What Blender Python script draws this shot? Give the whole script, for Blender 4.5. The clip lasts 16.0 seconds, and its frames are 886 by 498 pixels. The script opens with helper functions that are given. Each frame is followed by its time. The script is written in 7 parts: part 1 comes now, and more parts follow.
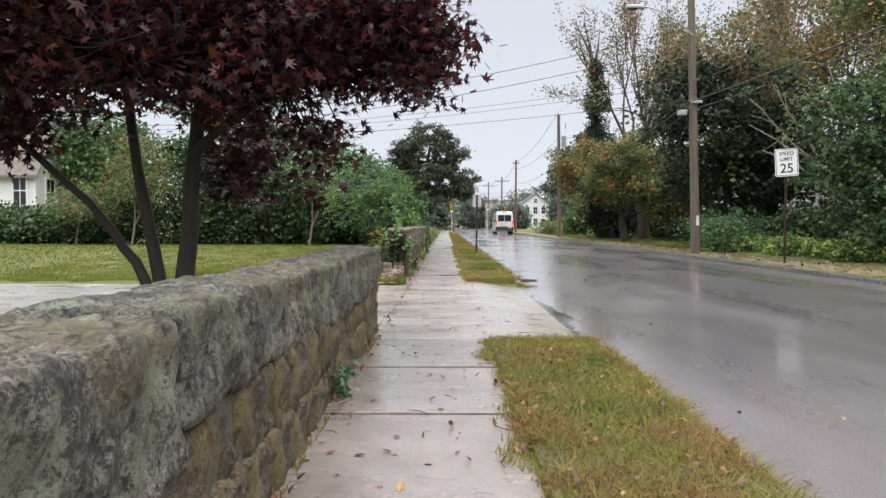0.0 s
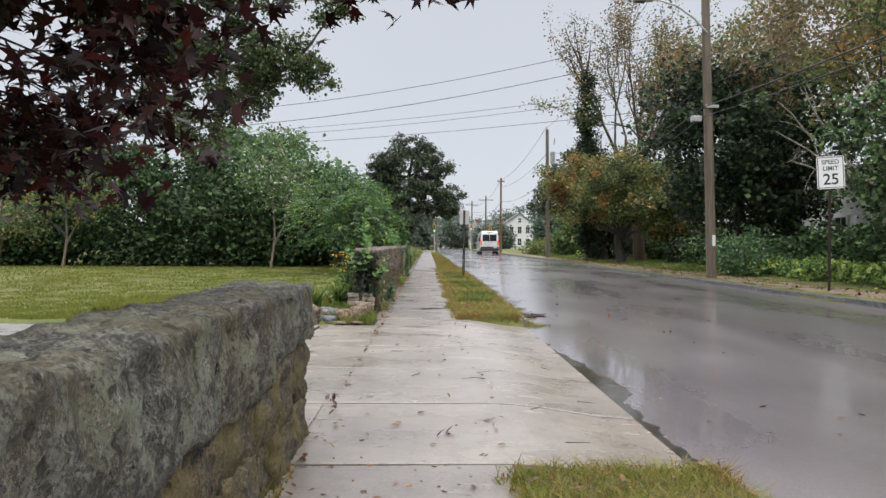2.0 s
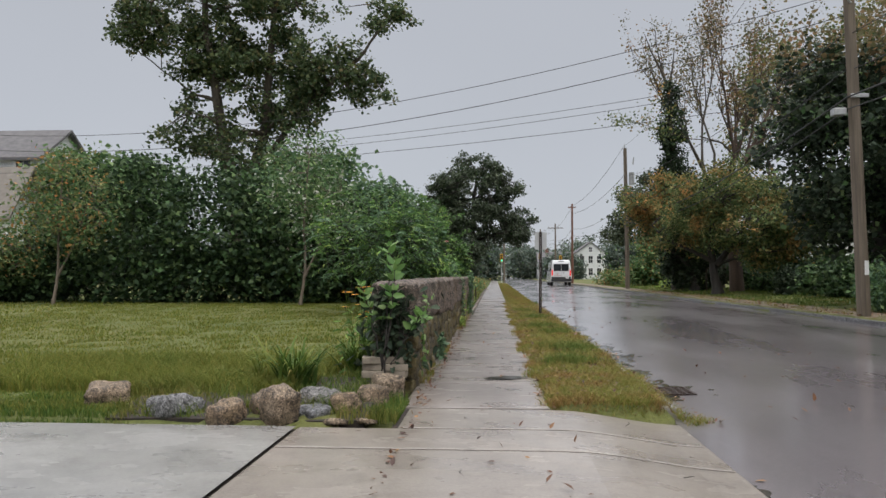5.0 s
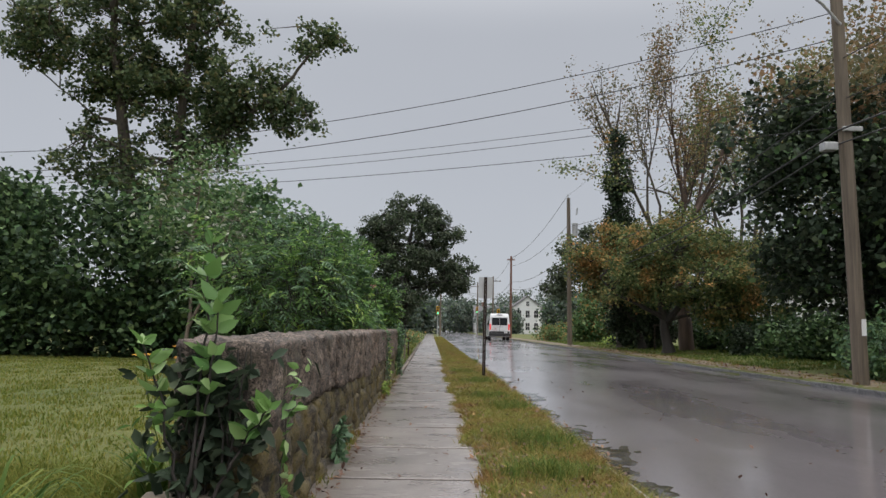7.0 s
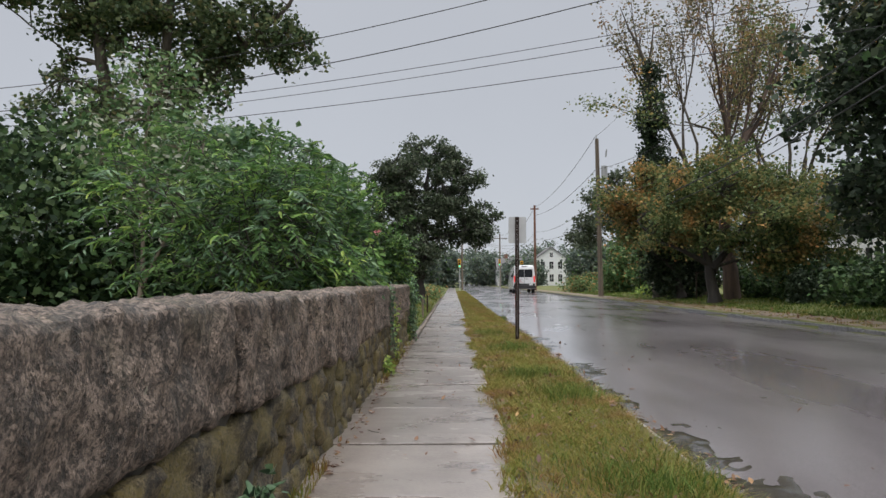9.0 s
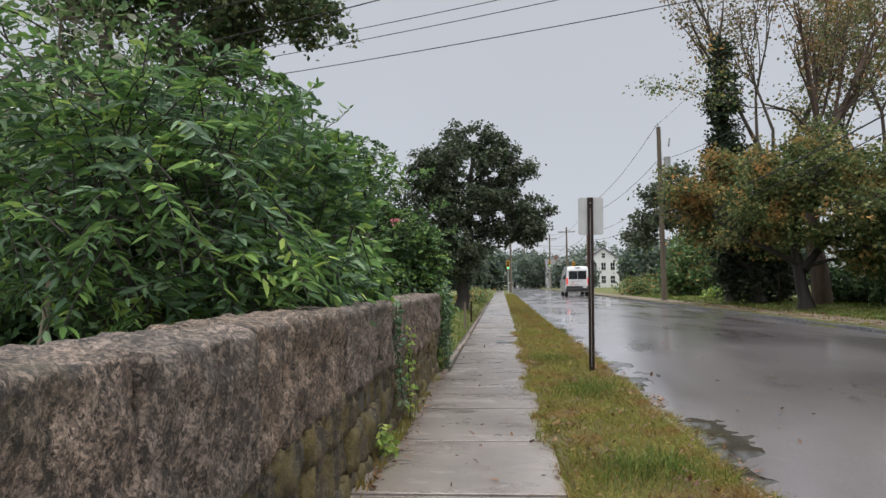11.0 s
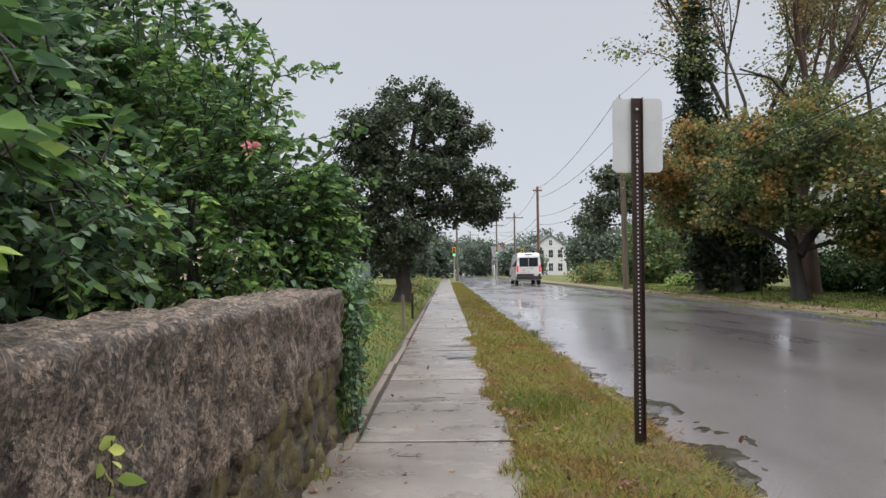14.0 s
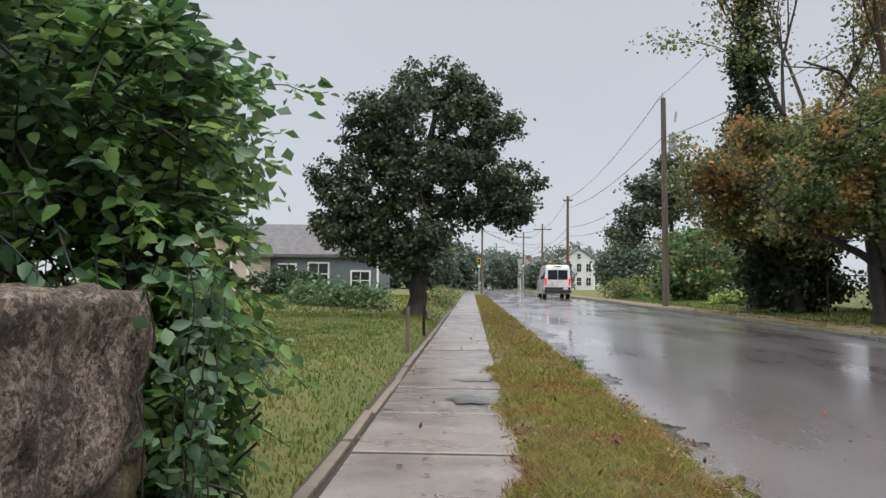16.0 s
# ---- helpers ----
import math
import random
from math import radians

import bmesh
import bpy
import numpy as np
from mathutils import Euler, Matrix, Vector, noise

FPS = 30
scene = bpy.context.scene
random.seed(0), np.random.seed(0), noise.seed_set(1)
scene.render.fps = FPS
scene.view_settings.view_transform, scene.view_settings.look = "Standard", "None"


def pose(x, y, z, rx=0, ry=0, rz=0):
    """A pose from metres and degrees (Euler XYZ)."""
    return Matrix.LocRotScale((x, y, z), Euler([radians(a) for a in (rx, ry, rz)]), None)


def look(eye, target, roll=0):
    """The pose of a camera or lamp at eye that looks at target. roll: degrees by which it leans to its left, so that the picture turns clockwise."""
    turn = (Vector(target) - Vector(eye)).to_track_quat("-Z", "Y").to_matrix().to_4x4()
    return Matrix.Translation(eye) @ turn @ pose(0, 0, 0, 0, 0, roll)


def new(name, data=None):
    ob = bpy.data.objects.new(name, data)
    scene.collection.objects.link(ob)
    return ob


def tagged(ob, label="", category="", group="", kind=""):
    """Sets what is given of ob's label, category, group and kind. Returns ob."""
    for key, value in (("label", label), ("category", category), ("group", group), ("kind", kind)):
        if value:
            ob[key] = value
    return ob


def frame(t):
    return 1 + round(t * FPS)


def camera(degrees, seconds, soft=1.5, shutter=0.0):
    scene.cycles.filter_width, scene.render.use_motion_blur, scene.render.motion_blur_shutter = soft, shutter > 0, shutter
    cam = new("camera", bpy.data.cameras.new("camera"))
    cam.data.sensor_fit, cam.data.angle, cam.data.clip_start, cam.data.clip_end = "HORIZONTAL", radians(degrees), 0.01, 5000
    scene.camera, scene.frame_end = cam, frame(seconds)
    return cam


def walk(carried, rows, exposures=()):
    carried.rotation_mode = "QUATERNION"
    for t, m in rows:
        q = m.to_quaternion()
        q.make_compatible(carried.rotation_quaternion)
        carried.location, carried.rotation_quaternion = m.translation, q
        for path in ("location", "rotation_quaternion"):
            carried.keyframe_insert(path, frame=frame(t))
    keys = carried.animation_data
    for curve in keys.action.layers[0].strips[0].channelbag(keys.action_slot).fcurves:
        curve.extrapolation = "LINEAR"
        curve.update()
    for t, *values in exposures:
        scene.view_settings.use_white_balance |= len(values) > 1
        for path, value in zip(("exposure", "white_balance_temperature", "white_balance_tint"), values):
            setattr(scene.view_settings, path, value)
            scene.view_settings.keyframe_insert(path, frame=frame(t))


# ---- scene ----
cam = camera(60.2, 16.0)
PATH = [
    (0, (0.159, -0.153, 1.076), (0.153, 1.846, 1.011), 0.1),
    (0.5, (0.151, 0.722, 1.11), (0.147, 2.722, 1.091), -1.0),
    (1, (0.187, 1.649, 1.081), (0.172, 3.648, 1.114), -1.3),
    (1.5, (0.155, 2.462, 1.091), (0.151, 4.462, 1.099), -0.3),
    (2, (0.143, 3.293, 1.067), (0.183, 5.292, 1.054), 0.3),
    (2.5, (0.135, 4.051, 1.08), (0.1, 6.051, 1.104), 1.2),
    (3, (0.139, 4.77, 1.072), (0.045, 6.768, 1.108), 2.0),
    (3.2, (0.146, 5.052, 1.095), (0.037, 7.048, 1.142), 2.2),
    (5.3, (0.122, 8.584, 1.051), (-0.013, 10.578, 1.126), -0.1),
    (5.5, (0.13, 8.961, 1.045), (0.006, 10.954, 1.148), 0.8),
    (6, (0.181, 9.762, 1.013), (0.108, 11.759, 1.106), 1.5),
    (6.5, (0.153, 10.689, 1.075), (0.156, 12.683, 1.224), 2.3),
    (7, (0.144, 11.481, 1.053), (0.173, 13.471, 1.258), 1.1),
    (7.5, (0.121, 12.222, 1.052), (0.109, 14.216, 1.204), 0.0),
    (8, (0.139, 12.948, 0.996), (0.095, 14.944, 1.098), -0.7),
    (8.2, (0.146, 13.263, 1.012), (0.117, 15.261, 1.095), -0.2),
    (10.3, (0.267, 17.309, 1.097), (0.239, 19.306, 1.198), -1.1),
    (10.5, (0.237, 17.648, 1.119), (0.18, 19.645, 1.223), -0.9),
    (11, (0.214, 18.511, 1.121), (0.064, 20.503, 1.212), -0.6),
    (11.5, (0.132, 19.324, 1.128), (-0.051, 21.314, 1.201), -0.6),
    (12, (0.097, 20.136, 1.125), (-0.057, 22.129, 1.196), -0.5),
    (12.5, (0.065, 20.871, 1.119), (-0.032, 22.868, 1.149), -0.3),
    (13, (0.073, 21.707, 1.126), (0.019, 23.706, 1.192), -0.9),
    (13.5, (0.076, 22.426, 1.115), (0.051, 24.425, 1.17), -1.0),
    (14, (0.128, 23.26, 1.107), (0.121, 25.259, 1.165), -0.7),
    (14.5, (0.128, 24.036, 1.108), (0.128, 26.035, 1.173), 0.3),
    (15, (0.185, 24.793, 1.099), (0.176, 26.791, 1.179), 1.0),
    (15.5, (0.192, 25.558, 1.089), (0.146, 27.555, 1.18), 1.3),
    (16, (0.258, 26.508, 1.016), (0.183, 28.504, 1.106), 0.6),
]
walk(cam, [(t, look(eye, target, roll)) for t, eye, target, roll in PATH],
     exposures=[(0, 0.43), (1.5, 0.29), (3, 0.14), (5.5, -0.2), (7, -0.22), (8, -0.16), (10.5, -0.04), (12.5, 0.1), (14.5, 0.14), (16, 0.1)])

# ---- world and sun: overcast, wet day ----
world = bpy.data.worlds.new("overcast")
scene.world = world
world.use_nodes = True
wn, wl = world.node_tree.nodes, world.node_tree.links
wn.clear()
w_out = wn.new("ShaderNodeOutputWorld")
w_bg = wn.new("ShaderNodeBackground")
w_sky = wn.new("ShaderNodeTexSky")
w_sky.sky_type = "NISHITA"
w_sky.sun_disc = False
w_sky.sun_elevation, w_sky.sun_rotation = radians(48), radians(150)
w_scale = wn.new("ShaderNodeVectorMath")
w_scale.operation = "SCALE"
w_scale.inputs["Scale"].default_value = 0.08
w_co = wn.new("ShaderNodeTexCoord")
w_sep = wn.new("ShaderNodeSeparateXYZ")
w_ramp = wn.new("ShaderNodeValToRGB")
w_ramp.color_ramp.elements[0].position, w_ramp.color_ramp.elements[0].color = 0.0, (0.60, 0.63, 0.69, 1)
w_ramp.color_ramp.elements[1].position, w_ramp.color_ramp.elements[1].color = 0.36, (0.555, 0.58, 0.635, 1)
for at_z, sky_col in ((0.6, (1.6, 1.61, 1.64, 1)), (1.0, (3.0, 2.98, 3.0, 1))):
    w_ramp.color_ramp.elements.new(at_z).color = sky_col
w_ramp.color_ramp.interpolation = "EASE"
w_noise = wn.new("ShaderNodeTexNoise")
w_noise.inputs["Scale"].default_value, w_noise.inputs["Detail"].default_value = 2.2, 5
w_cloud = wn.new("ShaderNodeMix")
w_cloud.data_type, w_cloud.blend_type = "RGBA", "MULTIPLY"
w_cloud.inputs["Factor"].default_value = 0.12
w_mix = wn.new("ShaderNodeMix")
w_mix.data_type = "RGBA"
w_mix.inputs["Factor"].default_value = 0.93
wl.new(w_co.outputs["Generated"], w_sep.inputs[0])
wl.new(w_sep.outputs["Z"], w_ramp.inputs["Fac"])
wl.new(w_co.outputs["Generated"], w_noise.inputs["Vector"])
wl.new(w_ramp.outputs["Color"], w_cloud.inputs["A"])
wl.new(w_noise.outputs["Fac"], w_cloud.inputs["B"])
wl.new(w_sky.outputs["Color"], w_scale.inputs[0])
wl.new(w_scale.outputs["Vector"], w_mix.inputs["A"])
wl.new(w_cloud.outputs["Result"], w_mix.inputs["B"])
wl.new(w_mix.outputs["Result"], w_bg.inputs["Color"])
wl.new(w_bg.outputs["Background"], w_out.inputs["Surface"])
w_bg.inputs["Strength"].default_value = 1.08

sun = new("sun", bpy.data.lights.new("sun", "SUN"))
sun.data.energy, sun.data.angle, sun.data.color = 1.5, radians(60), (1.0, 0.96, 0.91)
sun.matrix_world = look((0, 0, 30), (-9, 14, 0))


# ---- materials ----
def nodes_of(name):
    m = bpy.data.materials.new(name)
    m.use_nodes = True
    t = m.node_tree
    return m, t, t.nodes["Principled BSDF"], t.nodes["Material Output"]


def noise_tex(t, scale, detail=6, stretch=(1, 1, 1), rough=0.6, coords="Object"):
    co, mp, n = t.nodes.new("ShaderNodeTexCoord"), t.nodes.new("ShaderNodeMapping"), t.nodes.new("ShaderNodeTexNoise")
    mp.inputs["Scale"].default_value = stretch
    n.inputs["Scale"].default_value, n.inputs["Detail"].default_value, n.inputs["Roughness"].default_value = scale, detail, rough
    t.links.new(co.outputs[coords], mp.inputs["Vector"])
    t.links.new(mp.outputs["Vector"], n.inputs["Vector"])
    return n.outputs["Fac"]


def ramp(t, fac, stops):
    r = t.nodes.new("ShaderNodeValToRGB")
    e = r.color_ramp.elements
    while len(e) < len(stops):
        e.new(0.5)
    for el, (p, c) in zip(e, stops):
        el.position, el.color = p, (*c, 1) if len(c) == 3 else c
    t.links.new(fac, r.inputs["Fac"])
    return r.outputs["Color"]


def blend(t, fac, a, b, kind="MIX"):
    n = t.nodes.new("ShaderNodeMix")
    n.data_type, n.blend_type = "RGBA", kind
    for sock, val in (("Factor", fac), ("A", a), ("B", b)):
        if isinstance(val, (int, float)):
            n.inputs[sock].default_value = val if sock == "Factor" else (val, val, val, 1)
        elif isinstance(val, tuple):
            n.inputs[sock].default_value = (*val, 1)
        else:
            t.links.new(val, n.inputs[sock])
    return n.outputs["Result"]


def bump(t, bsdf, height, strength, distance=0.02):
    b = t.nodes.new("ShaderNodeBump")
    b.inputs["Strength"].default_value, b.inputs["Distance"].default_value = strength, distance
    t.links.new(height, b.inputs["Height"])
    t.links.new(b.outputs["Normal"], bsdf.inputs["Normal"])


def grey(v):
    return (v, v, v)


def plain(name, a, b, scale=8.0, rough=0.6, metal=0.0, bumps=0.2, fine=60.0, stretch=(1, 1, 1), per_object=0.0, coat=0.0):
    """Two-colour surface with coarse stains and fine grain."""
    m, t, p, _ = nodes_of(name)
    big, small = noise_tex(t, scale, 6, stretch), noise_tex(t, fine, 4, stretch)
    c = blend(t, small, ramp(t, big, [(0.3, a), (0.7, b)]), 0.55, "OVERLAY")
    if per_object:
        info = t.nodes.new("ShaderNodeObjectInfo")
        c = blend(t, 1.0, c, ramp(t, info.outputs["Random"], [(0, grey(1 - per_object)), (1, grey(1.0))]), "MULTIPLY")
    t.links.new(c, p.inputs["Base Color"])
    t.links.new(ramp(t, big, [(0.25, grey(max(0.03, rough - 0.12))), (0.75, grey(min(1, rough + 0.1)))]), p.inputs["Roughness"])
    p.inputs["Metallic"].default_value, p.inputs["Coat Weight"].default_value = metal, coat
    if bumps:
        bump(t, p, small, bumps, 0.006)
    return m


def leaf_mat(name, stops, rough=0.42, through_light=0.28, gain=1.5, drift=None, drift_scale=0.6, drift_at=0.52):
    """Leaf: colour varies from leaf to leaf and, with drift, in patches; some light passes."""
    m, t, p, out = nodes_of(name)
    gain *= 1.0 if "grass" in name else 1.22

    def tint(v):
        return gain * v[0], gain * v[1], gain * (v[2] + (0.05 if "fresh" in name or "pale" in name or "grass" in name else 0.15) * v[1])

    g = t.nodes.new("ShaderNodeNewGeometry")
    c = ramp(t, g.outputs["Random Per Island"], [(p_, tint(c_)) for p_, c_ in stops])
    if drift:
        other = ramp(t, g.outputs["Random Per Island"], [(p_, tint(c_)) for p_, c_ in drift])
        where = ramp(t, noise_tex(t, drift_scale, 4, rough=0.65), [(drift_at - 0.05, grey(0)), (drift_at + 0.07, grey(1))])
        c = blend(t, where, c, other)
    patch = noise_tex(t, 0.9, 3)
    c = blend(t, 0.4, c, ramp(t, patch, [(0.3, grey(0.6)), (0.7, grey(1.0))]), "MULTIPLY")
    t.links.new(c, p.inputs["Base Color"])
    p.inputs["Roughness"].default_value = rough
    p.inputs["Specular IOR Level"].default_value = 0.4 if rough < 0.45 else 0.15
    tr, mx = t.nodes.new("ShaderNodeBsdfTranslucent"), t.nodes.new("ShaderNodeMixShader")
    t.links.new(c, tr.inputs["Color"])
    mx.inputs["Fac"].default_value = through_light
    t.links.new(p.outputs["BSDF"], mx.inputs[1])
    t.links.new(tr.outputs["BSDF"], mx.inputs[2])
    t.links.new(mx.outputs["Shader"], out.inputs["Surface"])
    return m


def stone_mat(name, dark, mid, light, lichen, moss, lichen_at=0.58, moss_at=0.6):
    """Rough-split granite: crystals, pits, lichen and moss patches, each stone a little different."""
    m, t, p, _ = nodes_of(name)
    info = t.nodes.new("ShaderNodeObjectInfo")
    co = t.nodes.new("ShaderNodeTexCoord")

    def cells(scale, out):
        v = t.nodes.new("ShaderNodeTexVoronoi")
        v.inputs["Scale"].default_value = scale
        t.links.new(co.outputs["Object"], v.inputs["Vector"])
        return v.outputs[out]

    n1, n2, n3 = noise_tex(t, 6, 5, rough=0.6), noise_tex(t, 60, 5, rough=0.7), noise_tex(t, 2.6, 5)
    grains, flecks = cells(120, "Color"), cells(85, "Color")
    fine, relief = noise_tex(t, 150, 3, rough=0.75), noise_tex(t, 24, 9, rough=0.78)
    c = ramp(t, n1, [(0.3, dark), (0.5, mid), (0.7, light)])
    c = blend(t, 0.95, c, ramp(t, grains, [(0.1, grey(0.1)), (0.5, grey(0.5)), (0.9, grey(0.92))]), "OVERLAY")
    c = blend(t, 0.45, c, ramp(t, relief, [(0.36, grey(0.06)), (0.5, grey(0.5)), (0.64, grey(0.94))]), "OVERLAY")
    c = blend(t, 0.75, c, ramp(t, fine, [(0.4, grey(0.12)), (0.5, grey(0.5)), (0.6, grey(0.9))]), "OVERLAY")
    c = blend(t, blend(t, 1.0, ramp(t, flecks, [(0.6, grey(0)), (0.64, grey(0.75))]), ramp(t, relief, [(0.44, grey(0.05)), (0.58, grey(1))]), "MULTIPLY"), c, tuple(min(0.6, 1.45 * v) for v in light))
    li = blend(t, 1.0, ramp(t, noise_tex(t, 7, 6, (1, 1, 1.0), 0.75), [(lichen_at, grey(0)), (lichen_at + 0.05, grey(0.85))]), ramp(t, n2, [(0.4, grey(0.1)), (0.55, grey(1))]), "MULTIPLY")
    c = blend(t, li, c, lichen)
    mo = blend(t, 1.0, ramp(t, n3, [(moss_at - 0.08, grey(0)), (moss_at + 0.08, grey(0.8))]), ramp(t, n2, [(0.35, grey(0.2)), (0.6, grey(1))]), "MULTIPLY")
    c = blend(t, mo, c, moss)
    pits = ramp(t, noise_tex(t, 19, 5, (1, 1, 0.8), 0.65), [(0.36, grey(0.1)), (0.43, grey(1))])
    c = blend(t, 0.8, c, pits, "MULTIPLY")
    c = blend(t, 1.0, c, ramp(t, info.outputs["Random"], [(0, (0.74, 0.71, 0.67)), (0.5, grey(0.95)), (1, (1.0, 0.93, 0.84))]), "MULTIPLY")
    t.links.new(c, p.inputs["Base Color"])
    t.links.new(ramp(t, n1, [(0.3, grey(0.5)), (0.7, grey(0.85))]), p.inputs["Roughness"])
    bump(t, p, blend(t, 0.35, blend(t, 0.4, relief, fine), pits), 1.0, 0.022)
    return m


STONE_A = stone_mat("lichen_granite", (0.018, 0.017, 0.015), (0.062, 0.058, 0.05), (0.14, 0.135, 0.118), (0.20, 0.225, 0.175), (0.085, 0.072, 0.026), 0.52, 0.57)
STONE_LOW = stone_mat("mossy_granite", (0.018, 0.015, 0.011), (0.066, 0.054, 0.036), (0.14, 0.118, 0.08), (0.15, 0.165, 0.10), (0.13, 0.103, 0.02), 0.62, 0.5)
STONE_B = stone_mat("pink_granite", (0.026, 0.020, 0.016), (0.093, 0.072, 0.059), (0.235, 0.188, 0.16), (0.32, 0.34, 0.26), (0.075, 0.074, 0.035), 0.65, 0.66)
MORTAR = plain("old_mortar", (0.035, 0.032, 0.028), (0.10, 0.092, 0.078), 9, 0.9, bumps=0.8, fine=40)
BOULDER = stone_mat("brown_boulder", (0.07, 0.05, 0.035), (0.17, 0.125, 0.085), (0.28, 0.215, 0.155), (0.24, 0.24, 0.2), (0.08, 0.07, 0.035), 0.72, 0.74)
BOULDER_G = stone_mat("grey_boulder", (0.045, 0.045, 0.047), (0.12, 0.122, 0.13), (0.235, 0.24, 0.255), (0.24, 0.24, 0.22), (0.07, 0.07, 0.045), 0.72, 0.76)


def concrete_mat(name, a, b, c3):
    m, t, p, _ = nodes_of(name)
    info = t.nodes.new("ShaderNodeObjectInfo")
    co = t.nodes.new("ShaderNodeTexCoord")
    n1, n2 = noise_tex(t, 1.1, 7, coords="Object"), noise_tex(t, 55, 5)
    n3 = noise_tex(t, 1.6, 5, (0.7, 1.2, 1))
    c = ramp(t, n1, [(0.3, a), (0.52, b), (0.72, c3)])
    c = blend(t, 0.45, c, ramp(t, n2, [(0.3, grey(0.3)), (0.7, grey(0.7))]), "OVERLAY")
    c = blend(t, 0.5, c, ramp(t, noise_tex(t, 9, 6, rough=0.8), [(0.34, grey(0.55)), (0.5, grey(1.0))]), "MULTIPLY")
    c = blend(t, 0.6, c, ramp(t, noise_tex(t, 2.6, 7, rough=0.7), [(0.33, (0.62, 0.6, 0.6)), (0.47, grey(1.0))]), "MULTIPLY")
    c = blend(t, 1.0, c, ramp(t, info.outputs["Random"], [(0, grey(0.84)), (1, grey(1.0))]), "MULTIPLY")
    t.links.new(c, p.inputs["Base Color"])
    t.links.new(ramp(t, n3, [(0.34, grey(0.22)), (0.5, grey(0.32)), (0.68, grey(0.44))]), p.inputs["Roughness"])
    p.inputs["Coat Weight"].default_value, p.inputs["Coat IOR"].default_value = 0.5, 1.33
    t.links.new(ramp(t, n3, [(0.35, grey(0.14)), (0.65, grey(0.3))]), p.inputs["Coat Roughness"])
    bump(t, p, n2, 0.14, 0.004)
    return m


CONCRETE = concrete_mat("wet_concrete", (0.165, 0.142, 0.13), (0.235, 0.204, 0.187), (0.30, 0.262, 0.24))
APRON = concrete_mat("pale_wet_concrete", (0.215, 0.186, 0.164), (0.272, 0.238, 0.21), (0.325, 0.287, 0.255))
DRIVE = concrete_mat("driveway_concrete", (0.19, 0.185, 0.18), (0.27, 0.262, 0.252), (0.34, 0.33, 0.32))
KERB = concrete_mat("kerb_concrete", (0.13, 0.12, 0.11), (0.23, 0.215, 0.195), (0.32, 0.30, 0.27))


def asphalt_mat():
    m, t, p, _ = nodes_of("wet_asphalt")
    grain, wear, streak = noise_tex(t, 110, 5, rough=0.75), noise_tex(t, 0.35, 7, (1, 0.5, 1), 0.65), noise_tex(t, 0.5, 7, (1.2, 0.3, 1), 0.65)
    c = blend(t, 0.6, ramp(t, wear, [(0.3, (0.098, 0.085, 0.092)), (0.7, (0.18, 0.16, 0.172))]), ramp(t, grain, [(0.38, grey(0.1)), (0.62, grey(0.85))]), "OVERLAY")
    t.links.new(c, p.inputs["Base Color"])
    t.links.new(ramp(t, streak, [(0.3, grey(0.2)), (0.5, grey(0.32)), (0.72, grey(0.42))]), p.inputs["Roughness"])
    p.inputs["Specular IOR Level"].default_value = 0.6
    p.inputs["Coat Weight"].default_value, p.inputs["Coat IOR"].default_value = 0.9, 1.33
    t.links.new(ramp(t, streak, [(0.3, grey(0.05)), (0.5, grey(0.13)), (0.72, grey(0.25))]), p.inputs["Coat Roughness"])
    bump(t, p, grain, 0.3, 0.004)
    return m


ASPHALT = asphalt_mat()


def soil_mat():
    m, t, p, _ = nodes_of("turf_soil")
    n1, n2, n3 = noise_tex(t, 0.35, 6), noise_tex(t, 30, 6), noise_tex(t, 3.0, 6)
    c = ramp(t, n1, [(0.3, (0.07, 0.092, 0.018)), (0.5, (0.10, 0.112, 0.024)), (0.72, (0.13, 0.122, 0.034))])
    c = blend(t, ramp(t, n3, [(0.58, grey(0)), (0.72, grey(0.4))]), c, (0.12, 0.105, 0.04))
    c = blend(t, 0.5, c, ramp(t, n2, [(0.3, grey(0.18)), (0.7, grey(0.75))]), "OVERLAY")
    t.links.new(c, p.inputs["Base Color"])
    p.inputs["Roughness"].default_value = 0.9
    bump(t, p, n2, 0.8, 0.03)
    return m


TURF = soil_mat()
DIRT = plain("damp_dirt", (0.09, 0.062, 0.04), (0.21, 0.165, 0.12), 2.5, 0.75, bumps=0.5, fine=45)
MULCH = plain("dark_mulch", (0.012, 0.009, 0.008), (0.045, 0.033, 0.026), 12, 0.85, bumps=0.9, fine=50)
SOIL = plain("verge_soil", (0.05, 0.042, 0.02), (0.12, 0.098, 0.045), 4, 0.9, bumps=0.6, fine=60)
WATER = plain("standing_water", (0.03, 0.027, 0.024), (0.055, 0.05, 0.044), 3, 0.13, bumps=0.0, fine=14)
BARK = plain("brown_bark", (0.03, 0.024, 0.018), (0.095, 0.078, 0.06), 9, 0.85, bumps=0.9, fine=26, stretch=(1, 1, 0.25))
BARK_DARK = plain("wet_dark_bark", (0.012, 0.010, 0.009), (0.045, 0.038, 0.033), 9, 0.75, bumps=0.9, fine=26, stretch=(1, 1, 0.25))
BARK_PALE = plain("pale_bark", (0.16, 0.145, 0.12), (0.34, 0.32, 0.28), 9, 0.8, bumps=0.6, fine=26, stretch=(1, 1, 0.3))
POLE_WOOD = plain("weathered_pole_wood", (0.075, 0.058, 0.043), (0.18, 0.146, 0.112), 5, 0.8, bumps=0.5, fine=30, stretch=(3, 3, 0.15))
POLE_RED = plain("reddish_pole_wood", (0.10, 0.045, 0.03), (0.19, 0.09, 0.06), 5, 0.8, bumps=0.5, fine=30, stretch=(3, 3, 0.15))
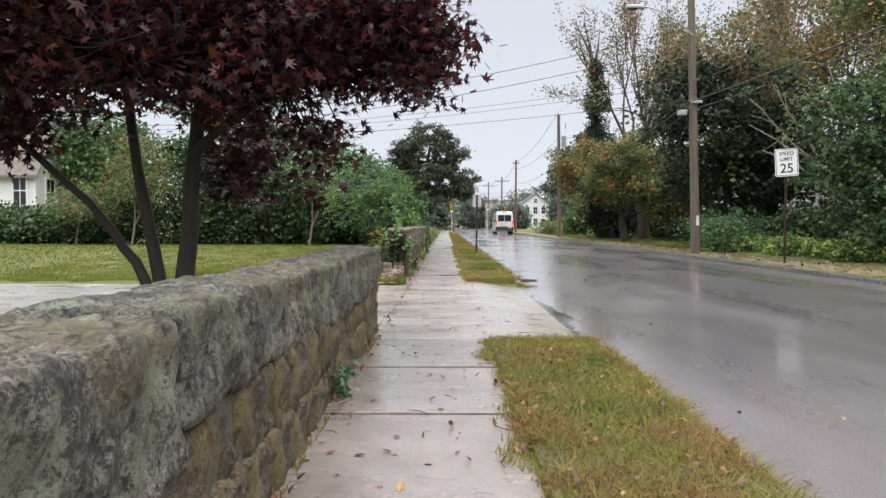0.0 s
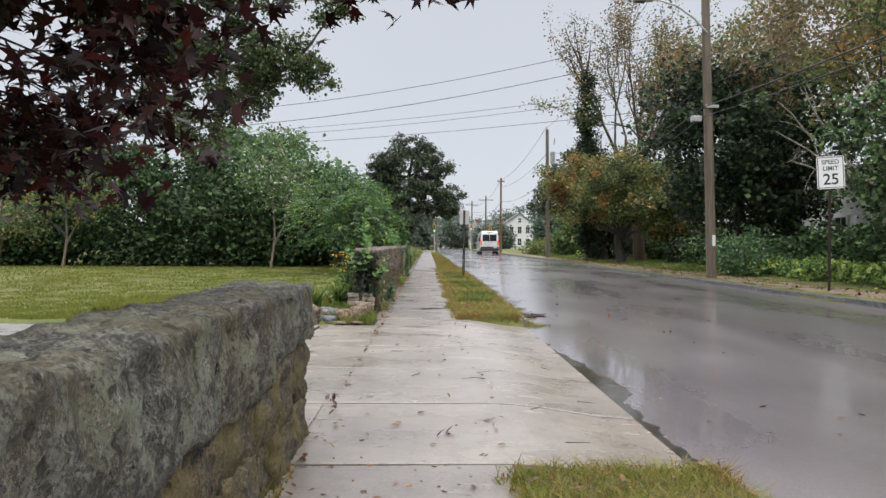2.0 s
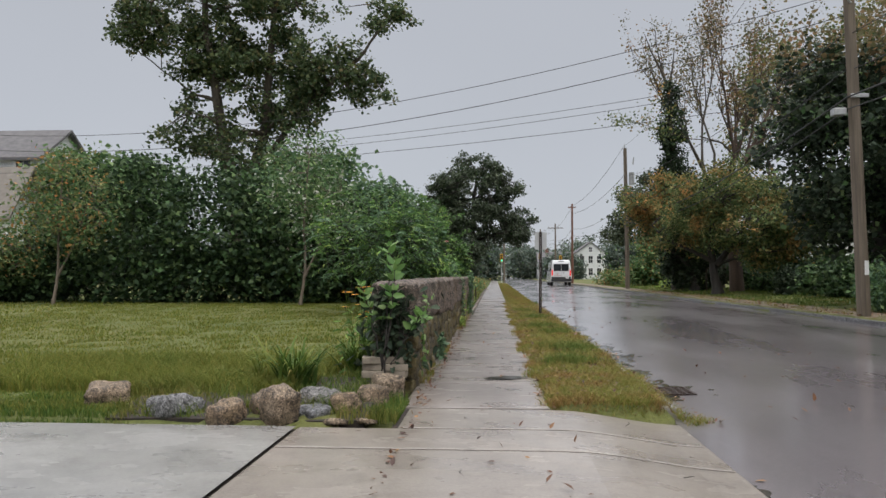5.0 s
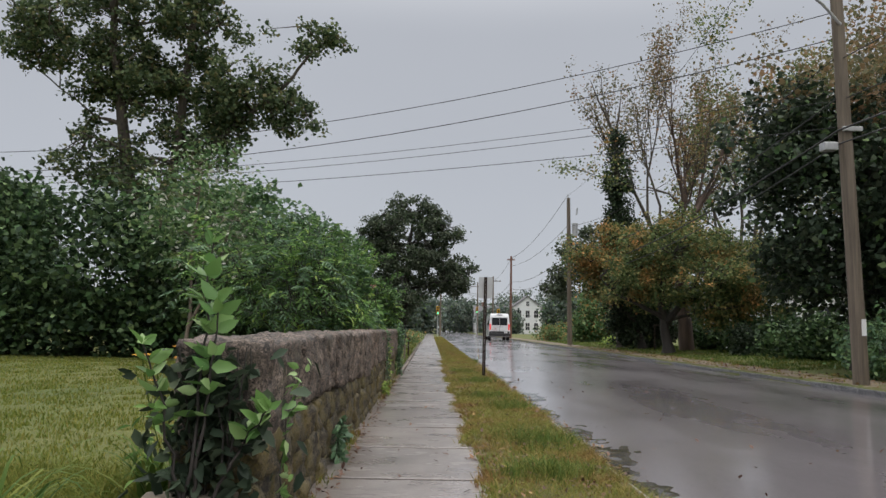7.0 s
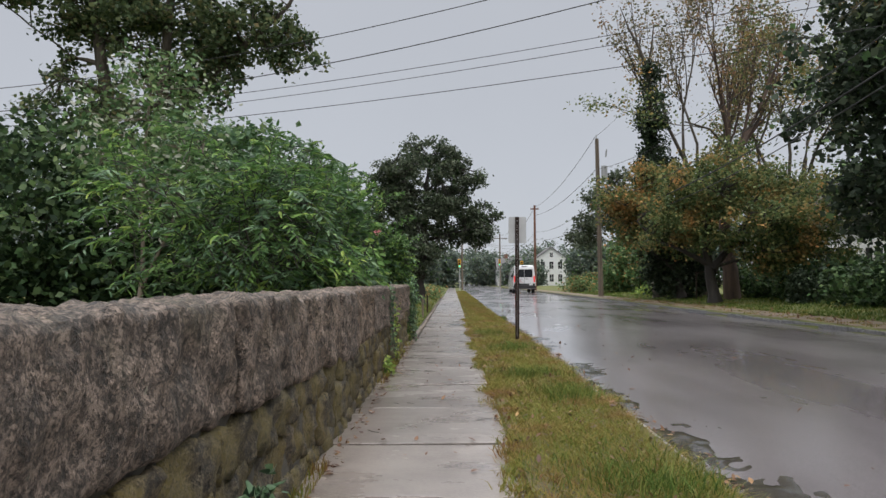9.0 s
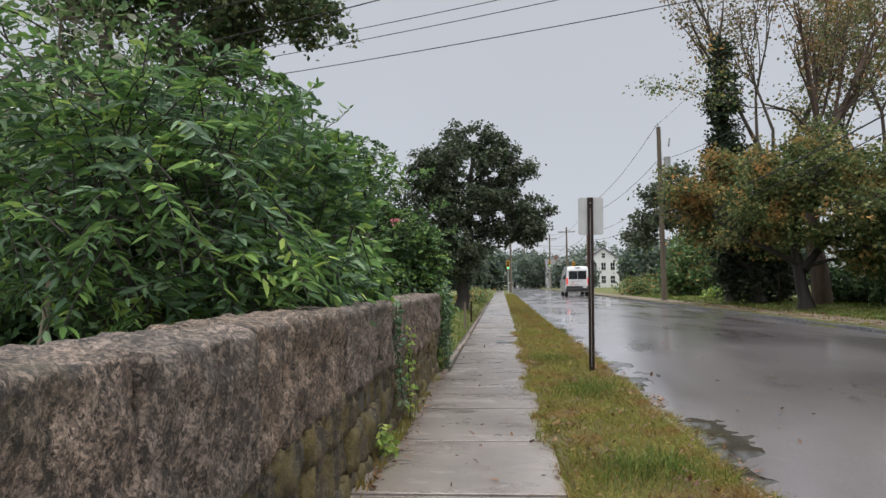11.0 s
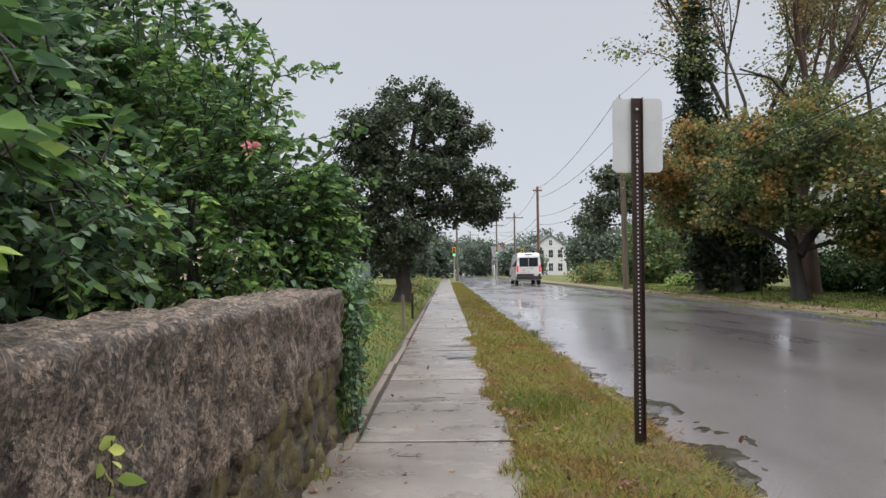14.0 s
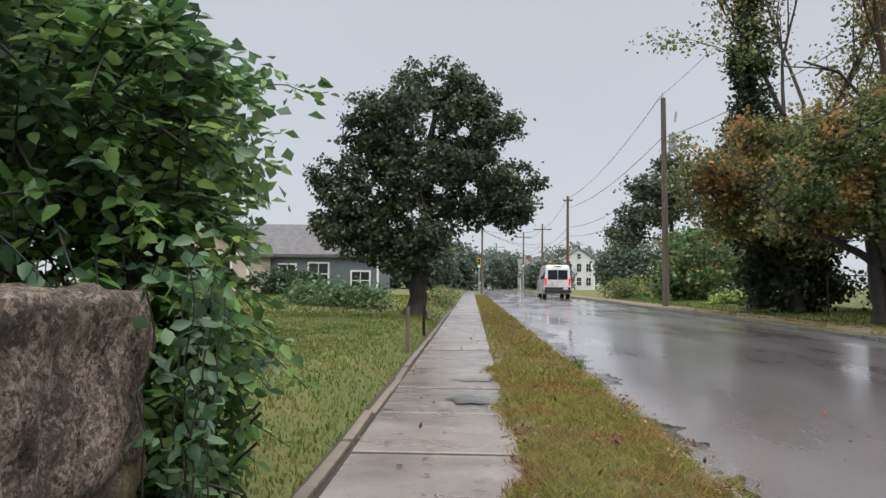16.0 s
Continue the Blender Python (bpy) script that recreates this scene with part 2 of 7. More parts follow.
POST_RUST = plain("rusty_dark_steel", (0.016, 0.011, 0.009), (0.05, 0.028, 0.02), 14, 0.5, 0.5, 0.3, 80)
STEEL = plain("galvanised_steel", (0.36, 0.365, 0.37), (0.48, 0.485, 0.49), 10, 0.42, 0.6, 0.08, 90)
SIGN_BACK = plain("dull_aluminium", (0.42, 0.425, 0.43), (0.52, 0.525, 0.53), 5, 0.5, 0.35, 0.05, 90)
SIGN_WHITE = plain("white_sign_sheeting", (0.70, 0.71, 0.72), (0.80, 0.81, 0.82), 5, 0.4, bumps=0.02)
BLACK = plain("black_paint", (0.012, 0.012, 0.013), (0.022, 0.022, 0.024), 9, 0.45, bumps=0.05)
CABLE = plain("black_cable", (0.015, 0.015, 0.016), (0.03, 0.03, 0.032), 9, 0.6, bumps=0.0)
PAVER = plain("tan_paver", (0.20, 0.165, 0.125), (0.33, 0.285, 0.225), 14, 0.8, bumps=0.6, fine=70, per_object=0.3)
WHITE_SIDING = plain("white_siding", (0.62, 0.63, 0.64), (0.74, 0.75, 0.76), 1.2, 0.6, bumps=0.1)
BEIGE_SIDING = plain("beige_siding", (0.42, 0.34, 0.28), (0.52, 0.43, 0.36), 1.2, 0.65, bumps=0.1)
BLUE_SIDING = plain("slate_blue_siding", (0.085, 0.105, 0.125), (0.125, 0.15, 0.175), 1.2, 0.65, bumps=0.1)
GREY_SIDING = plain("grey_siding", (0.16, 0.165, 0.18), (0.22, 0.225, 0.24), 1.2, 0.65, bumps=0.1)
ROOF_GREY = plain("grey_shingle", (0.075, 0.072, 0.078), (0.15, 0.145, 0.15), 3, 0.85, bumps=0.6, fine=22)
ROOF_TAN = plain("tan_shingle", (0.13, 0.115, 0.10), (0.21, 0.19, 0.17), 3, 0.85, bumps=0.6, fine=22)
TRIM = plain("white_trim", (0.68, 0.68, 0.68), (0.78, 0.78, 0.78), 3, 0.5, bumps=0.03)
DARK_GLASS = plain("window_glass", (0.012, 0.014, 0.017), (0.03, 0.034, 0.04), 2, 0.12, bumps=0.0)
EDGING = plain("weathered_edging", (0.10, 0.08, 0.062), (0.21, 0.175, 0.14), 6, 0.7, bumps=0.5, fine=50, per_object=0.3)
BRICK = plain("chimney_brick", (0.13, 0.06, 0.045), (0.22, 0.11, 0.08), 9, 0.85, bumps=0.5, fine=30)
VAN_WHITE = plain("white_van_paint", (0.66, 0.67, 0.69), (0.74, 0.75, 0.77), 2, 0.22, bumps=0.0, coat=0.6)
TYRE = plain("tyre_rubber", (0.012, 0.012, 0.012), (0.025, 0.025, 0.025), 12, 0.75, bumps=0.2)
PLASTIC_BLACK = plain("black_plastic", (0.015, 0.015, 0.016), (0.03, 0.03, 0.031), 12, 0.5, bumps=0.05)
YELLOW = plain("yellow_signal_housing", (0.55, 0.30, 0.02), (0.66, 0.38, 0.03), 6, 0.4, bumps=0.0)
RED_PRINT = plain("red_print", (0.4, 0.04, 0.04), (0.5, 0.06, 0.05), 6, 0.4, bumps=0.0)
GREY_PRINT = plain("grey_print", (0.25, 0.25, 0.26), (0.35, 0.35, 0.36), 6, 0.4, bumps=0.0)


def glow_mat(name, col, power):
    m, t, p, _ = nodes_of(name)
    p.inputs["Base Color"].default_value = (*col, 1)
    p.inputs["Emission Color"].default_value, p.inputs["Emission Strength"].default_value = (*col, 1), power
    return m


LAMP_GREEN = glow_mat("green_signal_light", (0.05, 0.9, 0.55), 1.6)
LAMP_RED = glow_mat("red_tail_light", (0.75, 0.03, 0.02), 0.35)

L_MAPLE = leaf_mat("maroon_maple_leaves", [(0, (0.012, 0.006, 0.007)), (0.55, (0.035, 0.010, 0.011)), (0.85, (0.075, 0.018, 0.014)), (1, (0.12, 0.03, 0.018))], 0.4, 0.3, gain=0.95)
L_SHRUB = leaf_mat("fresh_green_leaves", [(0, (0.025, 0.053, 0.013)), (0.5, (0.058, 0.108, 0.026)), (0.85, (0.10, 0.16, 0.036)), (1, (0.17, 0.215, 0.045))], 0.48, 0.4, gain=2.15, drift=[(0, (0.02, 0.042, 0.014)), (0.6, (0.04, 0.075, 0.024)), (1, (0.075, 0.12, 0.032))], drift_scale=1.6, drift_at=0.5)
L_DEEP = leaf_mat("deep_green_leaves", [(0, (0.017, 0.034, 0.014)), (0.6, (0.038, 0.068, 0.026)), (1, (0.07, 0.11, 0.04))], 0.4, 0.32, gain=2.6)
L_HEDGE = leaf_mat("dark_hedge_leaves", [(0, (0.013, 0.026, 0.010)), (0.6, (0.03, 0.052, 0.016)), (1, (0.06, 0.09, 0.025))], 0.5, 0.22, gain=1.35)
L_MID = leaf_mat("mid_green_leaves", [(0, (0.028, 0.055, 0.014)), (0.6, (0.06, 0.105, 0.026)), (1, (0.12, 0.16, 0.045))], 0.5, 0.3, gain=1.7)
L_OAK = leaf_mat("dark_oak_leaves", [(0, (0.02, 0.026, 0.014)), (0.6, (0.034, 0.043, 0.022)), (1, (0.062, 0.072, 0.036))], 0.45, 0.25, gain=2.3)
L_CATALPA = leaf_mat("olive_tree_leaves", [(0, (0.02, 0.034, 0.012)), (0.6, (0.05, 0.07, 0.022)), (0.9, (0.085, 0.10, 0.03)), (1, (0.11, 0.09, 0.032))], 0.5, 0.35, gain=1.7)
L_IVY = leaf_mat("ivy_leaves", [(0, (0.014, 0.022, 0.011)), (0.7, (0.032, 0.048, 0.022)), (1, (0.06, 0.075, 0.034))], 0.45, 0.2, gain=1.35)
L_AUTUMN = leaf_mat("autumn_leaves", [(0, (0.04, 0.055, 0.016)), (0.45, (0.085, 0.10, 0.025)), (0.75, (0.16, 0.125, 0.03)), (1, (0.26, 0.12, 0.03))], 0.55, 0.35, gain=1.8)
L_ORANGE = leaf_mat("orange_autumn_leaves", [(0, (0.11, 0.085, 0.02)), (0.5, (0.20, 0.13, 0.03)), (1, (0.32, 0.16, 0.04))], 0.55, 0.35, gain=1.6)
L_BLOSSOM = leaf_mat("cream_blossom", [(0, (0.30, 0.32, 0.2)), (1, (0.6, 0.6, 0.46))], 0.6, 0.3, gain=1.0)
L_YELLOWGREEN = leaf_mat("yellow_green_leaves", [(0, (0.10, 0.16, 0.02)), (0.6, (0.20, 0.27, 0.03)), (1, (0.34, 0.36, 0.05))], 0.5, 0.35)
L_PALE = leaf_mat("pale_sapling_leaves", [(0, (0.06, 0.13, 0.03)), (0.6, (0.12, 0.21, 0.05)), (1, (0.25, 0.34, 0.14))], 0.4, 0.35, gain=1.4)
# Distant leaves: aerial haze painted in as a lighter, greyer green.
L_FAR_HAZE = leaf_mat("hazed_far_leaves", [(0, (0.055, 0.075, 0.055)), (0.6, (0.085, 0.11, 0.075)), (1, (0.13, 0.14, 0.09))], 0.7, 0.2, gain=1.3)
L_FALLEN = leaf_mat("fallen_leaves", [(0, (0.05, 0.022, 0.014)), (0.5, (0.12, 0.055, 0.022)), (0.85, (0.2, 0.10, 0.03)), (1, (0.36, 0.22, 0.04))], 0.4, 0.1, gain=1.0)
G_VERGE = leaf_mat("verge_grass", [(0, (0.10, 0.15, 0.022)), (0.34, (0.19, 0.215, 0.033)), (0.6, (0.27, 0.24, 0.05)), (0.85, (0.32, 0.25, 0.075)), (1, (0.16, 0.08, 0.035))], 0.6, 0.35, gain=1.05,
                   drift=[(0, (0.13, 0.10, 0.03)), (0.35, (0.25, 0.17, 0.045)), (0.7, (0.36, 0.24, 0.08)), (0.85, (0.24, 0.11, 0.045)), (1, (0.12, 0.06, 0.03))], drift_scale=1.5, drift_at=0.53)
G_LAWN = leaf_mat("lawn_grass", [(0, (0.09, 0.13, 0.016)), (0.5, (0.165, 0.19, 0.025)), (0.85, (0.215, 0.215, 0.036)), (1, (0.26, 0.23, 0.06))], 0.6, 0.3, gain=1.02, drift=[(0, (0.07, 0.12, 0.015)), (0.6, (0.12, 0.17, 0.022)), (1, (0.19, 0.205, 0.035))], drift_scale=0.35, drift_at=0.6)
G_GREEN = leaf_mat("green_grass", [(0, (0.04, 0.085, 0.014)), (0.6, (0.10, 0.16, 0.025)), (1, (0.2, 0.22, 0.04))], 0.55, 0.3, gain=1.1, drift=[(0, (0.10, 0.12, 0.02)), (0.6, (0.18, 0.18, 0.035)), (1, (0.28, 0.22, 0.07))], drift_scale=0.7, drift_at=0.55)
L_TURNING = leaf_mat("turning_leaves", [(0, (0.03, 0.048, 0.014)), (0.5, (0.065, 0.09, 0.022)), (0.85, (0.11, 0.125, 0.03)), (1, (0.17, 0.14, 0.034))], 0.55, 0.4, gain=1.75,
                     drift=[(0, (0.085, 0.075, 0.018)), (0.5, (0.19, 0.12, 0.027)), (1, (0.30, 0.155, 0.035))], drift_scale=0.55, drift_at=0.57)
L_SPARSE = leaf_mat("sparse_brown_leaves", [(0, (0.04, 0.045, 0.018)), (0.5, (0.09, 0.085, 0.03)), (1, (0.15, 0.10, 0.04))], 0.55, 0.4, gain=1.7,
                    drift=[(0, (0.09, 0.055, 0.025)), (1, (0.19, 0.11, 0.045))], drift_scale=0.5, drift_at=0.57)
BARK_RED = plain("reddish_brown_bark", (0.03, 0.019, 0.014), (0.085, 0.055, 0.04), 6, 0.85, bumps=0.9, fine=26, stretch=(1, 1, 0.25))
PETAL = leaf_mat("golden_petals", [(0, (0.62, 0.30, 0.01)), (1, (0.78, 0.45, 0.02))], 0.5, 0.3, gain=1.0)
PINK = leaf_mat("pink_petals", [(0, (0.6, 0.2, 0.22)), (1, (0.75, 0.34, 0.34))], 0.5, 0.3, gain=1.0)


# ---- mesh helpers ----
def part(name, data, material, parent=None, label=""):
    """One mesh object from a bmesh or a mesh, under its thing."""
    if isinstance(data, bmesh.types.BMesh):
        me = bpy.data.meshes.new(name)
        data.to_mesh(me)
        data.free()
    else:
        me = data
    if not me.materials:
        me.materials.append(material)
    ob = new(name, me)
    if parent is not None:
        ob.parent = parent
    if label:
        tagged(ob, label)
    return ob


def thing(name, label, category, at=(0, 0, 0), group="", kind=""):
    ob = new(name)
    ob.location = at
    ob.empty_display_size = 0.1
    return tagged(ob, label, category, group, kind)


def raw_mesh(name, verts, faces, smooth=False):
    """A mesh from arrays; all faces have the same number of corners."""
    verts, faces = np.asarray(verts, np.float32), np.asarray(faces, np.int32)
    me = bpy.data.meshes.new(name)
    n, k = faces.shape
    me.vertices.add(len(verts))
    me.vertices.foreach_set("co", verts.ravel())
    me.loops.add(n * k)
    me.loops.foreach_set("vertex_index", faces.ravel())
    me.polygons.add(n)
    me.polygons.foreach_set("loop_start", np.arange(0, n * k, k, dtype=np.int32))
    me.polygons.foreach_set("loop_total", np.full(n, k, np.int32))
    me.update(calc_edges=True)
    if smooth:
        me.polygons.foreach_set("use_smooth", np.ones(n, bool))
    return me


def box(bm, x0, x1, y0, y1, z0, z1, bevel=0.0):
    r = bmesh.ops.create_cube(bm, size=1.0)
    vs = r["verts"]
    for v in vs:
        v.co = Vector(((x0 + x1) / 2 + v.co.x * (x1 - x0), (y0 + y1) / 2 + v.co.y * (y1 - y0), (z0 + z1) / 2 + v.co.z * (z1 - z0)))
    if bevel:
        es = list({e for v in vs for e in v.link_edges})
        bmesh.ops.bevel(bm, geom=es, offset=bevel, segments=2, affect="EDGES", profile=0.6)
    return bm


def boxed(*args, bevel=0.0):
    return box(bmesh.new(), *args, bevel=bevel)


def tube_arrays(paths, sides=7):
    """Tapered tubes: paths of (points, radii)."""
    V, F, base = [], [], 0
    ang = np.linspace(0, 2 * np.pi, sides, endpoint=False)
    for pts, rad in paths:
        pts, rad = np.asarray(pts, float), np.asarray(rad, float)
        d = np.gradient(pts, axis=0)
        d /= np.linalg.norm(d, axis=1)[:, None] + 1e-9
        ref = np.where(np.abs(d[:, 2:3]) > 0.9, np.array([[1.0, 0, 0]]), np.array([[0, 0, 1.0]]))
        a = np.cross(d, ref)
        a /= np.linalg.norm(a, axis=1)[:, None] + 1e-9
        b = np.cross(d, a)
        ring = pts[:, None] + rad[:, None, None] * (np.cos(ang)[None, :, None] * a[:, None] + np.sin(ang)[None, :, None] * b[:, None])
        n = len(pts)
        V.append(ring.reshape(-1, 3))
        i, j = np.meshgrid(np.arange(n - 1), np.arange(sides), indexing="ij")
        k = (j + 1) % sides
        F.append(base + np.stack([i * sides + j, i * sides + k, (i + 1) * sides + k, (i + 1) * sides + j], -1).reshape(-1, 4))
        base += n * sides
    return np.concatenate(V), np.concatenate(F)


def tubes(name, paths, sides=7):
    return raw_mesh(name, *tube_arrays(paths, sides), smooth=True)


LEAF_SHAPES = {
    # local outline along +x (length 1), y across, z lift
    "ovate": ([(0, 0, 0), (1, 0, -0.06), (0.3, 0.27, 0.07), (0.68, 0.2, 0.03), (0.3, -0.27, 0.07), (0.68, -0.2, 0.03)], [(0, 1, 3, 2), (0, 4, 5, 1)]),
    "lance": ([(0, 0, 0), (1, 0, -0.12), (0.3, 0.13, 0.05), (0.65, 0.11, 0.0), (0.3, -0.13, 0.05), (0.65, -0.11, 0.0)], [(0, 1, 3, 2), (0, 4, 5, 1)]),
    "clump": ([(0, 0, 0), (0.55, 0.42, 0.12), (1, 0.05, -0.05), (0.5, -0.4, 0.08)], [(0, 1, 2, 3)]),
    "palm": ([(0, 0, 0), (0.45, 0.12, 0), (1.0, 0, -0.1), (0.45, -0.12, 0),
              (0.40, 0.26, 0), (0.74, 0.56, -0.06), (0.27, 0.3, 0), (0.12, 0.62, -0.05), (0.06, 0.14, 0),
              (0.40, -0.26, 0), (0.74, -0.56, -0.06), (0.27, -0.3, 0), (0.12, -0.62, -0.05), (0.06, -0.14, 0)],
             [(0, 3, 2, 1), (0, 1, 5, 6), (0, 6, 7, 8), (0, 11, 10, 3), (0, 13, 12, 11)]),
}


def leaf_mesh(name, pos, size, shape, rng, up=0.55, axis=None, droop=0.25):
    """Many leaves: pos (n, 3), size (n,); each leaf is an island."""
    pos = np.asarray(pos, float)
    n = len(pos)
    size = np.broadcast_to(size, (n,))
    ax = rng.normal(size=(n, 3)) if axis is None else np.asarray(axis) + 0.5 * rng.normal(size=(n, 3))
    ax[:, 2] = ax[:, 2] * 0.6 - droop
    ax /= np.linalg.norm(ax, axis=1)[:, None]
    nm = rng.normal(size=(n, 3)) * (1 - up) + np.array([0, 0, 1.0]) * up
    nm -= (nm * ax).sum(1)[:, None] * ax
    nm /= np.linalg.norm(nm, axis=1)[:, None] + 1e-9
    side = np.cross(nm, ax)
    lv, lf = LEAF_SHAPES[shape]
    lv = np.array(lv)
    V = pos[:, None] + size[:, None, None] * (lv[None, :, 0:1] * ax[:, None] + lv[None, :, 1:2] * side[:, None] + lv[None, :, 2:3] * nm[:, None])
    F = (np.arange(n) * len(lv))[:, None, None] + np.array(lf)[None]
    return raw_mesh(name, V.reshape(-1, 3), F.reshape(-1, F.shape[-1]))


def envelope(rng, blobs, n, shell=0.55):
    """Points in a union of ellipsoids (cx, cy, cz, rx, ry, rz, weight), crowded towards their skins."""
    w = np.array([b[6] for b in blobs], float)
    pick = rng.choice(len(blobs), n, p=w / w.sum())
    d = rng.normal(size=(n, 3))
    d /= np.linalg.norm(d, axis=1)[:, None]
    r = rng.uniform(shell ** 3, 1, n) ** (1 / 3)
    B = np.array([b[:6] for b in blobs], float)[pick]
    return B[:, :3] + d * r[:, None] * B[:, 3:6]


def boughs(blobs, n, r0, r1, seed, flat=0.6, fill=0.4):
    """Many small flattened tufts inside the large forms of a crown, so that its outline breaks up."""
    rng = np.random.default_rng(seed)
    P = envelope(rng, blobs, n, 0.45)
    R = rng.uniform(r0, r1, n)
    w = fill * (R * R).sum() / sum(q[6] for q in blobs)
    return [(p[0], p[1], p[2], r * rng.uniform(0.8, 1.3), r, r * flat, r * r) for p, r in zip(P, R)] + [(*q[:3], *(0.85 * v for v in q[3:6]), q[6] * w) for q in blobs]


def around(rng, centres, per, spread, flat=0.7):
    c = np.repeat(centres, per, axis=0)
    g = rng.normal(size=c.shape) * spread
    g[:, 2] *= flat
    return c + g


def limb(rng, a, b, r0, r1, bend=0.12, n=7):
    a, b = np.asarray(a, float), np.asarray(b, float)
    t = np.linspace(0, 1, n)[:, None]
    length = np.linalg.norm(b - a)
    mid = (a + b) / 2 + rng.normal(size=3) * bend * length + np.array([0, 0, 0.08 * length])
    pts = (1 - t) ** 2 * a + 2 * t * (1 - t) * mid + t ** 2 * b
    pts[1:-1] += rng.normal(size=(n - 2, 3)) * 0.012 * length
    return pts, np.linspace(r0, r1, n)


def tree(name, label, base, trunks, blobs, clusters, per, spread, leaf, size, leaves, bark, seed, limbs=14, shape="clump", up=0.4, shell=0.5, twig=0.02, category="tree", extra=(), group="", twigs=1.0):
    """Trunks (each a list of points with end radii), limbs to the crown, twigs and leaves."""
    rng = np.random.default_rng(seed)
    C = envelope(rng, blobs, clusters, shell)
    paths, nodes = [], []
    for pts, r0, r1 in trunks:
        pts = np.array(pts, float)
        t = np.linspace(0, len(pts) - 1, 4 * (len(pts) - 1) + 1)
        fine = np.stack([np.interp(t, np.arange(len(pts)), pts[:, k]) for k in range(3)], 1)
        fine[1:] += rng.normal(size=(len(fine) - 1, 3)) * r0 * 0.12
        rad = np.linspace(r0, r1, len(fine))
        rad[0] *= 1.35
        paths.append((fine, rad))
        nodes.append(np.c_[fine, rad][len(fine) // 3:])
    nodes = np.concatenate(nodes)
    ends = C[rng.choice(len(C), min(limbs, len(C)), replace=False)]
    for e in ends:
        below = nodes[nodes[:, 2] < e[2] + 0.3]
        below = below if len(below) else nodes
        s = below[np.argmin(np.linalg.norm(below[:, :3] - e, axis=1) + 0.3 * rng.random(len(below)))]
        pts, rad = limb(rng, s[:3], e, min(s[3] * 0.75, twig * 4), twig)
        paths.append((pts, rad))
        nodes = np.concatenate([nodes, np.c_[pts, rad][2:]])
    for c in C[: int(len(C) * twigs)]:
        s = nodes[np.argmin(np.linalg.norm(nodes[:, :3] - c, axis=1))]
        paths.append(limb(rng, s[:3], c, min(s[3], twig), twig * 0.3, n=4))
    for e in extra:
        paths.append((np.array(e[0], float), np.linspace(e[1], e[2], len(e[0]))))
    ob = thing(name, label, category, base, group)
    inv = np.array(base, float)
    V, F = tube_arrays(paths, 6)
    part("trunk", raw_mesh("trunk", V - inv, F, True), bark, ob)
    P = around(rng, C, per, spread) - inv
    sizes = size * rng.uniform(0.6, 1.3, len(P))
    if isinstance(leaves, (tuple, list)):
        which = rng.random(len(P)) < leaves[2]
        part("crown", leaf_mesh("crown", P[~which], sizes[~which], shape, rng, up), leaves[0], ob)
        part("crown", leaf_mesh("crown", P[which], sizes[which], shape, rng, up), leaves[1], ob)
    else:
        part("crown", leaf_mesh("crown", P, sizes, shape, rng, up), leaves, ob)
    return ob


def grown_tree(name, label, base, height, seed, leaves, bark, girth=0.3, fork=0.3, stems=3, spread=0.5, levels=3, leaf=0.17, per=16, puff=0.3, bare=0.0, category="tree", group="", droop=0.0, wide=1.0, wander=0.2):
    """A tree grown limb from limb: a bole that forks, limbs that branch and rise, leaves round the outer twigs."""
    rng = np.random.default_rng(seed)
    paths, tips = [], []

    def grow(p, d, length, r, level):
        n = 8
        pts, dirs = [p], []
        for k in range(n - 1):
            d = d + rng.normal(size=3) * wander + np.array([0, 0, 0.09 - droop * level])
            d = d / np.linalg.norm(d)
            p = p + d * length / (n - 1)
            pts.append(p)
            dirs.append(d)
        end = r * (0.5 if level == 0 else 0.3)
        rad = np.linspace(r, end, n)
        paths.append((np.array(pts), rad))
        if level >= levels - 1:
            for k in range(2, n):
                if rng.random() >= bare:
                    tips.append(pts[k])
        if level == levels:
            return
        kids = stems if level == 0 else int(rng.integers(3, 6))
        turn0 = rng.uniform(0, 6.28)
        for c in range(kids):
            at = n - 1 if level == 0 and c < 2 else int(rng.integers(4 if level == 0 else 2, n))
            d0 = dirs[min(at, n - 2)]
            a = turn0 + c * 2.4 + rng.normal() * 0.3
            side = np.cross(d0, [math.cos(a), math.sin(a), 0.25])
            side = side / (np.linalg.norm(side) + 1e-9)
            ang = spread * rng.uniform(0.7, 1.4) * (1.0 if level == 0 else 1.25)
            nd = d0 * math.cos(ang) + side * math.sin(ang) * np.array([wide, wide, 1.0])
            ln = (height * (1 - fork) * rng.uniform(0.5, 0.68) if level == 0 else length * rng.uniform(0.45, 0.7))
            grow(pts[at], nd, ln, rad[at] * rng.uniform(0.55, 0.8), level + 1)

    b = np.array(base, float)
    grow(b - np.array([0, 0, 0.1]), np.array([0, 0, 1.0]), height * fork, girth, 0)
    ob = thing(name, label, category, base, group)
    V, F = tube_arrays(paths, 6)
    part("trunk", raw_mesh("trunk", V - b, F, True), bark, ob)
    P = around(rng, np.array(tips), per, puff) - b
    part("crown", leaf_mesh("crown", P, leaf * rng.uniform(0.6, 1.3, len(P)), "clump", rng, 0.4), leaves, ob)
    return ob


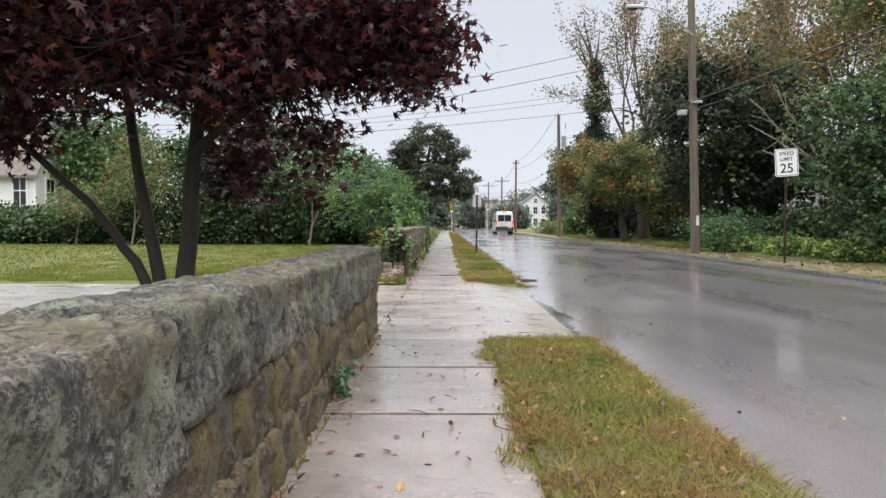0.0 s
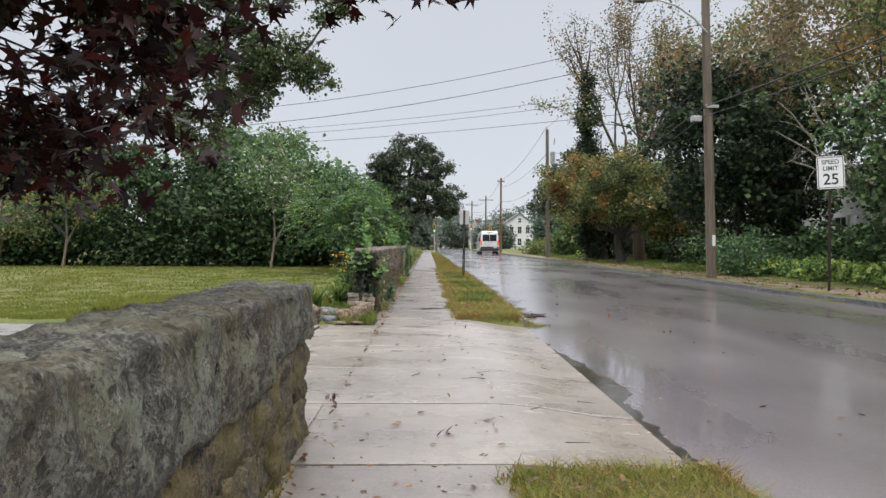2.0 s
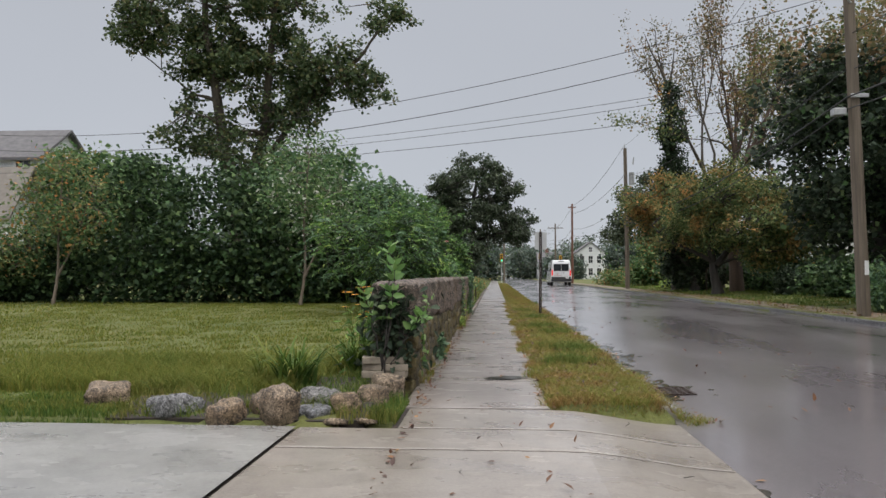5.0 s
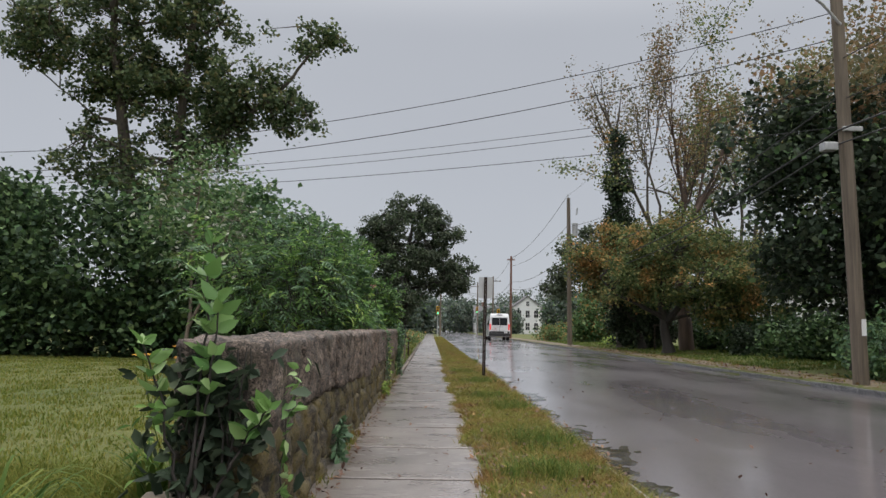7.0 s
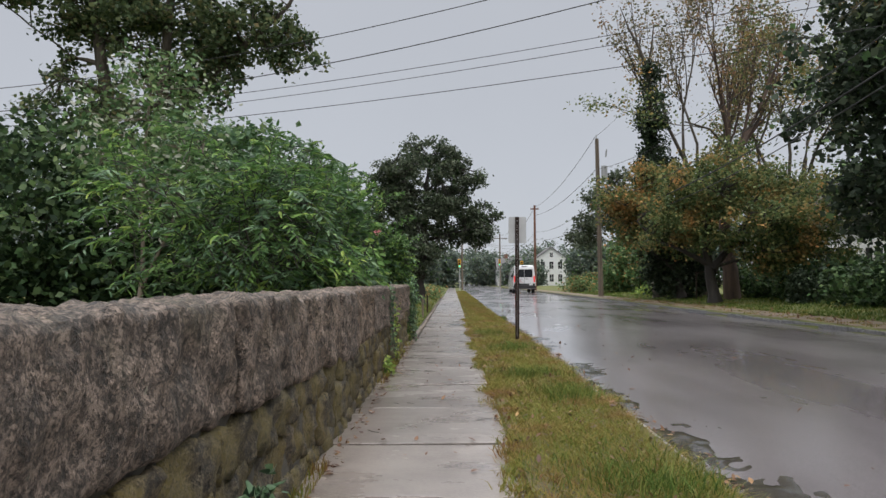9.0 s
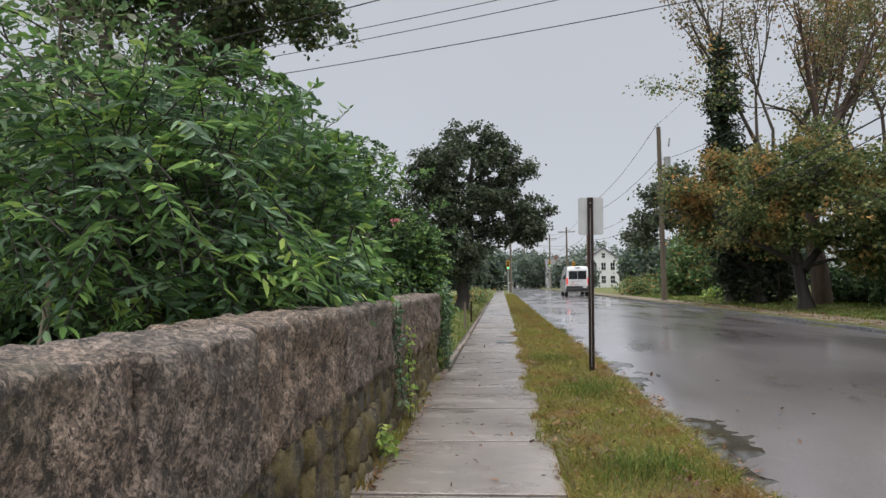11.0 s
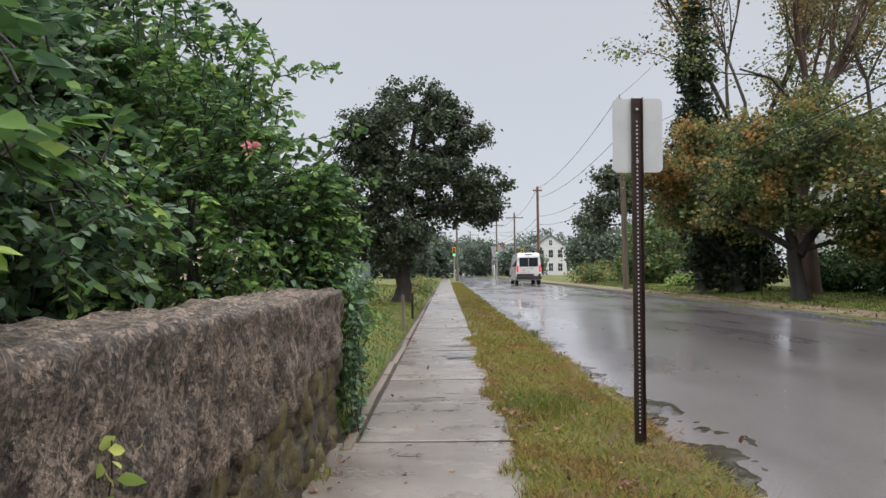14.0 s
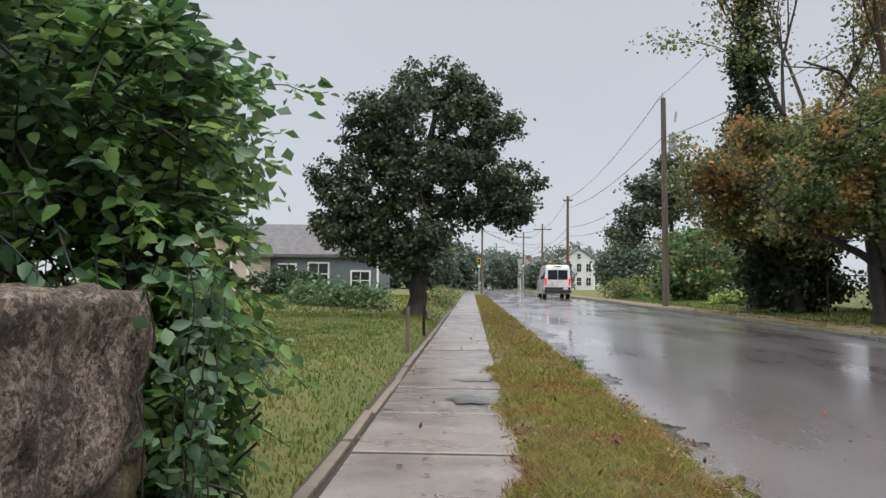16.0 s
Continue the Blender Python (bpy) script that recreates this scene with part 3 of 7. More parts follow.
def leafy_bush(name, label, base, blobs, shoots, length, leaf, leaves, seed, shape="lance", stems=7, per=15, arch=0.35, bark=None, category="shrub", shell=0.35, whips=0.0):
    """A shrub of leafy shoots: each shoot leans outwards and carries leaves on both sides."""
    rng = np.random.default_rng(seed)
    b = np.array(base, float)
    S = envelope(rng, blobs, shoots, shell)
    mid = np.array([[q[0], q[1], q[2]] for q in blobs])
    w = np.array([q[6] for q in blobs])
    heart = (mid * w[:, None]).sum(0) / w.sum()
    out = S - heart
    out /= np.linalg.norm(out, axis=1)[:, None] + 1e-9
    d = out * 0.75 + rng.normal(size=S.shape) * 0.45 + np.array([0, 0, 0.42])
    d /= np.linalg.norm(d, axis=1)[:, None]
    ln = length * rng.uniform(0.55, 1.3, shoots)
    whip = rng.random(shoots) < whips
    d = np.where(whip[:, None], d * 0.5 + np.array([0.12, 0, 0.8]), d)
    ln = np.where(whip, ln * 1.7, ln)
    start = S - d * ln[:, None] * 0.6
    start[:, 2] = np.maximum(start[:, 2], base[2] + 0.05)
    fall = np.array([0, 0, -1.0]) * arch

    def along(t):
        return start + d * (ln * t)[:, None] + fall * (ln * t * t)[:, None]

    ts = np.linspace(0, 1, 5)
    stem_pts = np.stack([along(np.full(shoots, t)) for t in ts], 1)
    paths = [(stem_pts[k], np.linspace(0.006, 0.0018, 5)) for k in range(shoots)]
    for k in range(stems):
        q = blobs[k % len(blobs)]
        foot = b + np.array([rng.uniform(-0.3, 0.3), rng.uniform(-0.3, 0.3), 0])
        tip = np.array([q[0] + rng.uniform(-0.4, 0.4) * q[3], q[1] + rng.uniform(-0.4, 0.4) * q[4], q[2] + rng.uniform(0.1, 0.6) * q[5]])
        paths.append(limb(rng, foot, tip, 0.022, 0.006, 0.06, 8))
    P, A = [], []
    for k in range(per):
        t = np.clip((k + rng.random(shoots)) / per * 0.85 + 0.15, 0, 1)
        dirn = d + fall * (2 * t)[:, None]
        dirn /= np.linalg.norm(dirn, axis=1)[:, None]
        side = np.cross(dirn, rng.normal(size=(shoots, 3)) * 0.35 + np.array([0, 0, 1.0]))
        side /= np.linalg.norm(side, axis=1)[:, None] + 1e-9
        P.append(along(t))
        A.append((dirn * 0.9 + side * (1.1 if k % 2 else -1.1)) * 2.2)
    P, A = np.concatenate(P), np.concatenate(A)
    sizes = leaf * rng.uniform(0.6, 1.25, len(P))
    ob = thing(name, label, category, base)
    V, F = tube_arrays(paths, 5)
    part("branchwork", raw_mesh("branchwork", V - b, F, True), bark or BARK_DARK, ob)
    pick = np.repeat(rng.random(shoots)[None], per, 0).ravel() < (leaves[2] if isinstance(leaves, tuple) else 0)
    for sel, m in ((~pick, leaves[0] if isinstance(leaves, tuple) else leaves), (pick, leaves[1] if isinstance(leaves, tuple) else leaves)):
        if sel.any():
            part("leaves", leaf_mesh("leaves", P[sel] - b, sizes[sel], shape, rng, 0.6, axis=A[sel], droop=0.5), m, ob)
    return ob


def smooth01(a, b, x):
    t = np.clip((np.asarray(x, float) - a) / (b - a), 0, 1)
    return t * t * (3 - 2 * t)


def ground_z(x, y):
    """Height of the turf."""
    x, y = np.asarray(x, float), np.asarray(y, float)
    lawn = 0.03 + 0.30 * smooth01(13.6, 25, y) * smooth01(-0.4, -1.2, x) - 0.22 * smooth01(27.5, 31, y) * smooth01(-9, -3, x)
    near = 0.12 * smooth01(-0.9, -1.6, x) * (1 - smooth01(6.6, 7.8, y))
    drive = -0.08 * smooth01(7.0, 7.7, y) * (1 - smooth01(13.0, 13.5, y)) * smooth01(-0.3, -0.6, x)
    left = np.where(y < 13.4, near + drive, lawn) - 0.16 * smooth01(-1.0, -0.9, x) * (1 - smooth01(28.5, 28.6, y))
    road = -0.25 * smooth01(1.52, 1.6, x) * (1 - smooth01(8.8, 8.86, x))
    walkway = -0.1 * smooth01(-0.52, -0.45, x) * (1 - smooth01(0.5, 0.56, x))
    apron = -0.2 * smooth01(0.55, 0.6, x) * (1 - smooth01(1.5, 1.6, x)) * smooth01(6.8, 7.0, y) * (1 - smooth01(14.15, 14.3, y))
    verge = 0.01 * smooth01(0.57, 0.7, x)
    bank = 0.10 * smooth01(10.5, 14, x)
    return np.where(x < -0.5, left, walkway + verge + road + apron + bank)


# ---- the large structure ----
def ground_sheet():
    xs = np.unique(np.concatenate([np.linspace(-1500, -60, 12), np.linspace(-60, -14, 12), np.linspace(-14, -2, 40), np.linspace(-2, 2, 81), np.linspace(2, 8.7, 6), np.linspace(8.7, 9.1, 11), np.linspace(9.1, 20, 30), np.linspace(20, 60, 9), np.linspace(60, 1500, 12)]))
    ys = np.unique(np.concatenate([np.linspace(-600, -20, 10), np.linspace(-20, 0, 11), np.linspace(0, 45, 181), np.linspace(45, 120, 50), np.linspace(120, 2200, 16)]))
    X, Y = np.meshgrid(xs, ys, indexing="ij")
    rng = np.random.default_rng(3)
    Z = ground_z(X, Y)
    rough = (np.abs(X) < 30) & (Y < 80) & (((X > 0.65) & (X < 1.45)) | (X < -1.2) | (X > 9.0))
    Z = Z + np.where(rough, rng.normal(size=Z.shape) * 0.012, 0)
    i, j = np.meshgrid(np.arange(len(xs) - 1), np.arange(len(ys) - 1), indexing="ij")
    n = len(ys)
    F = np.stack([i * n + j, (i + 1) * n + j, (i + 1) * n + j + 1, i * n + j + 1], -1).reshape(-1, 4)
    ob = part("ground", raw_mesh("ground", np.stack([X, Y, Z], -1).reshape(-1, 3), F, True), TURF)
    tagged(ob, "yellow-green turf and bare soil, reaching to the horizon", "ground", kind="structure")


ground_sheet()


def grid_strip(name, xs, ys, zf, mat, label, category):
    X, Y = np.meshgrid(xs, ys, indexing="ij")
    n = len(ys)
    i, j = np.meshgrid(np.arange(len(xs) - 1), np.arange(n - 1), indexing="ij")
    F = np.stack([i * n + j, (i + 1) * n + j, (i + 1) * n + j + 1, i * n + j + 1], -1).reshape(-1, 4)
    ob = part(name, raw_mesh(name, np.stack([X, Y, zf(X, Y)], -1).reshape(-1, 3), F, True), mat)
    return tagged(ob, label, category, kind="structure")


def road_z(x, y):
    return -0.115 + 0.085 * (1 - ((x - 5.2) / 3.65) ** 2) + 0.004 * np.sin(y * 0.9 + x * 1.3)


grid_strip("road", np.linspace(1.54, 8.84, 30), np.concatenate([np.linspace(-40, 60, 120), np.linspace(62, 320, 20)]), road_z, ASPHALT, "wet grey asphalt street with standing water along its edges", "road")
grid_strip("side_path", np.linspace(9.02, 10.35, 8), np.linspace(-20, 150, 160), lambda x, y: 0.022 + 0.012 * np.sin(3 * y + 2 * x), DIRT, "damp dirt and worn concrete strip behind the far kerb", "path")
grid_strip("driveway", np.linspace(-24, -1.247, 40), np.linspace(7.9, 13.25, 20), lambda x, y: 0.012 + 0 * x + 0.10 * smooth01(-6, -20, x), DRIVE, "pale concrete driveway between the lawn and the wall", "driveway")


def gutter_water(y0, y1, level, seed):
    """Standing water: its shore is where it meets the cambered road."""
    off = 3.7 * seed

    def wave(x, y):
        a = noise.noise(Vector((1.6 * x, 0.8 * y, off))) + 0.7 * noise.noise(Vector((4.5 * x, 2.6 * y, off + 9)))
        return a + 0.45 * noise.noise(Vector((13 * x, 9 * y, off + 20)))

    def level_at(x, y):
        return -0.115 + level * (1 + 1.1 * np.vectorize(wave)(x, y))

    grid_strip("gutter_water", np.linspace(1.545, 2.35, 22), np.linspace(y0, y1, int((y1 - y0) / 0.05)), level_at, WATER, "shallow rainwater standing along the gutter", "puddle")


gutter_water(7.2, 12.4, 0.004, 71)
gutter_water(15.2, 62, 0.015, 72)


def slab_puddle(cx, cy, rx, ry, seed):
    rng = np.random.default_rng(seed)
    a = np.linspace(0, 2 * np.pi, 32, endpoint=False)
    r = 1 + 0.2 * np.sin(2 * a + rng.uniform(0, 6)) + 0.18 * np.sin(5 * a + rng.uniform(0, 6)) + 0.1 * np.sin(9 * a)
    bm = bmesh.new()
    rim = [bm.verts.new((cx + rx * r[k] * math.cos(a[k]), cy + ry * r[k] * math.sin(a[k]), 0.011)) for k in range(32)]
    mid = bm.verts.new((cx, cy, 0.012))
    for k in range(32):
        bm.faces.new((mid, rim[k], rim[(k + 1) % 32]))
    tagged(part("puddle", bm, WATER), "thin film of rainwater on the sidewalk", "puddle", "sidewalk puddles", "structure")


for k, (cx, cy, rx, ry) in enumerate([(0.22, 15.85, 0.2, 0.12), (0.25, 33.2, 0.2, 0.2), (0.3, 34.6, 0.18, 0.15)]):
    slab_puddle(cx, cy, rx, ry, 900 + k)


# ---- stones ----
def stone_mesh(name, sx, sy, sz, rng, rough=0.03, step=0.055, rnd=0.05, freq=5.0, smooth=True):
    """A split block: a rounded box, worn and dented all over."""
    n = [max(3, int(s / step)) for s in (sx, sy, sz)]
    V, F = [], []
    half = np.array([sx, sy, sz]) / 2
    index = {}

    def vert(p):
        key = tuple(np.round(p, 5))
        if key not in index:
            index[key] = len(V)
            V.append(p)
        return index[key]

    for axis in range(3):
        u, w = (axis + 1) % 3, (axis + 2) % 3
        for s in (-1, 1):
            for i in range(n[u]):
                for j in range(n[w]):
                    q = []
                    for di, dj in ((0, 0), (1, 0), (1, 1), (0, 1)):
                        p = np.zeros(3)
                        p[axis], p[u], p[w] = s * half[axis], half[u] * (2 * (i + di) / n[u] - 1), half[w] * (2 * (j + dj) / n[w] - 1)
                        q.append(vert(p))
                    F.append(q if s > 0 else q[::-1])
    V = np.array(V)
    r = min(rnd, 0.45 * half.min())
    core = np.clip(V, -(half - r), half - r)
    d = V - core
    ln = np.linalg.norm(d, axis=1)[:, None] + 1e-9
    V = core + d / ln * r
    off = Vector(rng.uniform(-50, 50, 3))
    out = V / (np.linalg.norm(V, axis=1)[:, None] + 1e-9)
    dsp = np.array([noise.noise(Vector(p) * freq + off) + 0.55 * noise.noise(Vector(p) * freq * 2.7 + off) + 0.3 * noise.noise(Vector(p) * freq * 6 + off) for p in V])
    return raw_mesh(name, V + (d / ln * 0.7 + out * 0.3) * (dsp * rough)[:, None], F, smooth)


def stone_wall(name, label, y0, y1, xf, thick, top, cap_h, cap_mat, low_mat, seed, cap_len):
    """Cap blocks over two or three courses of smaller stones, in a recessed bed of mortar."""
    rng = np.random.default_rng(seed)
    wall = thing(name, label, "stone wall", (xf, (y0 + y1) / 2, 0))
    inv = Matrix.Translation((-xf, -(y0 + y1) / 2, 0))

    def put(ob_name, me, mat, x, y, z, rz=0.0):
        ob = part(ob_name, me, mat, wall)
        ob.matrix_basis = inv @ pose(x, y, z, 0, 0, rz)

    bm = boxed(xf - thick + 0.05, xf - 0.045, y0 + 0.05, y1 - 0.05, -0.15, top - 0.07)
    ob = part("mortar_bed", bm, MORTAR, wall)
    ob.matrix_basis = inv
    xc = xf - thick / 2
    y = y0
    while y < y1 - 0.05:
        ln = min(rng.uniform(*cap_len), y1 - y)
        if y1 - y - ln < 0.35:
            ln = y1 - y
        h = cap_h + rng.uniform(-0.05, 0.06)
        t = top + rng.uniform(-0.012, 0.012)
        put("cap_stone", stone_mesh("cap_stone", thick + rng.uniform(-0.01, 0.03), ln + 0.012, h, rng, 0.034, 0.03, 0.03, 7.0), cap_mat, xc + rng.uniform(-0.01, 0.012), y + ln / 2, t - h / 2, rng.uniform(-0.6, 0.6))
        y += ln
    low_top = top - cap_h + 0.02
    for side, depth in ((1, 0.22), (-1, 0.18)):
        z = -0.06
        while z < low_top - 0.05:
            h = min(rng.uniform(0.12, 0.3), low_top - z)
            if low_top - z - h < 0.08:
                h = low_top - z
            y = y0
            while y < y1 - 0.05:
                ln = min(rng.uniform(0.2, 0.55), y1 - y)
                if y1 - y - ln < 0.15:
                    ln = y1 - y
                x = xf - depth / 2 + rng.uniform(-0.04, 0.002) if side > 0 else xf - thick + depth / 2 + rng.uniform(-0.01, 0.02)
                put("stone", stone_mesh("stone", depth, ln + 0.02, h + rng.uniform(0.0, 0.05), rng, 0.042, 0.035 if side > 0 else 0.12, 0.028, 8.0), low_mat, x, y + ln / 2, z + h / 2, rng.uniform(-1.5, 1.5))
                y += ln
            z += h
    return wall


stone_wall("stone_wall", "low granite wall with grey lichen-covered cap blocks", -3.0, 7.62, -0.51, 0.42, 0.85, 0.36, STONE_A, STONE_LOW, 11, (0.75, 1.5))
stone_wall("stone_wall", "low pinkish granite wall with moss at its foot, shrubs leaning over it", 14.95, 28.5, -0.585, 0.40, 0.985, 0.46, STONE_B, STONE_LOW, 12, (0.8, 1.7))


# ---- pavement pieces ----
def slab(x0, x1, y0, y1, zf, th=0.12, gap=0.012, nx=4, ny=4):
    """A pavement slab with softened rim, laid on zf."""
    bm = bmesh.new()
    xs = np.concatenate([[x0 + gap / 2, x0 + gap / 2 + 0.012], np.linspace(x0 + 0.05, x1 - 0.05, nx), [x1 - gap / 2 - 0.012, x1 - gap / 2]])
    ys = np.concatenate([[y0 + gap / 2, y0 + gap / 2 + 0.012], np.linspace(y0 + 0.05, y1 - 0.05, ny), [y1 - gap / 2 - 0.012, y1 - gap / 2]])
    g = [[None] * len(ys) for _ in xs]
    for i, x in enumerate(xs):
        for j, y in enumerate(ys):
            rim = i in (0, len(xs) - 1) or j in (0, len(ys) - 1)
            g[i][j] = bm.verts.new((x, y, zf(x, y) - (0.003 if rim else 0)))
    for i in range(len(xs) - 1):
        for j in range(len(ys) - 1):
            bm.faces.new((g[i][j], g[i + 1][j], g[i + 1][j + 1], g[i][j + 1]))
    rimv = [g[i][0] for i in range(len(xs))] + [g[-1][j] for j in range(1, len(ys))] + [g[i][-1] for i in range(len(xs) - 2, -1, -1)] + [g[0][j] for j in range(len(ys) - 2, 0, -1)]
    low = [bm.verts.new((v.co.x, v.co.y, v.co.z - th)) for v in rimv]
    m = len(rimv)
    for k in range(m):
        bm.faces.new((rimv[k], low[k], low[(k + 1) % m], rimv[(k + 1) % m]))
    return bm


JOINT = 1.42
tagged(part("joint_bed", boxed(-0.6, 0.55, -2, 68, -0.2, -0.014), MULCH), "dark packed soil in the sidewalk joints", "soil", kind="structure")
walk_rng = np.random.default_rng(21)
sidewalk = thing("sidewalk", "wet concrete sidewalk of square-cut slabs with weedy joints", "sidewalk", kind="structure")
k0, k1 = -3, 46
for k in range(k0, k1):
    ya, yb = 4.15 + JOINT * k, 4.15 + JOINT * (k + 1)
    tilt_a, tilt_b, lift = walk_rng.uniform(-0.004, 0.004), walk_rng.uniform(-0.006, 0.006), walk_rng.uniform(-0.003, 0.004)
    xl = -0.56 if yb < 14 else (-0.63 if yb < 28.5 else -0.47)
    ym, xr = (ya + yb) / 2, 0.57
    if 6.5 < ya < 13.5:
        continue
    part("slab", slab(xl, xr, ya, yb, lambda x, y: lift + tilt_a * x + tilt_b * (y - ym), gap=0.03), CONCRETE, sidewalk)
far_walk = slab(-0.47, 0.57, 4.15 + JOINT * k1, 150, lambda x, y: 0.0, nx=4, ny=30)
part("far_slab", far_walk, CONCRETE, sidewalk)

apron = thing("driveway_apron", "pale concrete driveway apron sloping down to the street", "driveway apron", kind="structure")


def apron_z(x, y):
    return 0.0 - 0.105 * smooth01(0.57, 1.56, x)


grid_strip("joint_bed", np.linspace(-1.3, 1.55, 20), np.linspace(7.66, 13.28, 8), lambda x, y: apron_z(x, y) - 0.014, MULCH, "dark soil in the apron joints", "soil")
for ya, yb in ((6.99, 8.41), (8.41, 9.83), (9.83, 11.25), (11.25, 12.67), (12.67, 13.3), (13.3, 14.09)):
    part("slab", slab(-0.56 if ya < 7.5 or yb > 14 else -1.25, 1.56, ya, yb, apron_z, gap=0.028, nx=14), APRON, apron)

part("slab", slab(-1.25, -0.544, 7.66, 8.41, lambda x, y: 0.0, gap=0.012), APRON, apron)
kerb = thing("kerb", "worn low concrete kerb along the grass verge", "kerb", kind="structure")
far_kerb = thing("far_kerb", "dark wet granite kerb on the far side of the street", "kerb", kind="structure")
edging = thing("lawn_edging", "narrow concrete edging strip between lawn and sidewalk", "edging", kind="structure")
near_me = bpy.data.meshes.new("kerb_stone")
kb = boxed(-0.06, 0.06, -0.89, 0.89, -0.25, 0.0, bevel=0.018)
kb.to_mesh(near_me)
kb.free()
for k in range(34):
    o = part("kerb_stone", near_me, KERB, kerb)
    o.matrix_basis = pose(1.53 + walk_rng.uniform(-0.008, 0.008), 15.2 + 1.8 * k, -0.005 + walk_rng.uniform(-0.012, 0.006), 0, 0, walk_rng.uniform(-0.5, 0.5))
for k in range(4):
    o = part("kerb_stone", near_me, KERB, kerb)
    o.matrix_basis = pose(1.58, 5.95 - 1.8 * k, -0.075 + walk_rng.uniform(-0.012, 0.006), 0, 0, walk_rng.uniform(-0.5, 0.5))
far_me = bpy.data.meshes.new("kerb_stone")
kb = boxed(-0.09, 0.09, -0.995, 0.995, -0.25, 0.035, bevel=0.02)
kb.to_mesh(far_me)
kb.free()
for k in range(60):
    o = part("kerb_stone", far_me, BOULDER_G, far_kerb)
    o.matrix_basis = pose(8.92 + walk_rng.uniform(-0.012, 0.012), 6 + 2.0 * k, -0.04 + walk_rng.uniform(-0.015, 0.01), 0, 0, walk_rng.uniform(-0.4, 0.4))
edge_me = bpy.data.meshes.new("edging_piece")
kb = boxed(-0.035, 0.035, -0.545, 0.545, -0.15, 0.04, bevel=0.012)
kb.to_mesh(edge_me)
kb.free()
for k in range(26):
    o = part("edging_piece", edge_me, EDGING, edging)
    o.matrix_basis = pose(-0.515 + walk_rng.uniform(-0.012, 0.012), 28.6 + 1.1 * k, -0.018 + walk_rng.uniform(-0.015, 0.012), 0, walk_rng.uniform(-3, 3), walk_rng.uniform(-0.8, 0.8))


# ---- grass ----
def blades(name, label, x, y, height, mat, seed, width=0.006, lean=0.45, zf=ground_z, category="grass", ragged=0.0):
    """Grass: bent two-piece blades."""
    rng = np.random.default_rng(seed)
    x = x + 0.05 * np.sin(y * 2.3 + seed) * ragged + 0.035 * np.sin(y * 7.1 + 2 * seed) * ragged + rng.normal(size=len(x)) * 0.025 * ragged
    n = len(x)
    h = height * rng.uniform(0.45, 1.25, n)
    a = rng.uniform(0, 2 * np.pi, n)
    b = rng.uniform(0, 2 * np.pi, n)
    ln = lean * rng.uniform(0.2, 1.5, n) * h
    base = np.stack([x, y, zf(x, y) - 0.01], 1)
    w = width * rng.uniform(0.6, 1.4, n)
    s = np.stack([np.cos(a) * w, np.sin(a) * w, 0 * a], 1)
    d = np.stack([np.cos(b) * ln, np.sin(b) * ln, 0 * b], 1)
    up = np.zeros((n, 3))
    up[:, 2] = h
    V = np.stack([base - s, base + s, base + 0.6 * up + 0.3 * d + 0.7 * s, base + 0.6 * up + 0.3 * d - 0.7 * s, base + up * 0.93 + d], 1)
    i = np.arange(n)[:, None] * 5
    me = bpy.data.meshes.new(name)
    F = np.concatenate([i + np.array([[0, 1, 2]]), i + np.array([[0, 2, 3]]), i + np.array([[3, 2, 4]])])
    ob = part(name, raw_mesh(name, V.reshape(-1, 3), F), mat)
    return tagged(ob, label, category, kind="stuff")


def scatter(n, x0, x1, y0, y1, seed, clumps=0.0, power=1.0):
    rng = np.random.default_rng(seed)
    x = rng.uniform(x0, x1, n)
    y = y0 + (y1 - y0) * rng.random(n) ** power
    if clumps:
        m = max(4, n // 40)
        cx, cy = rng.uniform(x0, x1, m), y0 + (y1 - y0) * rng.random(m) ** power
        k = rng.integers(0, m, n)
        use = rng.random(n) < clumps
        x = np.where(use, np.clip(cx[k] + rng.normal(size=n) * 0.06, x0, x1), x)
        y = np.where(use, np.clip(cy[k] + rng.normal(size=n) * 0.06, y0, y1), y)
    return x, y


blades("verge_grass", "rough yellowing verge grass beside the sidewalk", *scatter(46000, 0.60, 1.6, -0.5, 6.85, 51, 0.6), 0.085, G_VERGE, 52, 0.003, 1.5, ragged=1.7)
blades("verge_grass", "rough straw-coloured verge grass, long at the kerb", *scatter(100000, 0.60, 1.5, 14.13, 34, 53, 0.45), 0.076, G_VERGE, 54, 0.0032, 1.4, ragged=1.0)
blades("verge_grass", "green and straw verge grass running along the street", *scatter(26000, 0.585, 1.5, 34, 95, 55, 0.3, 1.6), 0.085, G_VERGE, 56, 0.008, 0.7, ragged=1.0)
blades("gutter_grass", "flattened grass mats hanging over the kerb into the gutter", *scatter(23000, 1.40, 1.66, 14.05, 36, 521, 0.85), 0.07, G_VERGE, 522, 0.0035, 1.6, zf=lambda x, y: -0.115 + 0.12 * np.clip((1.62 - x) / 0.12, 0, 1), ragged=1.6)
blades("gutter_grass", "flattened grass mats hanging over the kerb into the gutter", *scatter(7000, 1.42, 1.66, -0.5, 6.9, 523, 0.85), 0.06, G_VERGE, 524, 0.003, 1.6, zf=lambda x, y: -0.115 + 0.12 * np.clip((1.62 - x) / 0.12, 0, 1), ragged=1.6)
blades("verge_fringe", "ragged grass fringe creeping over the sidewalk's edge", *scatter(5200, 0.545, 0.66, 0.5, 6.9, 511, 0.75), 0.05, G_VERGE, 512, 0.003, 1.4, zf=lambda x, y: 0.01 + 0 * x, ragged=1.2)
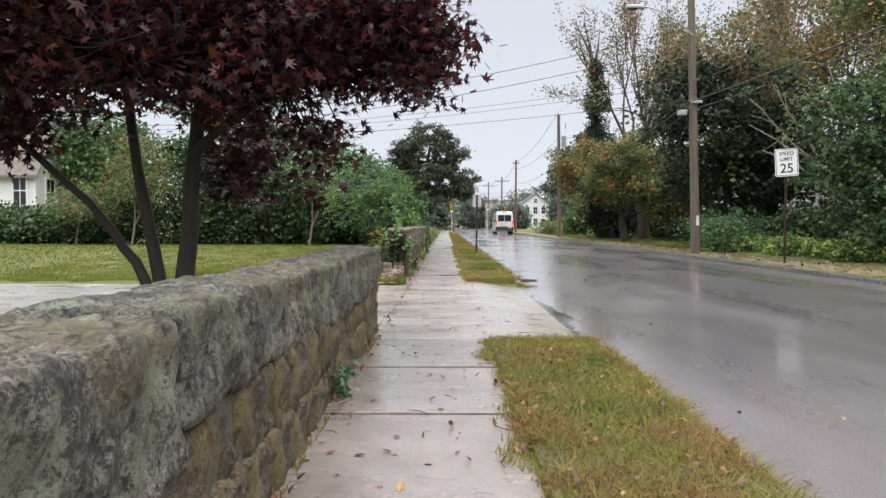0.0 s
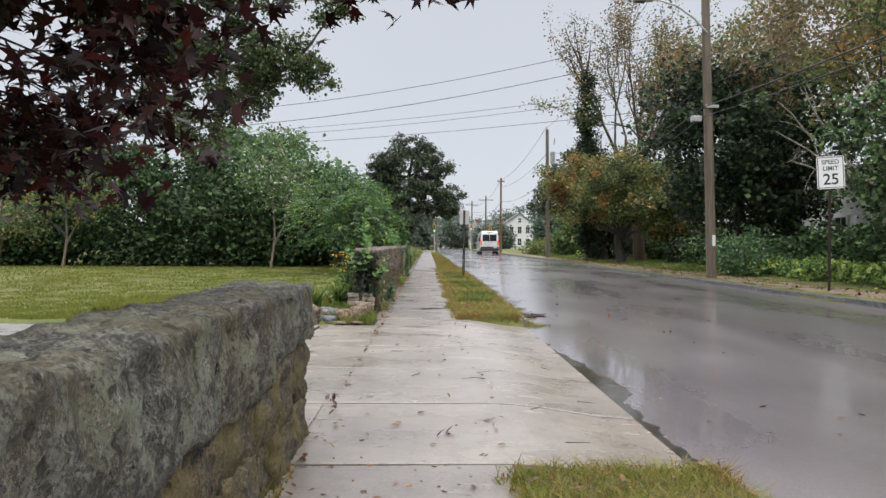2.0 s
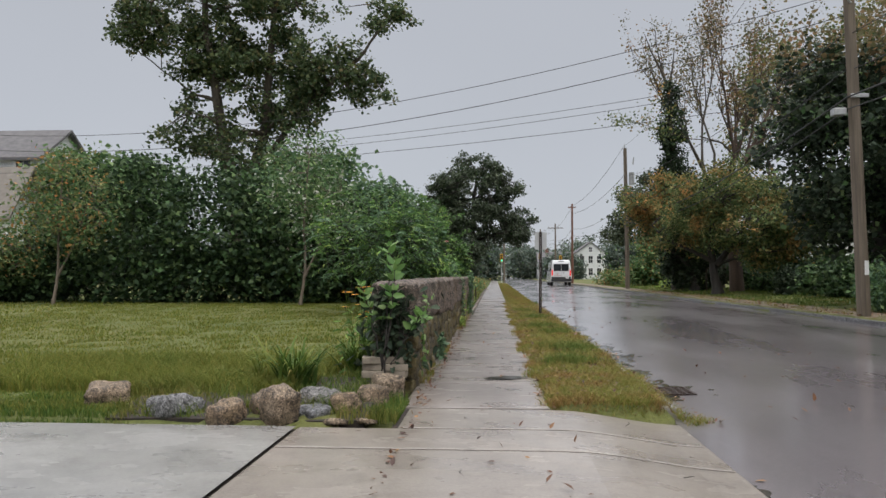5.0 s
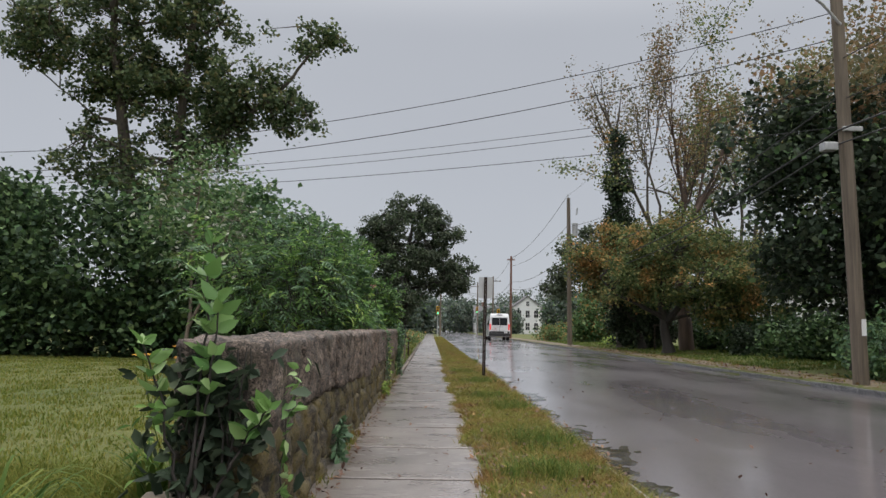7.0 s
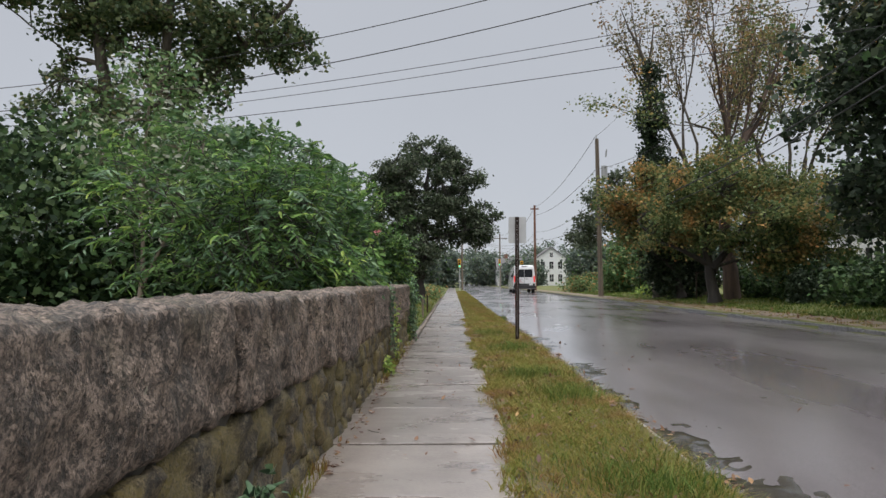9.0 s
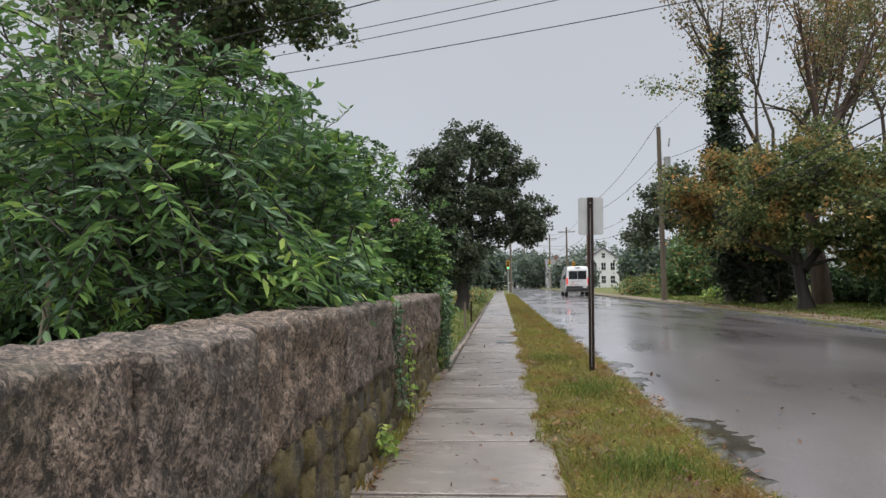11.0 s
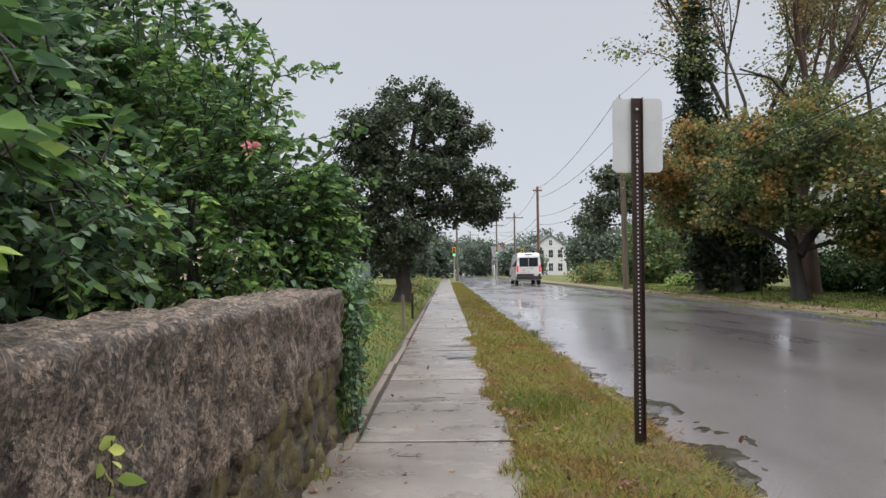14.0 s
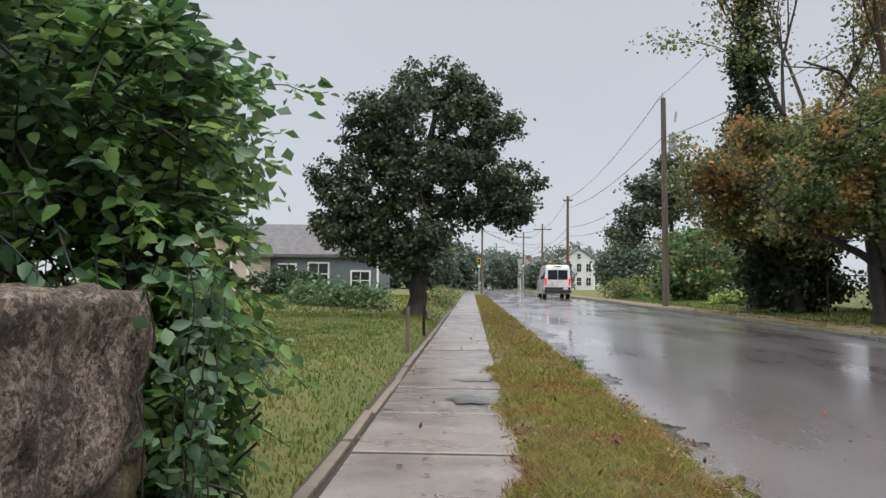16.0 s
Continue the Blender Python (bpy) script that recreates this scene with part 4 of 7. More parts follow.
blades("verge_fringe", "ragged grass fringe creeping over the sidewalk's edge", *scatter(12000, 0.545, 0.66, 14.2, 36, 513, 0.75), 0.055, G_VERGE, 514, 0.0035, 1.3, zf=lambda x, y: 0.01 + 0 * x, ragged=1.2)
for vy0, vy1 in ((-1.0, 6.96), (14.04, 60)):
    grid_strip("verge_soil", np.linspace(0.578, 1.515, 10), np.linspace(vy0, vy1, 60), lambda x, y: ground_z(x, y) + 0.016 + 0.006 * np.sin(9 * y + 5 * x), SOIL, "bare damp soil under the thin verge grass", "soil")
for k, (cx, cy, sx, sy, n) in enumerate([(1.0, 17.0, 0.18, 0.25, 1300), (1.15, 18.6, 0.2, 0.5, 1500), (1.2, 21.6, 0.15, 0.4, 1100), (1.0, 23.0, 0.2, 0.3, 900), (1.3, 5.6, 0.1, 0.25, 700), (0.9, 5.0, 0.12, 0.2, 500), (1.15, 4.1, 0.2, 0.3, 700), (1.1, 26.2, 0.2, 0.5, 900), (0.9, 29.2, 0.15, 0.5, 900)]):
    r = np.random.default_rng(60 + k)
    blades("grass_tuft", "lush green grass tuft in the dry verge", np.clip(cx + r.normal(size=n) * sx, 0.59, 1.56), cy + r.normal(size=n) * sy * 0.6, 0.15 if cy > 10 else 0.1, G_GREEN, 70 + k, 0.003, 0.9)
blades("lawn_grass", "mown yellow-green lawn grass", *scatter(110000, -9, -1.1, 13.6, 27, 81, 0.1, 1.5), 0.045, G_LAWN, 82, 0.006)
blades("lawn_grass", "mown yellow-green lawn grass reaching to the hedge", *scatter(30000, -24, -9, 13.8, 29, 83), 0.06, G_LAWN, 84, 0.014)
blades("rough_grass", "long unmown grass behind the boulders", *scatter(24000, -4.8, -1.5, 14.45, 16.4, 85, 0.6), 0.17, G_LAWN, 86, 0.0035, 0.9)
blades("rough_grass", "green grass at the edge of the driveway", *scatter(9000, -4.6, -2.5, 13.22, 14.3, 87, 0.3), 0.06, G_GREEN, 88, 0.004)
blades("lawn_grass", "green lawn grass beside the sidewalk edging", *scatter(90000, -7, -0.56, 27.6, 48, 89, 0.2, 1.7), 0.055, G_GREEN, 90, 0.0055)
blades("lawn_grass", "yellowing lawn in front of the far houses", *scatter(16000, -16, -0.7, 46, 80, 91), 0.09, G_LAWN, 92, 0.02)
blades("weeds", "thin weeds behind the stone wall", *scatter(2600, -4.5, -1.0, 3.0, 7.5, 93, 0.7), 0.22, G_GREEN, 94, 0.003)
blades("far_verge_grass", "green grass strip on the far side of the street", *scatter(30000, 10.3, 17, 34, 82, 95, 0.2, 1.2), 0.09, G_GREEN, 96, 0.012)
blades("far_verge_grass", "sparse dry grass along the far kerb", *scatter(7000, 9.0, 10.6, 14, 60, 97, 0.8), 0.07, G_VERGE, 98, 0.008)
blades("joint_weeds", "small weeds along the foot of the wall", *scatter(420, -0.54, -0.48, 2.5, 7.5, 99, 0.95), 0.06, G_VERGE, 100, 0.003, zf=lambda x, y: 0 * x)
blades("joint_weeds", "small weeds along the foot of the wall", *scatter(900, -0.58, -0.52, 15.2, 28.5, 101, 0.95), 0.08, G_VERGE, 102, 0.0035, zf=lambda x, y: 0 * x)


# ---- trees and shrubs, left side ----
def maple():
    """Red maple behind the first wall."""
    bx, by = -2.25, 6.65
    trunks = [([(bx + 0.05, by, 0.0), (bx + 0.1, by + 0.05, 1.0), (bx + 0.18, by + 0.1, 2.0), (bx + 0.5, by + 0.1, 3.2), (bx + 0.7, by, 4.6)], 0.095, 0.03),
              ([(bx - 0.02, by - 0.05, 0.0), (bx - 0.17, by, 0.8), (bx - 0.33, by, 1.6), (bx - 0.55, by + 0.1, 3.0), (bx - 0.7, by, 4.4)], 0.07, 0.025),
              ([(bx - 0.05, by - 0.05, 0.1), (bx - 0.33, by - 0.05, 0.75), (bx - 0.7, by - 0.1, 1.25), (bx - 1.5, by - 0.2, 2.0), (bx - 2.2, by, 3.0)], 0.055, 0.02),
              ([(bx + 0.15, by + 0.05, 1.7), (bx + 0.8, by - 0.1, 2.2), (bx + 1.6, by - 0.2, 2.55), (bx + 2.2, by - 0.3, 2.7)], 0.045, 0.012)]
    blobs = [(bx + 0.1, by - 0.2, 3.6, 2.1, 2.0, 1.1, 3.0), (-0.7, 6.4, 2.65, 0.95, 0.9, 0.42, 2.2), (bx - 1.2, by - 0.2, 2.8, 1.6, 1.5, 0.8, 1.6),
             (bx - 1.5, by - 0.3, 1.95, 0.9, 0.7, 0.3, 0.5), (-0.95, 6.15, 1.75, 0.25, 0.25, 0.38, 0.2), (-1.8, 7.3, 1.65, 0.3, 0.3, 0.35, 0.25), (bx + 0.0, by, 4.9, 1.7, 1.6, 0.8, 0.9),
             (-0.28, 6.35, 2.82, 0.4, 0.8, 0.42, 1.0), (-0.05, 6.3, 2.3, 0.25, 0.4, 0.1, 0.15), (bx - 1.7, by - 0.6, 3.5, 1.2, 1.0, 0.8, 1.5), (bx + 0.5, by - 0.5, 2.6, 1.3, 0.9, 0.35, 1.0), (-1.75, 5.8, 2.3, 0.8, 0.7, 0.4, 1.0), (-2.9, 5.9, 2.35, 1.0, 0.8, 0.4, 1.1), (-2.3, 5.5, 2.9, 1.2, 0.7, 0.5, 1.3), (-3.9, 6.4, 2.3, 0.8, 0.8, 0.5, 0.7)]
    tree("red_maple", "maroon-leaved maple with several dark stems behind the wall", (bx, by, 0.1), trunks, blobs, 960, 38, 0.15, "palm", 0.085, L_MAPLE, BARK_DARK, 201, limbs=26, shape="palm", up=0.55, shell=0.2, twig=0.009)


maple()


def shrub(name, label, base, blobs, clusters, per, spread, shape, size, leaves, seed, stems=6, bark=BARK_DARK, category="shrub", up=0.5, shell=0.55, twig=0.008, stem_r=0.02, group="", twigs=1.0):
    r = np.random.default_rng(seed + 7)
    b = np.array(base)
    trunks = []
    for k in range(stems):
        bl = blobs[k % len(blobs)]
        foot = b + np.array([r.uniform(-0.3, 0.3), r.uniform(-0.3, 0.3), 0])
        tip = np.array([bl[0] + r.uniform(-0.4, 0.4) * bl[3], bl[1] + r.uniform(-0.4, 0.4) * bl[4], bl[2] + r.uniform(0.0, 0.5) * bl[5]])
        trunks.append(([foot, foot * 0.5 + tip * 0.5 + np.array([0, 0, 0.15]), tip], stem_r, stem_r * 0.3))
    return tree(name, label, base, trunks, blobs, clusters, per, spread, shape, size, leaves, bark, seed, limbs=10, shape=shape, up=up, shell=shell, twig=twig, category=category, group=group, twigs=twigs)


# shrubs that lean over the second wall
leafy_bush("wall_shrub", "tall willow-leaved shrub leaning over the granite wall", (-1.5, 23.0, 0.3), [(-1.75, 22.6, 1.65, 0.8, 1.0, 0.75, 2.2), (-1.6, 23.3, 2.2, 0.6, 0.8, 0.6, 1.3), (-1.05, 22.9, 1.28, 0.35, 0.8, 0.25, 1.2), (-2.7, 22.4, 1.9, 0.9, 1.0, 0.9, 1.3)], 720, 0.5, 0.105, (L_SHRUB, L_DEEP, 0.35), 211, "lance", 9, whips=0.05, arch=0.5)
leafy_bush("wall_shrub", "young broad-leaved shrub with drooping leaves over the wall", (-1.35, 24.2, 0.3), [(-0.98, 24.0, 1.22, 0.34, 0.7, 0.24, 1.5), (-1.4, 24.3, 2.0, 0.5, 0.6, 0.6, 1.2), (-1.2, 24.9, 1.6, 0.4, 0.5, 0.4, 0.7)], 300, 0.36, 0.1, (L_SHRUB, L_DEEP, 0.3), 212, "ovate", 5, per=12)
leafy_bush("wall_shrub", "dense dark green shrub behind the wall", (-2.4, 26.2, 0.3), [(-2.1, 26.2, 1.7, 1.0, 1.2, 1.1, 2.4), (-2.6, 27.4, 2.6, 0.9, 1.0, 1.0, 1.6), (-1.5, 26.2, 1.4, 0.45, 0.9, 0.3, 1.0), (-1.6, 25.6, 2.1, 0.55, 0.7, 0.55, 0.8)], 900, 0.4, 0.07, (L_DEEP, L_SHRUB, 0.3), 213, "ovate", 9, per=16)
leafy_bush("rose_bush", "leafy rose of sharon bush with arching green shoots", (-1.6, 28.9, 0.1), [(-1.65, 28.7, 1.5, 0.8, 0.9, 1.1, 2.2), (-1.9, 29.1, 2.6, 0.8, 0.85, 0.75, 1.5), (-0.84, 29.2, 0.8, 0.32, 0.5, 0.65, 1.6), (-1.0, 29.2, 1.6, 0.42, 0.6, 0.5, 1.1), (-2.3, 30.0, 1.9, 0.9, 0.9, 1.3, 1.3)], 1350, 0.42, 0.072, (L_SHRUB, L_DEEP, 0.22), 214, "ovate", 10, per=16)
for k, (p, q) in enumerate([((-1.2, 28.9, 2.0), (-0.55, 29.6, 2.3)), ((-1.2, 29.2, 1.7), (-0.45, 30.2, 1.95)), ((-1.2, 28.4, 1.2), (-0.62, 29.2, 1.35)), ((-1.2, 28.6, 2.4), (-0.75, 29.4, 2.75))]):
    r = np.random.default_rng(230 + k)
    ob = thing("arching_shoot", "arching leafy shoot reaching out of the rose bush", "shoot", p, "shoots")
    pts, rad = limb(r, (0, 0, 0), np.array(q) - np.array(p), 0.006, 0.002, 0.05, 14)
    part("stem", tubes("stem", [(pts, rad)], 5), BARK_DARK, ob)
    pos = np.repeat(pts, 5, axis=0) + r.normal(size=(len(pts) * 5, 3)) * 0.03
    part("leaves", leaf_mesh("leaves", pos, 0.07 * r.uniform(0.7, 1.3, len(pos)), "ovate", r, 0.6), L_SHRUB, ob)
for k, (p, q) in enumerate([((-1.25, 22.6, 1.7), (-0.85, 22.9, 2.3)), ((-1.2, 22.9, 1.6), (-0.72, 23.2, 2.22)), ((-1.4, 22.5, 1.8), (-1.15, 22.6, 2.42)), ((-1.3, 23.0, 1.55), (-0.8, 23.6, 2.05)), ((-1.7, 22.3, 1.9), (-1.55, 22.3, 2.6)), ((-1.2, 22.4, 1.4), (-0.95, 22.3, 2.05))]):
    r = np.random.default_rng(260 + k)
    ob = thing("upright_shoot", "upright leafy whip standing out of the willow-leaved shrub", "shoot", p, "shoots")
    pts, rad = limb(r, (0, 0, 0), np.array(q) - np.array(p), 0.006, 0.002, 0.06, 16)
    part("stem", tubes("stem", [(pts, rad)], 5), BARK_DARK, ob)
    ang = 2.4 * np.arange(32)
    part("leaves", leaf_mesh("leaves", np.repeat(pts, 2, axis=0), 0.095 * r.uniform(0.6, 1.2, 32), "lance", r, 0.6, axis=np.stack([1.6 * np.cos(ang), 1.6 * np.sin(ang), 1.6 + 0 * ang], 1), droop=0.0), L_SHRUB, ob)
rose = thing("rose_flower", "single pink flower on the green bush", "flower", (-1.13, 28.2, 1.93))
r_ = np.random.default_rng(240)
part("petals", leaf_mesh("petals", r_.normal(size=(26, 3)) * 0.018, 0.045, "ovate", r_, 0.2), PINK, rose)

# hedge along the back of the lawn
hedge_specs = [(-21.5, 29.0, 1.5, 3.0), (-18.2, 28.4, 1.4, 2.6), (-15.2, 28.2, 1.5, 2.6), (-12.4, 27.9, 1.9, 1.7), (-9.8, 27.9, 4.0, 2.3), (-7.2, 27.8, 3.7, 2.2), (-5.0, 27.9, 3.3, 1.8), (-3.4, 28.6, 3.0, 1.5)]
for k, (hx, hy, hh, hr) in enumerate(hedge_specs):
    shrub("hedge_shrub", "dense dark green hedge shrub at the back of the lawn", (hx, hy, 0.3), [(hx, hy, hh * 0.62, hr * 0.8, 1.5, hh * 0.42, 2.2), (hx, hy, 0.95, hr * 0.95, 1.35, 0.75, 1.6), (hx + 0.5, hy + 0.3, hh * 0.85, hr * 0.5, 0.9, hh * 0.22, 0.7)], 330, 32, 0.22, "clump", 0.14, (L_HEDGE, L_MID, 0.14 if k % 2 else 0.26), 250 + k, 4, group="hedge", up=0.4, twigs=0.3)
shrub("low_hedge", "long clipped dark green hedge at the lawn's end", (-24, 29.5, 0.3), [(-29 + 1.6 * k, 29.6, 0.85, 1.2, 0.7, 0.75, 1) for k in range(8)], 420, 22, 0.2, "clump", 0.13, L_HEDGE, 262, 6, category="hedge", up=0.4, twigs=0.2)
# small pale-stemmed trees before the hedge
for k, (tx, ty, h, lv, frac) in enumerate([(-4.5, 26.0, 4.6, (L_MID, L_BLOSSOM, 0.13), 0.42), (-10.5, 25.8, 4.2, (L_MID, L_AUTUMN, 0.5), 0.45), (-12.7, 26.4, 2.6, (L_MID, L_AUTUMN, 0.4), 0.45)]):
    tree("small_tree", "slender pale-stemmed young tree in front of the hedge", (tx, ty, 0.3), [([(tx, ty, 0.3), (tx + 0.12, ty, 1.2), (tx + 0.05, ty + 0.1, 2.3), (tx + 0.2, ty, h * 0.85)], 0.042, 0.016), ([(tx + 0.1, ty, 1.0), (tx + 0.5, ty + 0.1, 1.9), (tx + 0.8, ty, h * 0.65)], 0.03, 0.012)],
         [(tx + 0.1, ty + 0.2, h * 0.72, 1.15, 1.1, h * 0.27, 1), (tx + 0.6, ty, h * 0.55, 0.8, 0.8, h * 0.16, 0.5)], 130, 24, 0.2, "ovate", 0.1, lv, POLE_WOOD, 270 + k, limbs=10, shape="ovate", twig=0.008, group="small trees")

# tall tree behind the hedge
tree("tall_tree", "tall open-crowned broadleaf tree behind the hedge", (-11.6, 42.8, 0.3),
     [([(-11.6, 42.8, 0.3), (-11.8, 42.8, 4.0), (-12.6, 42.8, 8.0), (-13.4, 42.8, 12.5), (-13.6, 42.6, 17)], 0.42, 0.08), ([(-11.7, 42.8, 3.6), (-10.6, 42.8, 7.5), (-10.2, 42.6, 12.0), (-9.8, 42.8, 16.5)], 0.3, 0.07), ([(-11.3, 42.8, 5.4), (-8.6, 42.6, 8.8), (-6.2, 42.8, 11.0), (-5.0, 42.8, 12.6)], 0.17, 0.04)],
     boughs([(-15.4, 42.8, 13.6, 2.9, 2.4, 1.9, 1.6), (-12.0, 43.0, 14.8, 3.0, 2.6, 2.3, 1.9), (-9.0, 42.8, 13.4, 2.6, 2.2, 1.7, 1.5), (-7.6, 42.8, 10.4, 2.5, 2.0, 1.2, 1.3), (-4.9, 42.8, 12.9, 1.1, 1.0, 1.1, 0.5), (-5.6, 42.8, 10.0, 1.1, 1.0, 0.9, 0.45), (-11.6, 43.0, 9.4, 3.4, 2.5, 1.8, 1.4), (-10.2, 42.6, 6.8, 3.6, 2.3, 1.7, 1.5), (-13.8, 42.8, 11.0, 1.8, 1.6, 1.0, 0.5), (-8.2, 42.8, 5.0, 1.9, 1.9, 1.6, 0.8), (-11.0, 43.2, 11.6, 2.6, 2.0, 1.3, 0.9), (-13.2, 42.6, 7.6, 2.0, 1.8, 1.2, 0.9), (-16.6, 42.8, 12.4, 1.2, 1.2, 0.8, 0.4), (-13.0, 42.8, 16.4, 2.0, 1.6, 0.9, 0.7), (-9.4, 42.6, 8.6, 2.2, 1.8, 1.0, 0.9)], 100, 0.7, 1.5, 902, 0.55),
     900, 46, 0.22, "clump", 0.19, L_CATALPA, BARK, 280, limbs=90, shape="clump", twig=0.03, shell=0.2)
tree("round_tree", "olive-green tree behind the hedge", (-21, 46, 0.3), [([(-21, 46, 0.3), (-21, 46, 3), (-20.8, 46, 6)], 0.25, 0.06)], [(-21, 46, 5.2, 3.6, 2.5, 2.4, 1)], 180, 40, 0.4, "clump", 0.3, L_MID, BARK, 281)
tree("round_tree", "deep green tree behind the shrubs", (-7.4, 39, 0.3), [([(-7.4, 39, 0.3), (-7.3, 39, 2.5), (-7.2, 39, 5)], 0.2, 0.05)], [(-7.2, 39, 4.2, 3.0, 2.2, 2.2, 1), (-4.6, 38, 3.2, 1.6, 1.6, 1.5, 0.6)], 200, 40, 0.33, "clump", 0.25, (L_DEEP, L_MID, 0.5), BARK, 282)

# street oak
tree("oak_tree", "large dark oak with a dense crown beside the sidewalk", (-1.35, 48.3, 0.0),
     [([(-1.35, 48.3, 0.0), (-1.2, 48.3, 1.3), (-1.0, 48.3, 3.4), (-0.9, 48.3, 6.6)], 0.33, 0.06)],
     boughs([(-1.05, 48.3, 5.3, 1.95, 2.0, 1.7, 2.6), (-0.8, 48.3, 6.75, 1.5, 1.4, 0.85, 1.3), (-2.2, 48.3, 5.7, 1.1, 1.2, 1.0, 0.9), (-2.55, 48.2, 3.7, 1.7, 1.8, 1.15, 1.9), (-3.2, 48.0, 2.6, 1.0, 1.2, 0.8, 0.9), (0.35, 48.3, 3.9, 1.5, 1.6, 1.0, 1.5), (1.2, 48.3, 3.0, 0.85, 0.9, 0.55, 0.5), (-1.3, 48.1, 2.9, 1.6, 1.5, 0.9, 1.3), (-2.3, 48.0, 1.8, 1.0, 0.9, 0.6, 0.7), (-1.2, 48.0, 1.6, 0.55, 0.5, 0.5, 0.4), (0.1, 48.3, 5.5, 1.1, 1.1, 1.0, 0.9)], 95, 0.4, 0.8, 901, 0.7),
     760, 60, 0.13, "clump", 0.125, (L_OAK, L_HEDGE, 0.2), BARK_DARK, 290, limbs=40, shape="clump", twig=0.02, shell=0.35)
shrub("garden_shrub", "rounded garden shrub on the far lawn", (-5.2, 54, 0.1), [(-5.2, 54, 0.55, 1.6, 0.9, 0.5, 1), (-3.4, 53.2, 0.5, 0.8, 0.7, 0.45, 0.6)], 90, 30, 0.2, "clump", 0.14, (L_MID, L_DEEP, 0.5), 291, 4)
shrub("garden_shrub", "dark shrub by the blue-grey house", (-9.4, 66, 0.1), [(-9.4, 66, 0.9, 2.2, 0.9, 0.8, 1)], 80, 30, 0.22, "clump", 0.18, L_HEDGE, 292, 4)
shrub("garden_shrub", "tangled roadside weeds below the low wall", (-1.2, 61, 0.1), [(-1.3, 58 + 3 * k, 0.35, 0.7, 1.6, 0.35, 1) for k in range(6)], 120, 26, 0.16, "clump", 0.13, (L_AUTUMN, L_MID, 0.4), 293, 4)


# ---- trees and shrubs, right side ----
tree("dark_tree", "broad dark evergreen mass smothered in vines", (12.6, 33.6, 0.0), [([(12.6, 33.6, 0), (12.5, 33.6, 3), (12.4, 33.6, 7)], 0.3, 0.07)],
     boughs([(11.9, 33.2, 5.0, 2.6, 2.6, 2.2, 2.2), (12.8, 34.2, 2.9, 3.2, 2.5, 1.7, 2.0), (11.0, 33.4, 6.9, 1.4, 1.6, 1.3, 0.9), (13.8, 33, 6.6, 2.2, 2.0, 1.9, 1.2), (15, 34.6, 4.6, 2.4, 2.4, 2.6, 1.2)], 80, 0.6, 1.2, 905, 0.9), 560, 44, 0.25, "clump", 0.2, (L_IVY, L_MID, 0.1), BARK_DARK, 301, limbs=20, shell=0.6, twigs=0.4)
tree("vine_tree", "tree draped in hanging vines behind the speed sign", (13.4, 22.4, 0.0), [([(13.4, 22.4, 0), (13.2, 22.4, 2.5), (13.0, 22.3, 5)], 0.22, 0.06)],
     boughs([(12.2, 22.2, 4.2, 1.7, 1.9, 1.3, 1.6), (13.6, 22.6, 3.0, 1.8, 2.0, 1.6, 1.6), (11.6, 21.7, 3.0, 0.8, 1.2, 0.9, 0.6), (15, 22.8, 4.6, 1.7, 1.8, 1.8, 1.0), (12.9, 21.6, 1.6, 1.2, 1.2, 0.9, 0.7)], 60, 0.5, 1.0, 906, 1.1), 420, 40, 0.2, "clump", 0.15, (L_MID, L_IVY, 0.4), BARK, 302, limbs=20, shell=0.55, twigs=0.5)
# pale bare boughs before the dark tree
dead = thing("dead_bough", "pale leafless bough sticking out of the vines", "branch", (13.5, 25.5, 2.2))
dr_ = np.random.default_rng(303)
dp = []
for tip in ((-3.6, -1.0, 2.9), (-3.0, -0.6, 1.3), (-2.2, 0.3, 3.6), (-3.3, -0.2, 2.2), (-0.6, 0.0, 4.4)):
    p, rd = limb(dr_, (0, 0, 0), tip, 0.05, 0.012, 0.1, 9)
    dp.append((p, rd))
    for m in range(3):
        a = p[dr_.integers(3, 8)]
        dp.append(limb(dr_, a, a + dr_.normal(size=3) * 0.7 + np.array([-0.4, 0, 0.3]), 0.014, 0.004, 0.1, 5))
dp.append((np.array([(0.3, 0.2, -2.15), (0.2, 0.1, -1.0), (0, 0, 0.1)]), np.array([0.09, 0.07, 0.05])))
part("branches", tubes("branches", dp, 6), BARK_PALE, dead)

tall = [(15.5, 35.5, 16), (18.6, 39, 17), (16.2, 28, 14), (19, 31, 16), (18.5, 23.5, 13), (22, 44, 17), (19.5, 18, 11)]
for k, (tx, ty, h) in enumerate(tall):
    grown_tree("tall_tree", "tall open-crowned tree turning to autumn colours", (tx, ty, 0), h, 310 + k, L_SPARSE if k in (0, 5) else L_TURNING, BARK_PALE if k % 3 == 0 else BARK, 0.24, 0.26, 4, 0.4, 3, 0.17, 22, 0.38, group="tall trees")
for k, (tx, ty, h, rr) in enumerate([(21, 14, 7, 4), (23, 26, 8, 4.5), (24.5, 35, 7, 4.5), (17, 14.5, 5, 3), (27, 66, 9, 5), (31, 50, 9, 5)]):
    tree("background_tree", "dense green tree behind the gardens", (tx, ty, 0), [([(tx, ty, 0), (tx, ty, h * 0.7)], 0.25, 0.06)], [(tx, ty, h * 0.5, rr, rr * 0.8, h * 0.48, 1)], 240, 34, 0.42, "clump", 0.32, (L_HEDGE, L_MID, 0.5), BARK, 330 + k, shell=0.6, group="background trees", twigs=0.3)

